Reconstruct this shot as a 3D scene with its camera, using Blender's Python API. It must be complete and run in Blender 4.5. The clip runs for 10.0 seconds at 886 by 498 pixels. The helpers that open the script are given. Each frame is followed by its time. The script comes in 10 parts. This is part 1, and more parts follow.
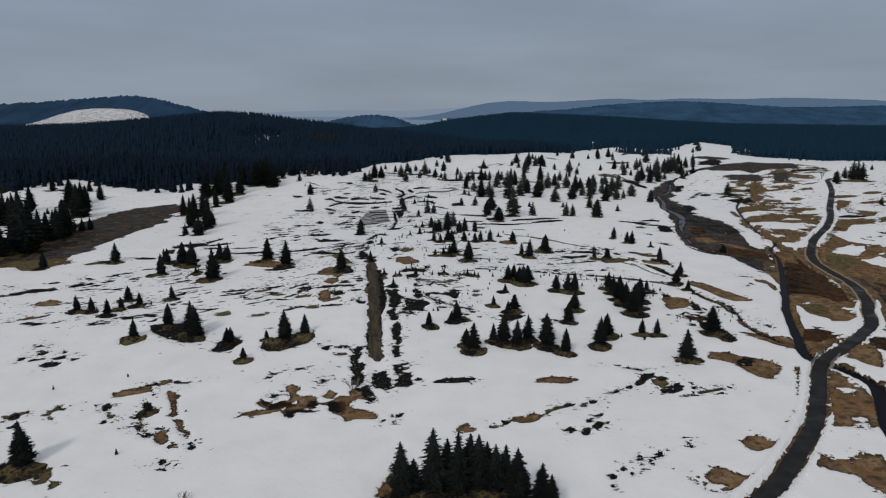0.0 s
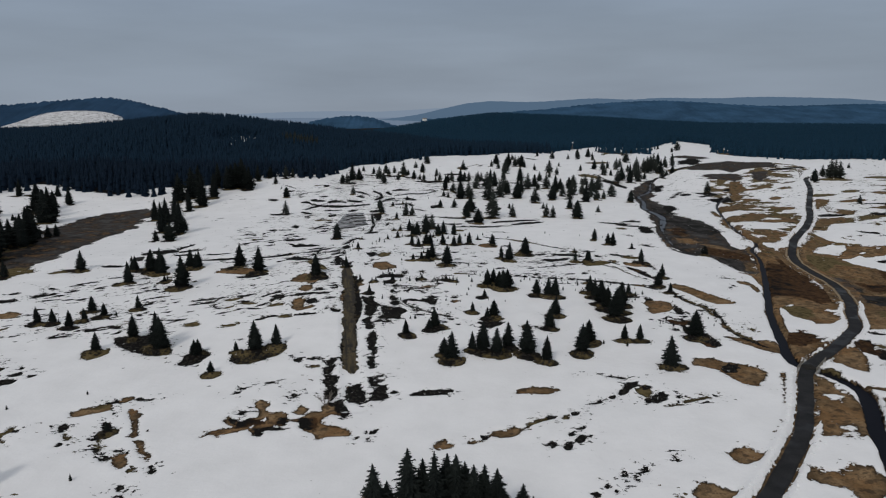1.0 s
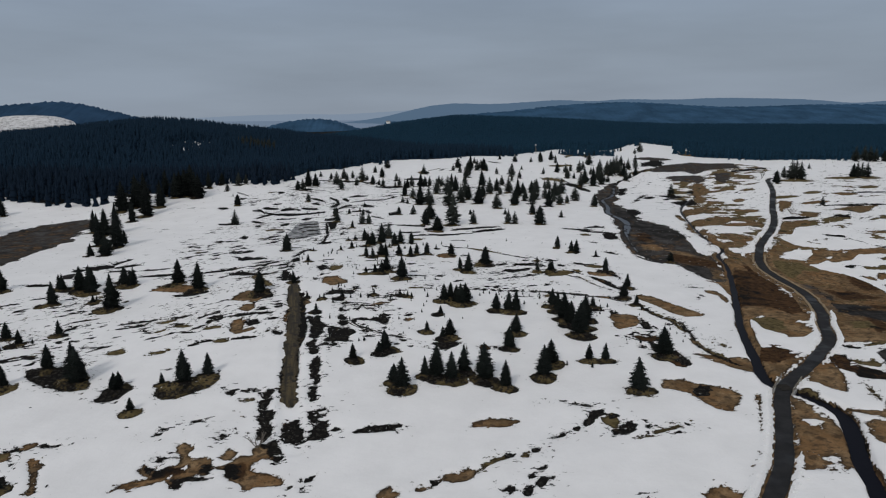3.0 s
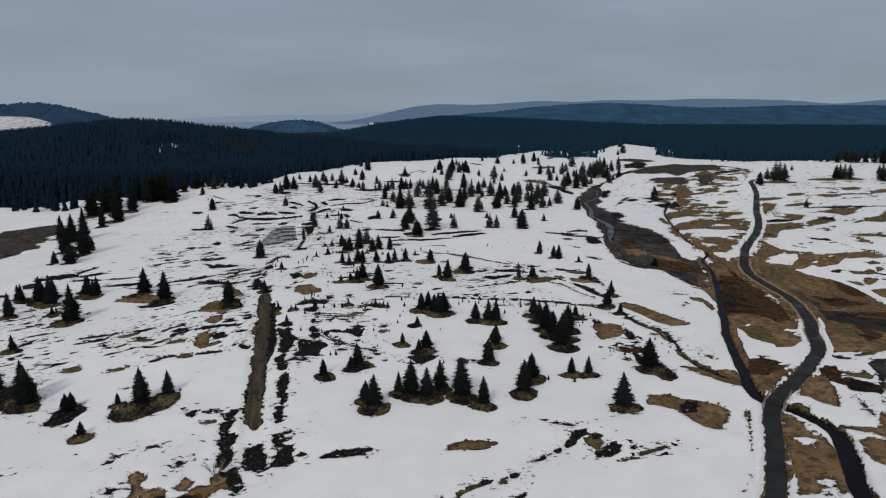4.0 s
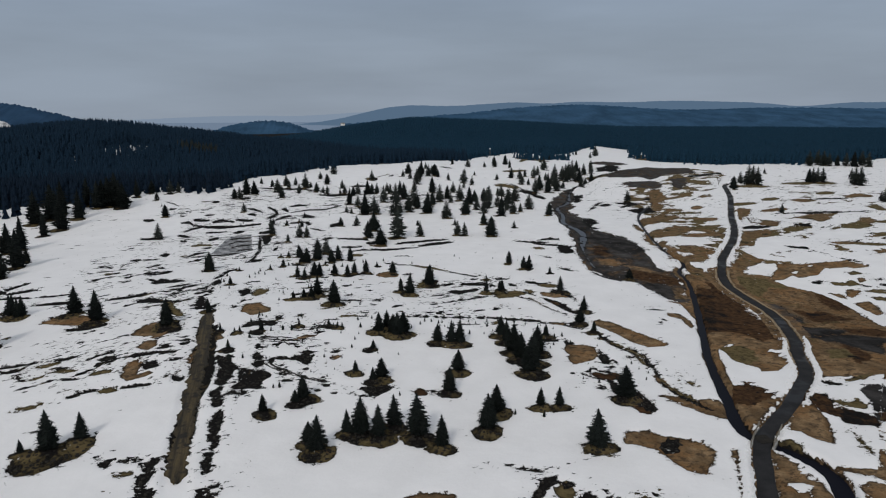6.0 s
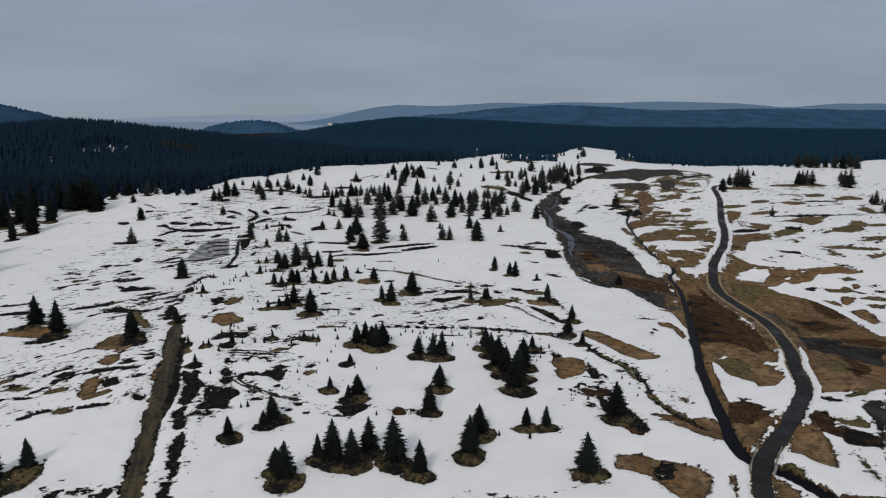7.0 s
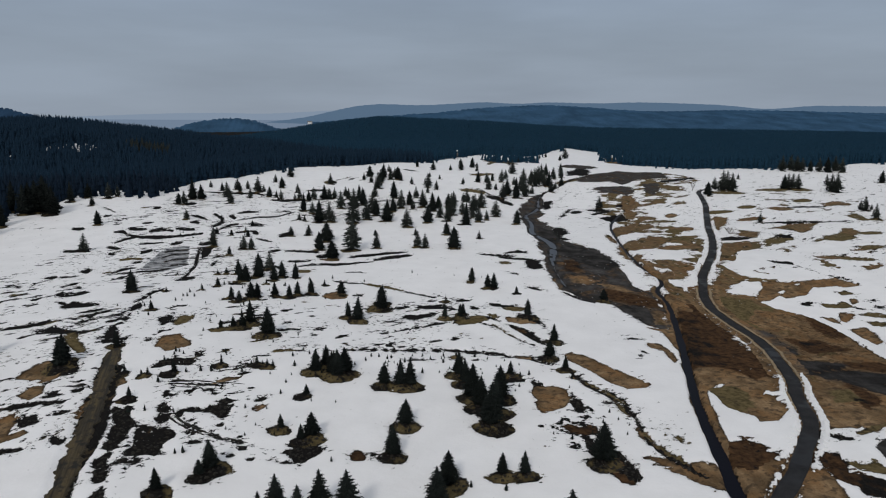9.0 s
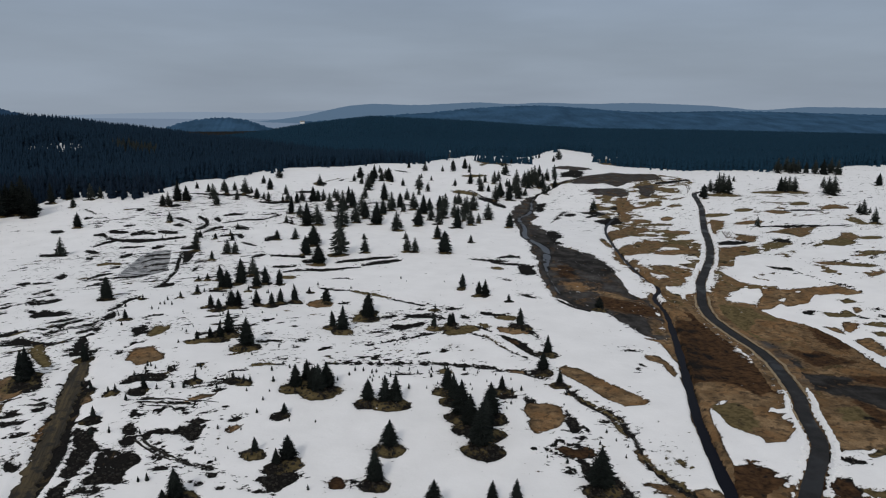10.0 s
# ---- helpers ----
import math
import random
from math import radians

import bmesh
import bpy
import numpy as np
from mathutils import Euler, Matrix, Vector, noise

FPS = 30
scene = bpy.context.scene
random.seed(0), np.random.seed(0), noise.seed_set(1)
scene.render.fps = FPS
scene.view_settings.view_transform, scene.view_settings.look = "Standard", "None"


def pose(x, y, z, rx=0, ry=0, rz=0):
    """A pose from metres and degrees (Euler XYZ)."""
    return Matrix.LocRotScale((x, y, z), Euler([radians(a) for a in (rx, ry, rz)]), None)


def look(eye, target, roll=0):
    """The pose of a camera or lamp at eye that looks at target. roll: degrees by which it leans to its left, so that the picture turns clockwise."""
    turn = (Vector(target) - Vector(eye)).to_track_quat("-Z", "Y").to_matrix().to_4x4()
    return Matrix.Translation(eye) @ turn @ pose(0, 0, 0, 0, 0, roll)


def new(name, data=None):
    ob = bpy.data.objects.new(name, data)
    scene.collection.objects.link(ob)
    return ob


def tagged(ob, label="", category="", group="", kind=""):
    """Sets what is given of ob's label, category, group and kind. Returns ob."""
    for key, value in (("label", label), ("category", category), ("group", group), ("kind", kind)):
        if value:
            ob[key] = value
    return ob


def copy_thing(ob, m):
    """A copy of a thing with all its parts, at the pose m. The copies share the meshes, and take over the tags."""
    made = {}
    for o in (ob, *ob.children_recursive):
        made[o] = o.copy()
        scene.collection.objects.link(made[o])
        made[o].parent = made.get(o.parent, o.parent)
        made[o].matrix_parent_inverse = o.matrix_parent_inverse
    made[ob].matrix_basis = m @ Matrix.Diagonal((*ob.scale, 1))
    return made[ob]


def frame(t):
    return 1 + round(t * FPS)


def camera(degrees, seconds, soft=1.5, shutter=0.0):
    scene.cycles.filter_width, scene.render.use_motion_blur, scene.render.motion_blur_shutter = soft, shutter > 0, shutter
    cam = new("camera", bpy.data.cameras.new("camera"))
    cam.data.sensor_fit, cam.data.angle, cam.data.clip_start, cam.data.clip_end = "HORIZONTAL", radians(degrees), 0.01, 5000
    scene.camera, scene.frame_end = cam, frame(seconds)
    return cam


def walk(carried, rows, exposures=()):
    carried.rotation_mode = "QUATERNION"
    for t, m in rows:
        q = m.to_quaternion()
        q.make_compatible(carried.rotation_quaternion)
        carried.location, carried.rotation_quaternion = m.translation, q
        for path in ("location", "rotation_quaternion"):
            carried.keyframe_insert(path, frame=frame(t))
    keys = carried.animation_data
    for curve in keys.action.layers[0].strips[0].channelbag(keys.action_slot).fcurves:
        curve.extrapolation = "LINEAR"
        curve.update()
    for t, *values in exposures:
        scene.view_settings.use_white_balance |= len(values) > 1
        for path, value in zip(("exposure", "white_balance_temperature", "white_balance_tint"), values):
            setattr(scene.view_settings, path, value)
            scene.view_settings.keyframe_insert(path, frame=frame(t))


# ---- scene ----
cam = camera(65.52, 10.0, soft=1.15)
PATH = [
    (0.0, pose(0.00, 0.00, 52.01, 78.003, -0.116, -0.001)),
    (0.5, pose(0.47, 2.37, 52.07, 78.010, 0.012, -0.740)),
    (1.0, pose(1.13, 5.16, 52.12, 78.040, 0.145, -1.622)),
    (1.5, pose(1.93, 7.90, 52.16, 78.069, 0.247, -2.344)),
    (2.0, pose(2.94, 11.01, 52.22, 78.125, 0.353, -3.134)),
    (2.5, pose(3.94, 14.08, 52.24, 78.174, 0.396, -3.807)),
    (4.0, pose(7.49, 24.00, 52.62, 78.258, 0.411, -5.782)),
    (4.5, pose(8.65, 27.30, 52.74, 78.278, 0.383, -6.331)),
    (5.0, pose(9.91, 30.85, 52.94, 78.293, 0.357, -6.939)),
    (5.5, pose(11.05, 34.07, 53.03, 78.319, 0.306, -7.448)),
    (7.0, pose(14.76, 44.98, 53.21, 78.322, 0.026, -8.911)),
    (7.5, pose(15.94, 48.55, 53.32, 78.311, -0.070, -9.327)),
    (8.0, pose(17.17, 52.10, 53.38, 78.301, -0.168, -9.702)),
    (8.5, pose(18.39, 55.65, 53.46, 78.300, -0.276, -10.042)),
    (9.0, pose(19.55, 59.17, 53.63, 78.272, -0.382, -10.345)),
    (9.5, pose(20.79, 62.76, 53.69, 78.266, -0.495, -10.607)),
    (10.0, pose(21.91, 66.35, 53.76, 78.271, -0.585, -10.866)),
]
walk(cam, PATH, ((0.0, -0.03), (4.5, 0.04), (10.0, 0.11)))

# ---- sky and sun ----
SUN_FROM = (-0.38, -0.70, 0.60)
world = bpy.data.worlds.new("overcast_sky")
scene.world = world
world.use_nodes = True
wt = world.node_tree
wt.nodes.clear()


def link(tree, a, b):
    tree.links.new(a, b)


w_out = wt.nodes.new("ShaderNodeOutputWorld")
w_bg = wt.nodes.new("ShaderNodeBackground")
w_sky = wt.nodes.new("ShaderNodeTexSky")
w_sky.sky_type = "NISHITA"
w_sky.sun_disc = False
w_sky.sun_elevation = math.asin(0.60)
w_sky.sun_rotation = math.atan2(-0.38, -0.70)
w_sky.air_density, w_sky.dust_density = 1.5, 4.0
w_scale = wt.nodes.new("ShaderNodeVectorMath")
w_scale.operation = "SCALE"
w_scale.inputs[3].default_value = 0.10
link(wt, w_sky.outputs[0], w_scale.inputs[0])
w_co = wt.nodes.new("ShaderNodeTexCoord")
w_sep = wt.nodes.new("ShaderNodeSeparateXYZ")
link(wt, w_co.outputs["Generated"], w_sep.inputs[0])
w_ramp = wt.nodes.new("ShaderNodeValToRGB")
link(wt, w_sep.outputs[2], w_ramp.inputs[0])
el = w_ramp.color_ramp.elements
el[0].position, el[0].color = 0.0, (0.270, 0.318, 0.385, 1)
el[1].position, el[1].color = 1.0, (0.50, 0.53, 0.56, 1)
for pos, col in ((0.05, (0.256, 0.308, 0.380, 1)), (0.16, (0.240, 0.298, 0.388, 1)), (0.35, (0.38, 0.42, 0.475, 1))):
    e = el.new(pos)
    e.color = col
# thin streaks of cloud, drawn out along the horizon
w_map = wt.nodes.new("ShaderNodeMapping")
w_map.inputs["Scale"].default_value = (2.2, 2.2, 14.0)
link(wt, w_co.outputs["Generated"], w_map.inputs[0])
w_noise = wt.nodes.new("ShaderNodeTexNoise")
w_noise.inputs["Scale"].default_value = 1.3
w_noise.inputs["Detail"].default_value = 5.0
link(wt, w_map.outputs[0], w_noise.inputs["Vector"])
w_cl = wt.nodes.new("ShaderNodeMapRange")
w_cl.inputs[1].default_value, w_cl.inputs[2].default_value = 0.3, 0.7
w_cl.inputs[3].default_value, w_cl.inputs[4].default_value = 0.90, 1.09
link(wt, w_noise.outputs[0], w_cl.inputs[0])
w_mul = wt.nodes.new("ShaderNodeVectorMath")
w_mul.operation = "SCALE"
link(wt, w_ramp.outputs[0], w_mul.inputs[0])
link(wt, w_cl.outputs[0], w_mul.inputs[3])
w_mix = wt.nodes.new("ShaderNodeMix")
w_mix.data_type = "RGBA"
w_mix.inputs[0].default_value = 0.06
link(wt, w_mul.outputs[0], w_mix.inputs[6])
link(wt, w_scale.outputs[0], w_mix.inputs[7])
link(wt, w_mix.outputs[2], w_bg.inputs[0])
w_bg.inputs[1].default_value = 1.0
link(wt, w_bg.outputs[0], w_out.inputs[0])

sun = new("sun", bpy.data.lights.new("sun", "SUN"))
sun.data.energy, sun.data.angle, sun.data.color = 1.2, radians(10), (1.0, 0.965, 0.90)
sun.matrix_world = look(Vector(SUN_FROM) * 500, (0, 0, 0))


# ---- materials ----
def material(name, rough=0.9):
    m = bpy.data.materials.new(name)
    m.use_nodes = True
    b = m.node_tree.nodes["Principled BSDF"]
    b.inputs["Roughness"].default_value = rough
    b.inputs["Specular IOR Level"].default_value = 0.25
    return m, m.node_tree, b


def node(tree, kind, **values):
    n = tree.nodes.new(kind)
    for k, v in values.items():
        n.inputs[k.replace("_", " ")].default_value = v
    return n


def noise_tex(tree, scale, detail=4.0, rough=0.55, vector=None, stretch=None):
    n = node(tree, "ShaderNodeTexNoise", Scale=scale, Detail=detail, Roughness=rough)
    if vector is None:
        vector = tree.nodes.new("ShaderNodeTexCoord").outputs["Object"]
    if stretch:
        mp = tree.nodes.new("ShaderNodeMapping")
        mp.inputs["Scale"].default_value = stretch
        link(tree, vector, mp.inputs[0])
        vector = mp.outputs[0]
    link(tree, vector, n.inputs["Vector"])
    return n.outputs[0]


def math_node(tree, op, a, b, c=None):
    n = tree.nodes.new("ShaderNodeMath")
    n.operation = op
    for i, v in enumerate((a, b, c)):
        if v is None:
            continue
        if isinstance(v, (int, float)):
            n.inputs[i].default_value = v
        else:
            link(tree, v, n.inputs[i])
    return n.outputs[0]


def ranged(tree, v, a, b, c=0.0, d=1.0, smooth=False):
    n = tree.nodes.new("ShaderNodeMapRange")
    n.interpolation_type = "SMOOTHSTEP" if smooth else "LINEAR"
    for i, q in enumerate((a, b, c, d)):
        n.inputs[i + 1].default_value = q
    link(tree, v, n.inputs[0])
    return n.outputs[0]


def blend(tree, fac, a, b):
    n = tree.nodes.new("ShaderNodeMix")
    n.data_type = "RGBA"
    for i, v in ((0, fac), (6, a), (7, b)):
        if isinstance(v, (int, float)):
            n.inputs[i].default_value = v
        elif isinstance(v, tuple):
            n.inputs[i].default_value = (*v, 1)
        else:
            link(tree, v, n.inputs[i])
    return n.outputs[2]


def bump(tree, bsdf, height, strength, distance):
    n = node(tree, "ShaderNodeBump", Strength=strength, Distance=distance)
    link(tree, height, n.inputs["Height"])
    link(tree, n.outputs[0], bsdf.inputs["Normal"])


def mottled(name, a, b, scale, rough=0.9, relief=0.02, fine=6.0, vary=0.0):
    """Two colours mixed by a coarse and a fine noise, with relief."""
    m, t, s = material(name, rough)
    n1, n2 = noise_tex(t, scale), noise_tex(t, scale * fine, 5.0)
    f = ranged(t, math_node(t, "ADD", n1, n2), 0.75, 1.25)
    col = blend(t, f, a, b)
    if vary:
        info = t.nodes.new("ShaderNodeObjectInfo")
        v = node(t, "ShaderNodeHueSaturation")
        link(t, ranged(t, info.outputs["Random"], 0, 1, 1 - vary, 1 + vary), v.inputs["Value"])
        link(t, col, v.inputs["Color"])
        col = v.outputs[0]
    link(t, col, s.inputs["Base Color"])
    if relief:
        bump(t, s, n2, 0.6, relief)
    return m


def ground_material():
    """Old snow over dry grass and peat: where the snow ends is kept on the sheet."""
    m, t, s = material("snow_and_bog", 0.8)
    bare = t.nodes.new("ShaderNodeAttribute")
    bare.attribute_name = "bare"
    tint = t.nodes.new("ShaderNodeAttribute")
    tint.attribute_name = "tint"
    sep = t.nodes.new("ShaderNodeSeparateColor")
    link(t, tint.outputs["Color"], sep.inputs[0])
    dark, olive, rust = sep.outputs[0], sep.outputs[1], sep.outputs[2]
    n_big = noise_tex(t, 0.16, 4.0)
    n_mid = noise_tex(t, 0.9, 5.0, 0.6)
    n_fine = noise_tex(t, 3.2, 6.0, 0.7)
    n_str = noise_tex(t, 1.0, 5.0, 0.6, None, (0.35, 1.3, 1.0))
    n_sat = noise_tex(t, 0.72, 5.0, 0.6, None, (0.85, 1.0, 1.0))
    broken = t.nodes.new("ShaderNodeAttribute")
    broken.attribute_name = "broken"
    stray = math_node(t, "MULTIPLY", math_node(t, "SUBTRACT", n_str, 0.5), 0.9)
    stray = math_node(t, "ADD", stray, math_node(t, "MULTIPLY", math_node(t, "SUBTRACT", n_sat, 0.5), 5.0))
    stray = math_node(t, "MULTIPLY", stray, broken.outputs["Alpha"])
    stray = math_node(t, "ADD", stray, math_node(t, "MULTIPLY", math_node(t, "SUBTRACT", n_fine, 0.5), 1.35))
    # crumbs of thawed ground round the patches and flecks of snow within them
    fray = t.nodes.new("ShaderNodeAttribute")
    fray.attribute_name = "fray"
    n_sp = noise_tex(t, 0.85, 5.0, 0.68, None, (0.8, 1.25, 1.0))
    gather = ranged(t, noise_tex(t, 0.16, 2.0), 0.36, 0.64, 0.25, 1.15, True)
    crumbs = math_node(t, "MULTIPLY", math_node(t, "MAXIMUM", math_node(t, "SUBTRACT", n_sp, 0.555), 0.0), math_node(t, "MULTIPLY", gather, 26.0))
    flecks = math_node(t, "MULTIPLY", math_node(t, "MAXIMUM", math_node(t, "SUBTRACT", 0.43, n_sp), 0.0), math_node(t, "MULTIPLY", gather, 18.0))
    stray = math_node(t, "ADD", stray, math_node(t, "MULTIPLY", math_node(t, "SUBTRACT", crumbs, flecks), fray.outputs["Fac"]))
    edge = math_node(t, "ADD", bare.outputs["Fac"], stray)
    solid = ranged(t, edge, -0.05, 0.06, 0, 1, True)
    bsep = t.nodes.new("ShaderNodeSeparateColor")
    link(t, broken.outputs["Color"], bsep.inputs[0])

    def scattered(density, noise_out, thr, span, gain):
        limit = math_node(t, "MULTIPLY_ADD", density, -span, thr)
        return math_node(t, "MULTIPLY", math_node(t, "SUBTRACT", noise_out, limit), gain)
    turned = t.nodes.new("ShaderNodeMapping")
    turned.inputs["Rotation"].default_value = (0, 0, radians(-27))
    link(t, t.nodes.new("ShaderNodeTexCoord").outputs["Object"], turned.inputs[0])
    n_k = noise_tex(t, 1.0, 6.0, 0.52, turned.outputs[0], (0.17, 0.44, 0.3))
    n_h = noise_tex(t, 1.0, 7.0, 0.64, turned.outputs[0], (0.085, 0.115, 0.2))
    n_s = noise_tex(t, 0.52, 5.0, 0.55)
    n_k = math_node(t, "ADD", n_k, math_node(t, "MULTIPLY", math_node(t, "SUBTRACT", n_sat, 0.5), 0.38))
    herd = ranged(t, noise_tex(t, 0.045, 3.0), 0.36, 0.62, 0.55, 1.16, True)
    e_k = scattered(math_node(t, "MULTIPLY", bsep.outputs[0], herd), n_k, 0.79, 0.245, 12.0)
    e_h = scattered(bsep.outputs[1], n_h, 0.80, 0.315, 14.0)
    e_s = scattered(bsep.outputs[2], n_s, 0.82, 0.255, 8.0)
    n_c = noise_tex(t, 1.0, 4.0, 0.55, turned.outputs[0], (0.75, 1.5, 1.0))
    crowd = ranged(t, noise_tex(t, 0.11, 3.0), 0.38, 0.62, 0.5, 1.25, True)
    e_c = scattered(math_node(t, "MULTIPLY", bsep.outputs[0], crowd), n_c, 0.775, 0.175, 9.0)
    e_s = math_node(t, "MAXIMUM", e_s, e_c)
    is_k = ranged(t, math_node(t, "MAXIMUM", e_k, e_s), -0.05, 0.06, 0, 1, True)
    is_h = ranged(t, e_h, -0.05, 0.06, 0, 1, True)
    edge = math_node(t, "MAXIMUM", math_node(t, "MAXIMUM", edge, e_h), math_node(t, "MAXIMUM", e_k, e_s))
    is_bare = ranged(t, edge, -0.05, 0.06, 0, 1, True)
    n_pat = noise_tex(t, 0.42, 5.0, 0.6, None, (0.7, 0.45, 1.0))
    # bare ground
    grass = blend(t, ranged(t, n_pat, 0.38, 0.62), (0.098, 0.065, 0.037), (0.262, 0.172, 0.096))
    grass = blend(t, math_node(t, "MULTIPLY", ranged(t, n_mid, 0.45, 0.62), 0.4), grass, (0.105, 0.063, 0.030))
    grass = blend(t, math_node(t, "MULTIPLY", ranged(t, n_big, 0.46, 0.60), 0.55), grass, (0.190, 0.100, 0.042))
    grass = blend(t, math_node(t, "MULTIPLY", ranged(t, n_sat, 0.53, 0.61), 0.7), grass, (0.042, 0.031, 0.022))
    grass = blend(t, math_node(t, "MULTIPLY", ranged(t, n_fine, 0.50, 0.66), 0.5), grass, (0.045, 0.032, 0.020))
    rusty = blend(t, ranged(t, n_mid, 0.35, 0.65), (0.020, 0.0125, 0.0080), (0.082, 0.044, 0.022))
    ol = blend(t, ranged(t, n_mid, 0.35, 0.65), (0.058, 0.045, 0.022), (0.140, 0.106, 0.052))
    peat = blend(t, ranged(t, n_fine, 0.4, 0.75), (0.0068, 0.0066, 0.0066), (0.0215, 0.0195, 0.0175))
    wobble = math_node(t, "ADD", math_node(t, "MULTIPLY", math_node(t, "SUBTRACT", n_mid, 0.5), 0.8), math_node(t, "MULTIPLY", math_node(t, "SUBTRACT", n_pat, 0.5), 1.9))

    def share(v):
        return ranged(t, math_node(t, "ADD", v, wobble), 0.35, 0.65, 0, 1, True)
    soil = blend(t, share(rust), grass, rusty)
    soil = blend(t, share(olive), soil, ol)
    soil = blend(t, share(dark), soil, peat)
    # dark peat-coloured rim along the edge of the snow
    rimmed = math_node(t, "MULTIPLY", ranged(t, edge, 0.15, 0.9, 1, 0, True), ranged(t, n_mid, 0.34, 0.48))
    soil = blend(t, math_node(t, "MULTIPLY", rimmed, 0.8), soil, peat)
    loose = blend(t, ranged(t, n_big, 0.56, 0.66), peat, ol)
    meadow = blend(t, ranged(t, n_mid, 0.36, 0.52), grass, ol)
    meadow = blend(t, math_node(t, "MULTIPLY", ranged(t, e_h, 0.0, 0.6, 1, 0), 0.6), meadow, peat)
    off = math_node(t, "SUBTRACT", 1.0, solid)
    soil = blend(t, math_node(t, "MULTIPLY", is_h, off), soil, meadow)
    soil = blend(t, math_node(t, "MULTIPLY", is_k, off), soil, loose)
    # snow, a little soiled, wetter and greyer in places
    snow = blend(t, ranged(t, n_big, 0.35, 0.7), (0.80, 0.782, 0.785), (0.74, 0.723, 0.725))
    snow = blend(t, math_node(t, "MULTIPLY", ranged(t, n_fine, 0.55, 0.8), 0.3), snow, (0.60, 0.588, 0.59))
    rim = ranged(t, edge, -0.45, 0.0, 0, 0.22, True)
    snow = blend(t, rim, snow, (0.50, 0.48, 0.45))
    ice = blend(t, ranged(t, n_str, 0.42, 0.60), (0.055, 0.058, 0.066), (0.42, 0.42, 0.43))
    reeds = blend(t, ranged(t, n_pat, 0.38, 0.62), (0.026, 0.025, 0.026), (0.092, 0.086, 0.083))
    reeds = blend(t, math_node(t, "MULTIPLY", ranged(t, n_fine, 0.45, 0.7), 0.6), reeds, (0.024, 0.022, 0.022))
    soil = blend(t, math_node(t, "MULTIPLY", ranged(t, tint.outputs["Alpha"], 0.0, 0.4, 0.0, 1.0), ranged(t, n_big, 0.40, 0.60, 1.25, 0.35)), soil, reeds)
    soil = blend(t, ranged(t, tint.outputs["Alpha"], 0.5, 0.9, 0.0, 1.0), soil, ice)
    link(t, blend(t, is_bare, snow, soil), s.inputs["Base Color"])
    link(t, ranged(t, is_bare, 0, 1, 0.55, 0.95), s.inputs["Roughness"])
    link(t, ranged(t, is_bare, 0, 1, 0.25, 0.02), s.inputs["Specular IOR Level"])
    hgt = math_node(t, "ADD", math_node(t, "MULTIPLY", n_fine, ranged(t, is_bare, 0, 1, 0.05, 0.28)),
                    math_node(t, "MULTIPLY", is_bare, -0.4))
    hgt = math_node(t, "ADD", hgt, math_node(t, "MULTIPLY", n_mid, 0.35))
    bump(t, s, hgt, 0.7, 0.35)
    return m


def asphalt_material():
    m, t, s = material("worn_asphalt", 0.85)
    s.inputs["Specular IOR Level"].default_value = 0.06
    n1, n2 = noise_tex(t, 0.35, 4.0), noise_tex(t, 7.0, 5.0, 0.7)
    c = blend(t, ranged(t, n1, 0.35, 0.65), (0.0165, 0.0165, 0.0180), (0.0275, 0.0272, 0.0288))
    c = blend(t, math_node(t, "MULTIPLY", ranged(t, n2, 0.5, 0.75), 0.5), c, (0.055, 0.053, 0.052))
    wet = ranged(t, noise_tex(t, 0.12, 3.0), 0.5, 0.62, 0, 1, True)
    c = blend(t, math_node(t, "MULTIPLY", wet, 0.5), c, (0.018, 0.019, 0.022))
    link(t, c, s.inputs["Base Color"])
    link(t, ranged(t, wet, 0, 1, 0.8, 0.45), s.inputs["Roughness"])
    bump(t, s, n2, 0.4, 0.01)
    return m


def water_material():
    m, t, s = material("peat_water", 0.45)
    s.inputs["Base Color"].default_value = (0.005, 0.0055, 0.010, 1)
    s.inputs["IOR"].default_value = 1.33
    s.inputs["Specular IOR Level"].default_value = 0.05
    bump(t, s, noise_tex(t, 1.6, 3.0), 0.25, 0.05)
    return m


def foliage(name, a, b, mix=0.6):
    m, t, s = material(name, 0.85)
    s.inputs["Specular IOR Level"].default_value = 0.03
    geo = t.nodes.new("ShaderNodeNewGeometry")
    f = ranged(t, math_node(t, "ADD", noise_tex(t, 1.5, 3.0), math_node(t, "MULTIPLY", geo.outputs["Random Per Island"], mix)), 0.4, 1.2)
    col = blend(t, f, a, b)
    info = t.nodes.new("ShaderNodeObjectInfo")
    v = node(t, "ShaderNodeHueSaturation")
    link(t, ranged(t, info.outputs["Random"], 0, 1, 0.75, 1.25), v.inputs["Value"])
    link(t, col, v.inputs["Color"])
    link(t, v.outputs[0], s.inputs["Base Color"])
    return m


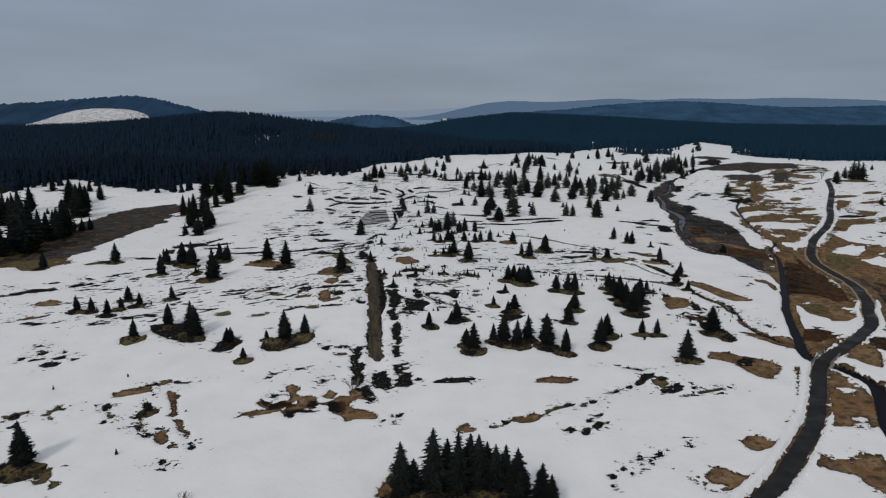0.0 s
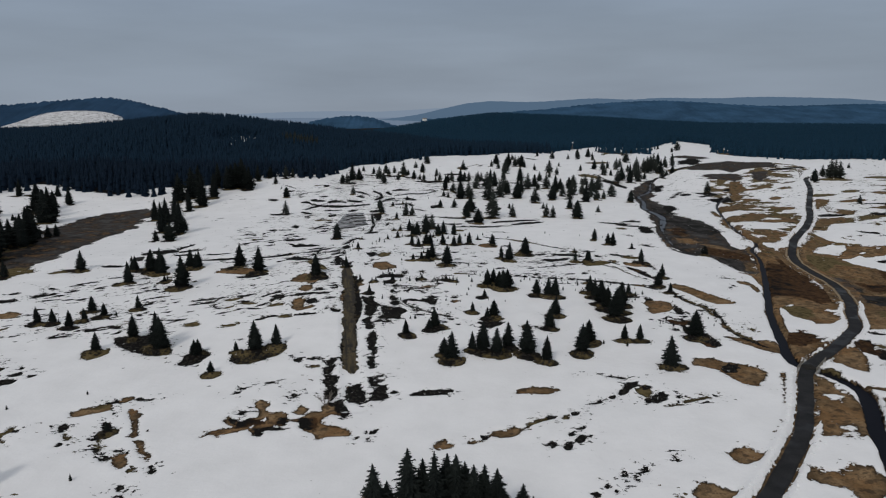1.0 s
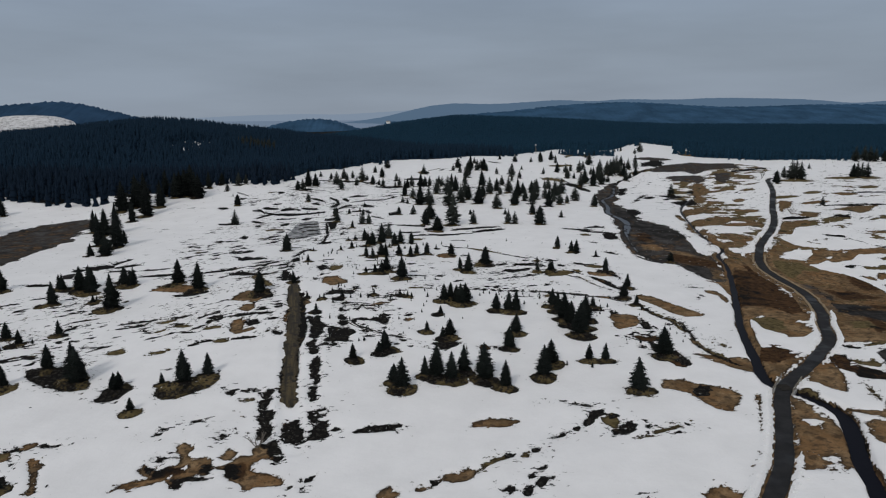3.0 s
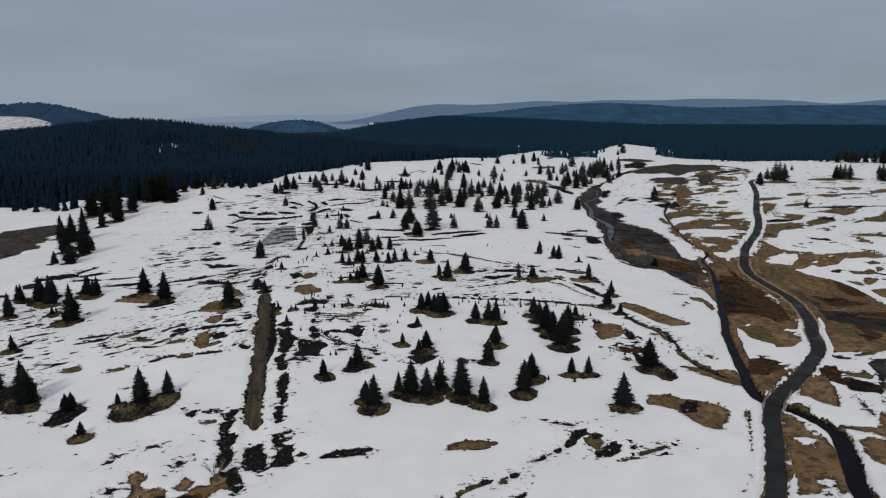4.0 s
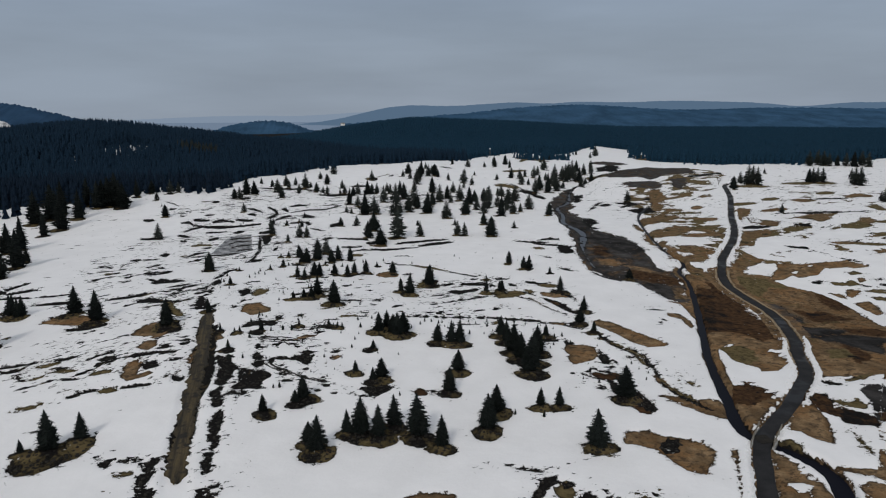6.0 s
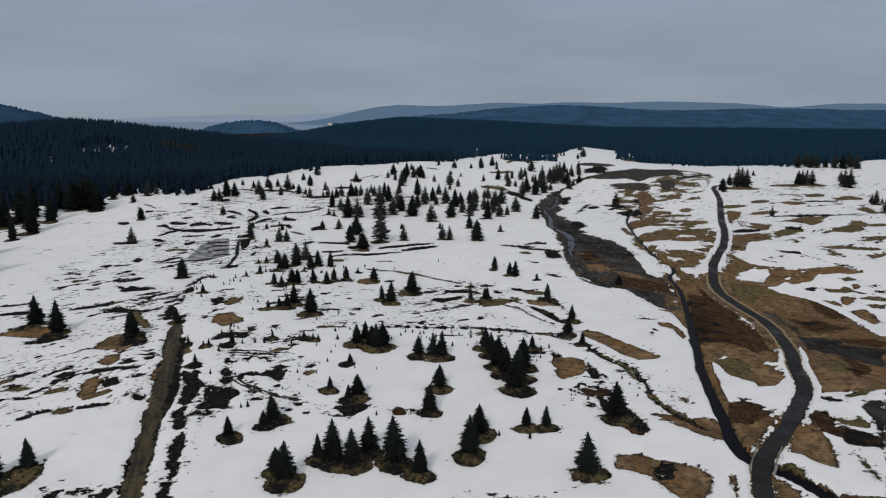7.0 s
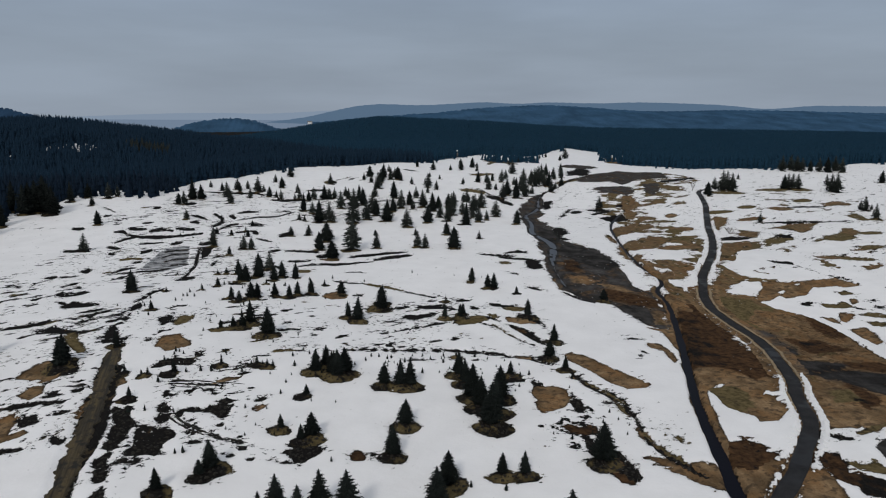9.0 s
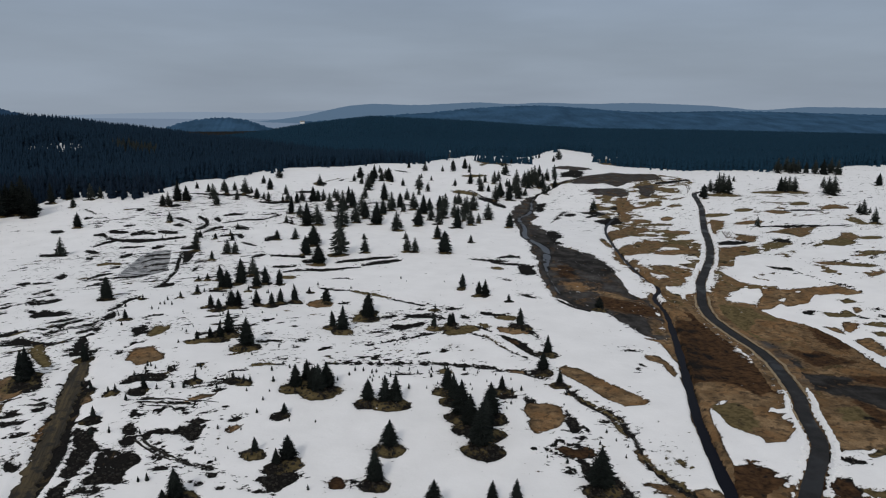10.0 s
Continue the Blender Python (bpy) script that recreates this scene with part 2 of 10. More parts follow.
GROUND = ground_material()
ASPHALT = asphalt_material()
WATER = water_material()
SHALLOWS, _t, _s = material("shallow_water", 0.28)
_s.inputs["Base Color"].default_value = (0.015, 0.019, 0.028, 1)
_s.inputs["IOR"].default_value = 1.33
_s.inputs["Specular IOR Level"].default_value = 0.22
bump(_t, _s, noise_tex(_t, 1.1, 3.0), 0.3, 0.05)
NEEDLES = foliage("spruce_needles", (0.0080, 0.0102, 0.0102), (0.0198, 0.0238, 0.0214))
# haze is put into the forest's needle colours: bluer and lighter with distance
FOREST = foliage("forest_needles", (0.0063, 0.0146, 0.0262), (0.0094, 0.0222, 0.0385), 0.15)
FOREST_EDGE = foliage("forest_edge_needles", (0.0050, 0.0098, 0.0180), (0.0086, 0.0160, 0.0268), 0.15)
FOREST_HAZED = foliage("far_hazed_needles", (0.0085, 0.0260, 0.0460), (0.0120, 0.0360, 0.0610), 0.15)
LARCH = foliage("larch_twigs", (0.013, 0.017, 0.018), (0.027, 0.029, 0.024), 0.3)
# needles of thin trees; their grey also carries haze put into the colour
PALE_HAZED_NEEDLES = foliage("thin_hazed_needles", (0.018, 0.022, 0.020), (0.044, 0.050, 0.044))
BARK = mottled("spruce_bark", (0.05, 0.038, 0.03), (0.12, 0.095, 0.075), 6.0)
TWIGS = mottled("bare_twigs", (0.11, 0.095, 0.085), (0.2, 0.175, 0.15), 5.0)
HEATHER = mottled("dead_heather", (0.008, 0.0075, 0.007), (0.026, 0.022, 0.017), 1.2, 0.95, 0.03, 5.0)
GRAVEL = mottled("tan_gravel", (0.17, 0.12, 0.072), (0.30, 0.23, 0.145), 1.2, 0.95, 0.02)
TIMBER = mottled("weathered_timber", (0.12, 0.105, 0.085), (0.24, 0.215, 0.18), 3.0, 0.85, 0.01)
CONCRETE = mottled("old_concrete", (0.20, 0.195, 0.185), (0.34, 0.33, 0.315), 1.5, 0.9, 0.01)
PLOUGHED = mottled("ploughed_snow", (0.62, 0.62, 0.62), (0.80, 0.805, 0.815), 1.3, 0.6, 0.05, 5.0)
WHITE_PAINT = mottled("white_paint", (0.66, 0.66, 0.65), (0.8, 0.8, 0.79), 2.0, 0.6, 0.0)
ROOF = mottled("grey_roof", (0.12, 0.115, 0.11), (0.2, 0.19, 0.185), 0.5, 0.8, 0.0)


def mud_material():
    """Rutted wet mud, streaked along the track."""
    m, t, s = material("rutted_mud", 0.8)
    co = t.nodes.new("ShaderNodeTexCoord").outputs["Object"]
    mp = t.nodes.new("ShaderNodeMapping")
    mp.inputs["Rotation"].default_value = (0, 0, radians(-7))
    link(t, co, mp.inputs[0])
    n1 = noise_tex(t, 1.0, 5.0, 0.6, mp.outputs[0], (1.7, 0.09, 1))
    n2 = noise_tex(t, 2.2, 6.0, 0.7, mp.outputs[0], (1.0, 0.4, 1.0))
    c = blend(t, ranged(t, n1, 0.38, 0.62), (0.012, 0.0100, 0.0065), (0.074, 0.053, 0.025))
    c = blend(t, math_node(t, "MULTIPLY", ranged(t, n2, 0.5, 0.7), 0.7), c, (0.03, 0.026, 0.018))
    c = blend(t, ranged(t, noise_tex(t, 0.55, 5.0, 0.65), 0.52, 0.60), c, (0.014, 0.012, 0.009))
    link(t, c, s.inputs["Base Color"])
    bump(t, s, math_node(t, "ADD", n1, n2), 0.6, 0.06)
    return m


MUD = mud_material()


# ---- terrain ----
def lattice(ix, iy, seed):
    h = (ix.astype(np.int64) * 374761393 + iy.astype(np.int64) * 668265263 + seed * 1442695041) & 0x7FFFFFFF
    h = ((h ^ (h >> 13)) * 1274126177) & 0x7FFFFFFF
    h = (h ^ (h >> 16)) & 0xFFFFFF
    return h / float(0xFFFFFF)


def vnoise(x, y, seed=0):
    """Smooth noise between 0 and 1."""
    ix, iy = np.floor(x), np.floor(y)
    fx, fy = x - ix, y - iy
    fx, fy = fx * fx * (3 - 2 * fx), fy * fy * (3 - 2 * fy)
    a, b = lattice(ix, iy, seed), lattice(ix + 1, iy, seed)
    c, d = lattice(ix, iy + 1, seed), lattice(ix + 1, iy + 1, seed)
    return (a * (1 - fx) + b * fx) * (1 - fy) + (c * (1 - fx) + d * fx) * fy


def fbm(x, y, seed=0, octaves=4):
    total, amp, norm = 0.0, 1.0, 0.0
    for k in range(octaves):
        total = total + amp * vnoise(x * 2 ** k + 17.3 * k, y * 2 ** k - 9.1 * k, seed + k)
        norm += amp
        amp *= 0.55
    return total / norm


def step01(v, a, b):
    f = np.clip((v - a) / (b - a), 0, 1)
    return f * f * (3 - 2 * f)


def swell(x, y, cx, cy, sx, sy, h):
    return h * np.exp(-((x - cx) / sx) ** 2 - ((y - cy) / sy) ** 2)


# the edge of the woods, from west to east: x and y
EDGE_X = [-900, -400, -230, -217, -213, -205, -184, -160, -147, -135, -120, -101, -97, -91, -78, -63, -54, -46, -26, -11, 0, 20, 45, 57, 75, 92, 112, 122, 150, 187, 204, 216, 232, 248, 276, 298, 303, 307, 313, 322, 353, 403, 700, 1500]
EDGE_Y = [300, 315, 322, 326, 366, 380, 368, 362, 378, 384, 390, 392, 425, 440, 440, 435, 446, 476, 488, 520, 536, 547, 553, 569, 591, 595, 621, 647, 700, 740, 725, 700, 705, 729, 778, 808, 770, 715, 650, 527, 512, 508, 460, 410]


def beyond_edge(x, y):
    """Metres past the edge of the woods, counted northwards."""
    spur = np.minimum((0.90 * (x - 273) - 0.44 * (y - 613)), y - np.interp(x, [250, 267, 300, 353], [700, 571, 535, 512]))
    clump = 14 * (1 - np.hypot((x - 190) / 15, (y - 644) / 17))
    return np.maximum(np.maximum(y - np.interp(x, EDGE_X, EDGE_Y), spur), clump) + 14 * (fbm(x / 30, y / 30, 40, 2) - 0.5)


# crests of the two wooded hills: x and height
WEST_X = [-935, -683, -494, -463, -367, -304, -272, -241, -210, -179, -147, -122, -84, -31, 42, 200]
WEST_Z = [10.5, 12.3, 13.9, 14.5, 17.9, 23.5, 27.3, 29.8, 27.4, 23.2, 19.5, 17.1, 11.0, 8.6, 3.8, 1.6]
EAST_X = [-345, -162, -60, 20, 80, 152, 261, 382, 504, 626, 951, 1353, 1841]
EAST_Z = [-39.6, -23.5, -10.2, 3.0, 11.4, 20.0, 15.4, 11.0, 2.8, -2.9, -8.2, -11.0, -14.7]


def terrain(x, y):
    x, y = np.asarray(x, float), np.asarray(y, float)
    u, v = np.clip((x - 50) / 200, -1.4, 1.9), np.clip((y - 250) / 200, -1.2, 2.2)
    z = 2.11 + 0.85 * u + 1.96 * v + 3.54 * u * u - 2.0 * u * v
    z = z + swell(x, y, 60, 540, 150, 110, 6.52) + swell(x, y, -150, 320, 60, 50, -4.9) + swell(x, y, 165, 380, 50, 80, -4.68)
    z = z + swell(x, y, -15, 200, 40, 60, 3.71) + swell(x, y, 300, 390, 80, 80, -0.81) + swell(x, y, -60, 430, 80, 70, 2.07)
    z = z + swell(x, y, 140, 200, 50, 40, -2.98)
    west = np.interp(x, WEST_X, WEST_Z) + 17
    east = np.interp(x, EAST_X, EAST_Z) + 17
    hills = -14 + west * np.exp(-((y - 780) / np.where(y < 780, 370, 240)) ** 2) + east * np.exp(-((y - 1500) / 330) ** 2)
    hills = hills + 3 * (fbm(x / 160, y / 160, 5, 2) - 0.5)
    far = step01(beyond_edge(x, y), 10, 190)
    z = z * (1 - far) + hills * far
    sink = step01(np.hypot(x, y), 1900, 2600)
    return z * (1 - sink) - 40 * sink


# ---- what lies where ----
COVER = []          # patches and bands of bare ground, in the order in which they are laid
SPRUCES = []        # x, y, height, breadth


def patch(kind, x, y, rx, ry, turn=0):
    COVER.append(("patch", kind, x, y, rx, ry, turn))


def band(kind, width, *points):
    COVER.append(("band", kind, width, points))


def area(kind, *corners):
    COVER.append(("area", kind, corners))


def spruce(x, y, height, breadth=1.0):
    SPRUCES.append((x, y, height, breadth))


def smooth_line(points, step=1.0):
    """A rounded line through the points, as an array of x, y."""
    p = np.array([points[0], *points, points[-1]], float)
    out = []
    for i in range(1, len(p) - 2):
        a, b, c, d = p[i - 1:i + 3]
        for f in np.linspace(0, 1, max(2, int(np.hypot(*(c - b)) / step)), endpoint=False):
            out.append(0.5 * (2 * b + (c - a) * f + (2 * a - 5 * b + 4 * c - d) * f * f + (3 * b - a - 3 * c + d) * f ** 3))
    out.append(p[-2])
    return np.array(out)


ROAD = smooth_line([(-34, 8), (-16, 27), (4, 48), (22, 63.5), (42.9, 83.3), (47.2, 87.4), (53.5, 94.8), (61.2, 104.8), (67.1, 114.6), (70.0, 120.0), (73.4, 126.2),
                    (77.8, 132.0), (86.1, 139.3), (88.7, 141.7), (92.4, 145.4), (98.7, 152.0), (102.2, 157.0), (106.5, 165.5), (110.4, 171.6), (114.7, 180.4), (118.7, 190.0), (121.2, 199.0),
                    (122.0, 210.0), (123.0, 220.5), (127.0, 232.0), (133.3, 243.3), (139.0, 252.6), (156.6, 276.8), (174.5, 306.0), (190.6, 335.8), (216.6, 381.6), (228.4, 405.5), (237.3, 423.7), (249, 433), (270, 442)])
CREEK = smooth_line([(178, 395), (160, 368), (147.5, 341.6), (131.8, 295.5), (123.3, 261.7), (122.0, 247.3), (116.3, 239.0), (113.0, 225.9), (104.6, 205.4),
                     (92.2, 178.4), (86.8, 166.6), (82.2, 154.5), (79.3, 146.4), (75.6, 136.2), (75.4, 131.4), (77.3, 128.5),
                     (79.2, 124.2), (80.0, 120.2), (79.0, 115.8), (75.9, 109.8), (73.0, 104.1), (70.1, 97), (66, 88)])
STREAM = smooth_line([(215, 506), (190.0, 494.5), (164.3, 460.3), (145.4, 435.3), (129.8, 394.8), (118.1, 375.0), (113.1, 350.4), (106.7, 328.6), (107.1, 311.9), (105.1, 298.2),
                      (96.3, 273.2), (91.4, 250.2), (90.6, 239.2), (92.6, 230.1)], 2.0)
ROAD_HALF = 1.25

# bare ground: G grass, E earthy grass far off, B brown meadow, D peat, O olive grass, R rusty and N dark rusty grass,
# V wet reeds, L standing water, I thin ice, M mud, T heather mounds, W snow; small letters: broken up
# a tilde before the letter: another soil under the snow that lies there, soft-edged
# a dot before the letter: a clean edge that strays little from its line
patch("k", -30, 300, 45, 60)
patch("k", 20, 225, 45, 14)
patch("k", 5, 400, 70, 50)
patch("k", -85, 160, 40, 14)
patch("s", -26.1, 213.9, 3.6, 9.4, -16)
patch("k", -43.0, 174.6, 29.3, 14.0, -12)
patch("k", -42.5, 220.8, 25.7, 24.2, -17)
patch("k", -33.4, 372.9, 41.1, 45.8, -2)
patch("k", -0.4, 189.5, 8.0, 17.1, 3)
patch("k", 41.3, 224.2, 6.5, 4.1, -1)
patch("k", 52.4, 234.1, 11.6, 5.3, 0)
patch("k", 48.2, 393.5, 38.6, 19.9, 2)
patch("k", -37.0, 193.9, 15.6, 21.1, -16)
patch("s", 48.4, 116.7, 5.1, 2.3, -1)
patch("s", -3.5, 176.0, 6.2, 6.2, -0)
patch("s", 59.9, 157.3, 4.7, 4.6, -7)
patch("s", 49.9, 117.7, 6.0, 2.5, -3)
patch("k", -29.4, 184.6, 4.1, 3.1, -14)
patch("k", -41.3, 185.3, 14.7, 10.4, -16)
patch("k", -1.8, 174.0, 14.7, 15.6, -3)
patch("s", 60.4, 160.7, 6.4, 8.0, -9)
patch("k", 28.5, 208.7, 27.6, 14.1, 1)
patch("k", -82.0, 181.2, 22.4, 30.3, -5)
patch("k", -53.0, 254.3, 13.3, 27.2, -14)
patch("k", -56.6, 272.7, 16.4, 38.6, -11)
patch("G", 86.6, 121.2, 2.6, 5.4, -9)
patch("h", 192.0, 277.8, 29.4, 68.8, -18)
patch("h", 254.8, 354.0, 35.7, 91.3, -28)
patch("G", 135.0, 262.6, 6.1, 8.6, -11)
patch("G", 158.3, 298.1, 3.0, 8.7, -15)
patch("m", 164.3, 329.3, 15.5, 129.3, -10)
patch("m", 220.9, 438.8, 18.9, 63.9, -25)
patch("m", 242.2, 488.3, 29.8, 45.9, -12)
patch("m", 194.7, 429.1, 12.7, 34.9, -23)
band("O", 6, (169.0, 474.3), (201.0, 496.4), (226.1, 506.8))
patch("V", -132.9, 215.4, 12.7, 15.2, 7)
patch("V", -130.1, 237.6, 13.9, 23.5, 7)
patch("V", -135.6, 291.9, 17.7, 32.6, 3)
patch("V", -131.4, 320.9, 11.0, 14.6, -4)
patch("O", -124.8, 204.5, 9.8, 6.1, 6)
band("G", 2.5, (68.6, 147.2), (70.9, 142.7), (73.5, 139.2))
patch("G", 72.8, 142.5, 2.5, 3.6, -8)
patch("O", 175.4, 637.4, 12.2, 28.2, -0)
patch("G", 272.3, 620.2, 7.6, 26.9, -20)
area("G", (117.8, 230.6), (122.3, 227.6), (119.2, 215.8), (117.1, 202.4), (114.1, 187.5), (107.9, 172.8), (102.0, 161.1), (99.0, 154.9), (91.6, 146.0), (84.1, 139.7), (79.9, 137.0), (77.3, 134.5), (76.0, 135.7), (76.8, 140.1), (78.7, 147.3), (81.8, 155.5), (85.1, 163.8), (90.4, 175.1), (97.8, 190.9), (106.6, 209.7))
area("~O", (92.9, 169.9), (97.2, 170.9), (99.1, 168.1), (95.7, 162.1), (91.7, 158.7), (89.7, 160.9), (90.3, 165.3))
area("R", (83.2, 150.5), (86.9, 150.5), (87.5, 147.6), (86.0, 145.0), (83.1, 143.9), (80.3, 145.0), (81.1, 147.9))
area("G", (128.7, 231.9), (140.8, 231.5), (142.3, 225.5), (141.9, 214.9), (140.2, 203.7), (137.8, 192.7), (135.9, 183.1), (140.9, 180.6), (137.9, 167.1), (119.7, 148.4), (111.2, 147.8), (109.2, 149.3), (107.5, 152.6), (104.1, 154.0), (101.2, 151.3), (103.0, 155.5), (107.1, 163.1), (112.0, 172.2), (117.9, 182.9), (122.3, 195.3), (124.3, 206.2), (125.2, 215.2), (125.8, 224.7))
patch("h", 152.1, 210.5, 13.6, 19.4, -16)
patch("m", 142.9, 191.4, 5.2, 5.9, -15)
area("D", (105.1, 145.1), (109.0, 146.6), (112.2, 145.3), (107.2, 139.9), (104.5, 141.5))
area("G", (88.2, 140.7), (91.0, 141.1), (92.3, 139.0), (90.4, 134.2), (86.7, 127.9), (85.2, 129.4), (85.0, 132.0), (82.9, 132.9), (84.6, 136.1))
area("R", (95.2, 145.3), (98.7, 145.7), (97.6, 141.8), (100.5, 139.3), (102.2, 138.0), (103.5, 136.0), (99.7, 131.9), (94.7, 132.5), (93.6, 135.2), (93.8, 139.7))
area("O", (100.3, 149.8), (103.2, 150.0), (103.3, 147.2), (100.3, 147.8))
area("G", (75.4, 126.7), (76.6, 125.1), (77.4, 120.5), (77.7, 116.8), (75.6, 112.9), (73.0, 108.6), (70.7, 103.4), (67.6, 102.5), (69.9, 106.9), (68.0, 106.5), (66.2, 102.7), (62.2, 103.3), (65.7, 109.7), (69.8, 117.1))
area("G", (93.1, 134.1), (97.0, 133.5), (97.2, 129.9), (94.0, 125.9), (92.8, 129.4))
area("G", (54.9, 93.1), (56.9, 93.7), (59.6, 92.5), (62.2, 94.1), (65.0, 93.2), (66.3, 90.0), (61.7, 83.0), (58.7, 83.1), (58.9, 87.2), (56.8, 89.0), (54.2, 90.3))
area("G", (101.6, 203.3), (105.7, 205.3), (92.1, 178.3), (85.6, 163.7), (84.8, 163.9), (90.9, 178.4))
patch("D", 27.1, 470.9, 2.7, 6.5, -1)
band("O", 1.5, (29.7, 477.4), (40.0, 491.0))
band("D", 1.6, (100.3, 446.9), (112.5, 448.2), (114.6, 435.9), (119.5, 423.1))
band("D", 3, (121.8, 503.5), (131.9, 504.8))
patch("O", 174.2, 636.9, 8.1, 46.2, -0)
patch("V", 219.9, 571.6, 13.9, 18.7, -2)
area("D", (197.6, 530.8), (213.4, 549.1), (212.9, 530.9), (203.9, 508.7), (185.3, 503.2))
area("V", (201.9, 508.8), (232.1, 529.8), (262.9, 520.4), (252.4, 488.1), (221.4, 478.7), (208.7, 468.2), (203.1, 482.2), (190.0, 479.1))
band("V", 8, (186.7, 452.1), (202.2, 453.9), (203.6, 440.8))
patch("O", 280.1, 647.7, 5.0, 42.6, -23)
patch("m", 177.1, 387.7, 6.9, 43.2, -24)
patch("m", 190.6, 427.9, 8.3, 16.7, -22)
area("~R", (116.0, 227.2), (120.1, 225.3), (119.2, 215.8), (117.9, 203.7), (114.0, 189.6), (110.1, 180.7), (102.9, 179.9), (99.6, 182.9), (94.7, 182.3), (98.8, 192.8), (107.0, 209.7))
band("D", 1.0, (78.0, 115.9), (77.3, 113.4), (78.0, 112.2))
area("G", (81.7, 115.3), (84.3, 115.8), (87.8, 114.4), (79.9, 104.7), (80.0, 109.1), (80.6, 112.1))
area("O", (93.5, 144.3), (95.9, 141.1), (96.6, 137.4), (101.5, 135.3), (97.7, 130.5), (94.3, 132.7), (92.8, 136.7), (91.5, 139.6))
area("G", (91.3, 127.4), (91.8, 123.1), (91.8, 119.2), (87.8, 114.4), (88.3, 119.7))
band("O", 1.4, (79.8, 122.6), (79.6, 116.7), (78.1, 113.3))
area("L", (103.9, 143.3), (109.1, 146.1), (113.4, 145.4), (104.6, 134.8), (101.7, 135.3), (104.0, 140.3))
band("G", 3.0, (75.4, 124.2), (75.9, 119.4), (75.4, 114.9), (73.0, 109.8), (70.2, 104.1))
patch("G", 134.2, 258.7, 4.3, 5.2, -10)
patch("m", 154.7, 209.4, 9.9, 12.1, -17)
patch("m", 146.4, 192.7, 3.9, 5.9, -17)
band("G", 4.5, (129.9, 279.7), (124.2, 257.2), (122.9, 244.2), (117.0, 229.6), (107.9, 208.9))
band("G", 3.0, (116.4, 241.9), (112.1, 225.7), (104.7, 207.9))
area("V", (-141.8, 277.7), (-154.0, 312.9), (-147.9, 330.2), (-131.8, 339.6), (-125.0, 319.9), (-117.6, 274.2), (-117.7, 248.9), (-124.4, 242.5))
area("W", (91.5, 169.2), (88.6, 163.3), (88.1, 159.3), (89.7, 157.3), (93.2, 155.9), (96.5, 156.6), (100.2, 158.6), (102.9, 161.5), (100.0, 156.0), (95.8, 150.7), (90.4, 145.8), (87.2, 143.8), (86.9, 145.8), (87.1, 148.5), (87.0, 150.7), (84.3, 150.5), (82.9, 151.4), (85.4, 157.3), (87.5, 163.4), (90.0, 168.2))
area("W", (139.4, 294.5), (147.0, 287.0), (147.8, 272.3), (139.6, 269.2), (135.1, 276.9))
area("W", (123.8, 247.2), (132.6, 249.1), (130.3, 240.0), (125.0, 232.4), (123.6, 238.1))
band("W", 1.0, (89.6, 237.4), (90.5, 225.2), (91.6, 216.1))
area(".D", (-67.0, 310.7), (-65.0, 310.0), (-62.9, 309.5), (-61.6, 310.8), (-60.1, 311.9), (-59.0, 314.2), (-60.1, 317.2), (-61.6, 316.2), (-63.1, 315.3), (-64.8, 315.0), (-66.6, 314.8), (-68.2, 314.1))
patch(".D", -50.1, 305.2, 2.3, 1.2, 116)
patch(".D", -52.0, 315.1, 4.1, 1.6, 130)
area(".O", (-44.9, 293.9), (-43.5, 294.3), (-42.3, 295.1), (-41.0, 295.6), (-39.2, 294.6), (-37.6, 294.4), (-38.1, 296.6), (-40.0, 298.1), (-41.7, 298.5), (-43.6, 299.6), (-44.5, 297.4), (-45.7, 296.2))
patch(".D", -38.7, 291.2, 2.3, 1.4, 84)
patch(".D", -39.3, 307.5, 3.5, 1.8, -103)
area(".D", (-52.5, 279.4), (-51.9, 285.6), (-49.1, 280.8), (-49.5, 276.1))
area(".D", (-42.5, 274.1), (-41.4, 275.6), (-40.5, 277.9), (-39.4, 279.3), (-38.3, 280.9), (-36.9, 282.0), (-37.5, 283.9), (-39.2, 283.9), (-40.5, 283.0), (-41.6, 280.9), (-42.5, 278.8), (-43.1, 275.7))
patch(".D", -58.4, 273.5, 1.9, 1.5, 90)
area(".D", (-56.8, 273.1), (-55.4, 272.7), (-54.0, 272.4), (-52.6, 272.2), (-51.6, 273.0), (-50.7, 273.9), (-51.1, 275.0), (-52.2, 274.6), (-53.3, 274.2), (-54.7, 274.5), (-55.9, 274.1), (-57.1, 274.0))
area(".D", (-60.1, 262.4), (-59.8, 264.7), (-59.5, 267.0), (-58.6, 268.3), (-57.9, 269.8), (-57.1, 271.3), (-57.4, 272.0), (-58.3, 270.8), (-59.2, 269.6), (-59.9, 268.0), (-60.3, 265.8), (-60.4, 263.0))
patch(".D", -51.0, 261.3, 1.3, 0.9, 100)
patch(".D", -49.4, 264.2, 2.2, 1.2, -101)
patch(".D", -46.7, 259.4, 2.1, 0.9, 131)
area(".D", (-48.1, 248.9), (-48.5, 252.2), (-45.7, 252.6), (-43.2, 254.2), (-41.2, 252.0), (-42.7, 249.6), (-45.7, 248.8))
area(".D", (-54.1, 247.1), (-53.6, 247.4), (-52.9, 247.0), (-52.8, 248.3), (-52.5, 248.9), (-52.3, 249.8), (-52.9, 251.2), (-53.4, 251.0), (-53.7, 250.3), (-54.1, 249.8), (-54.6, 249.6), (-54.8, 248.6))
area(".D", (-43.0, 237.4), (-42.8, 239.7), (-40.5, 241.0), (-36.6, 239.8), (-34.4, 237.6), (-36.5, 236.2), (-40.1, 235.9))
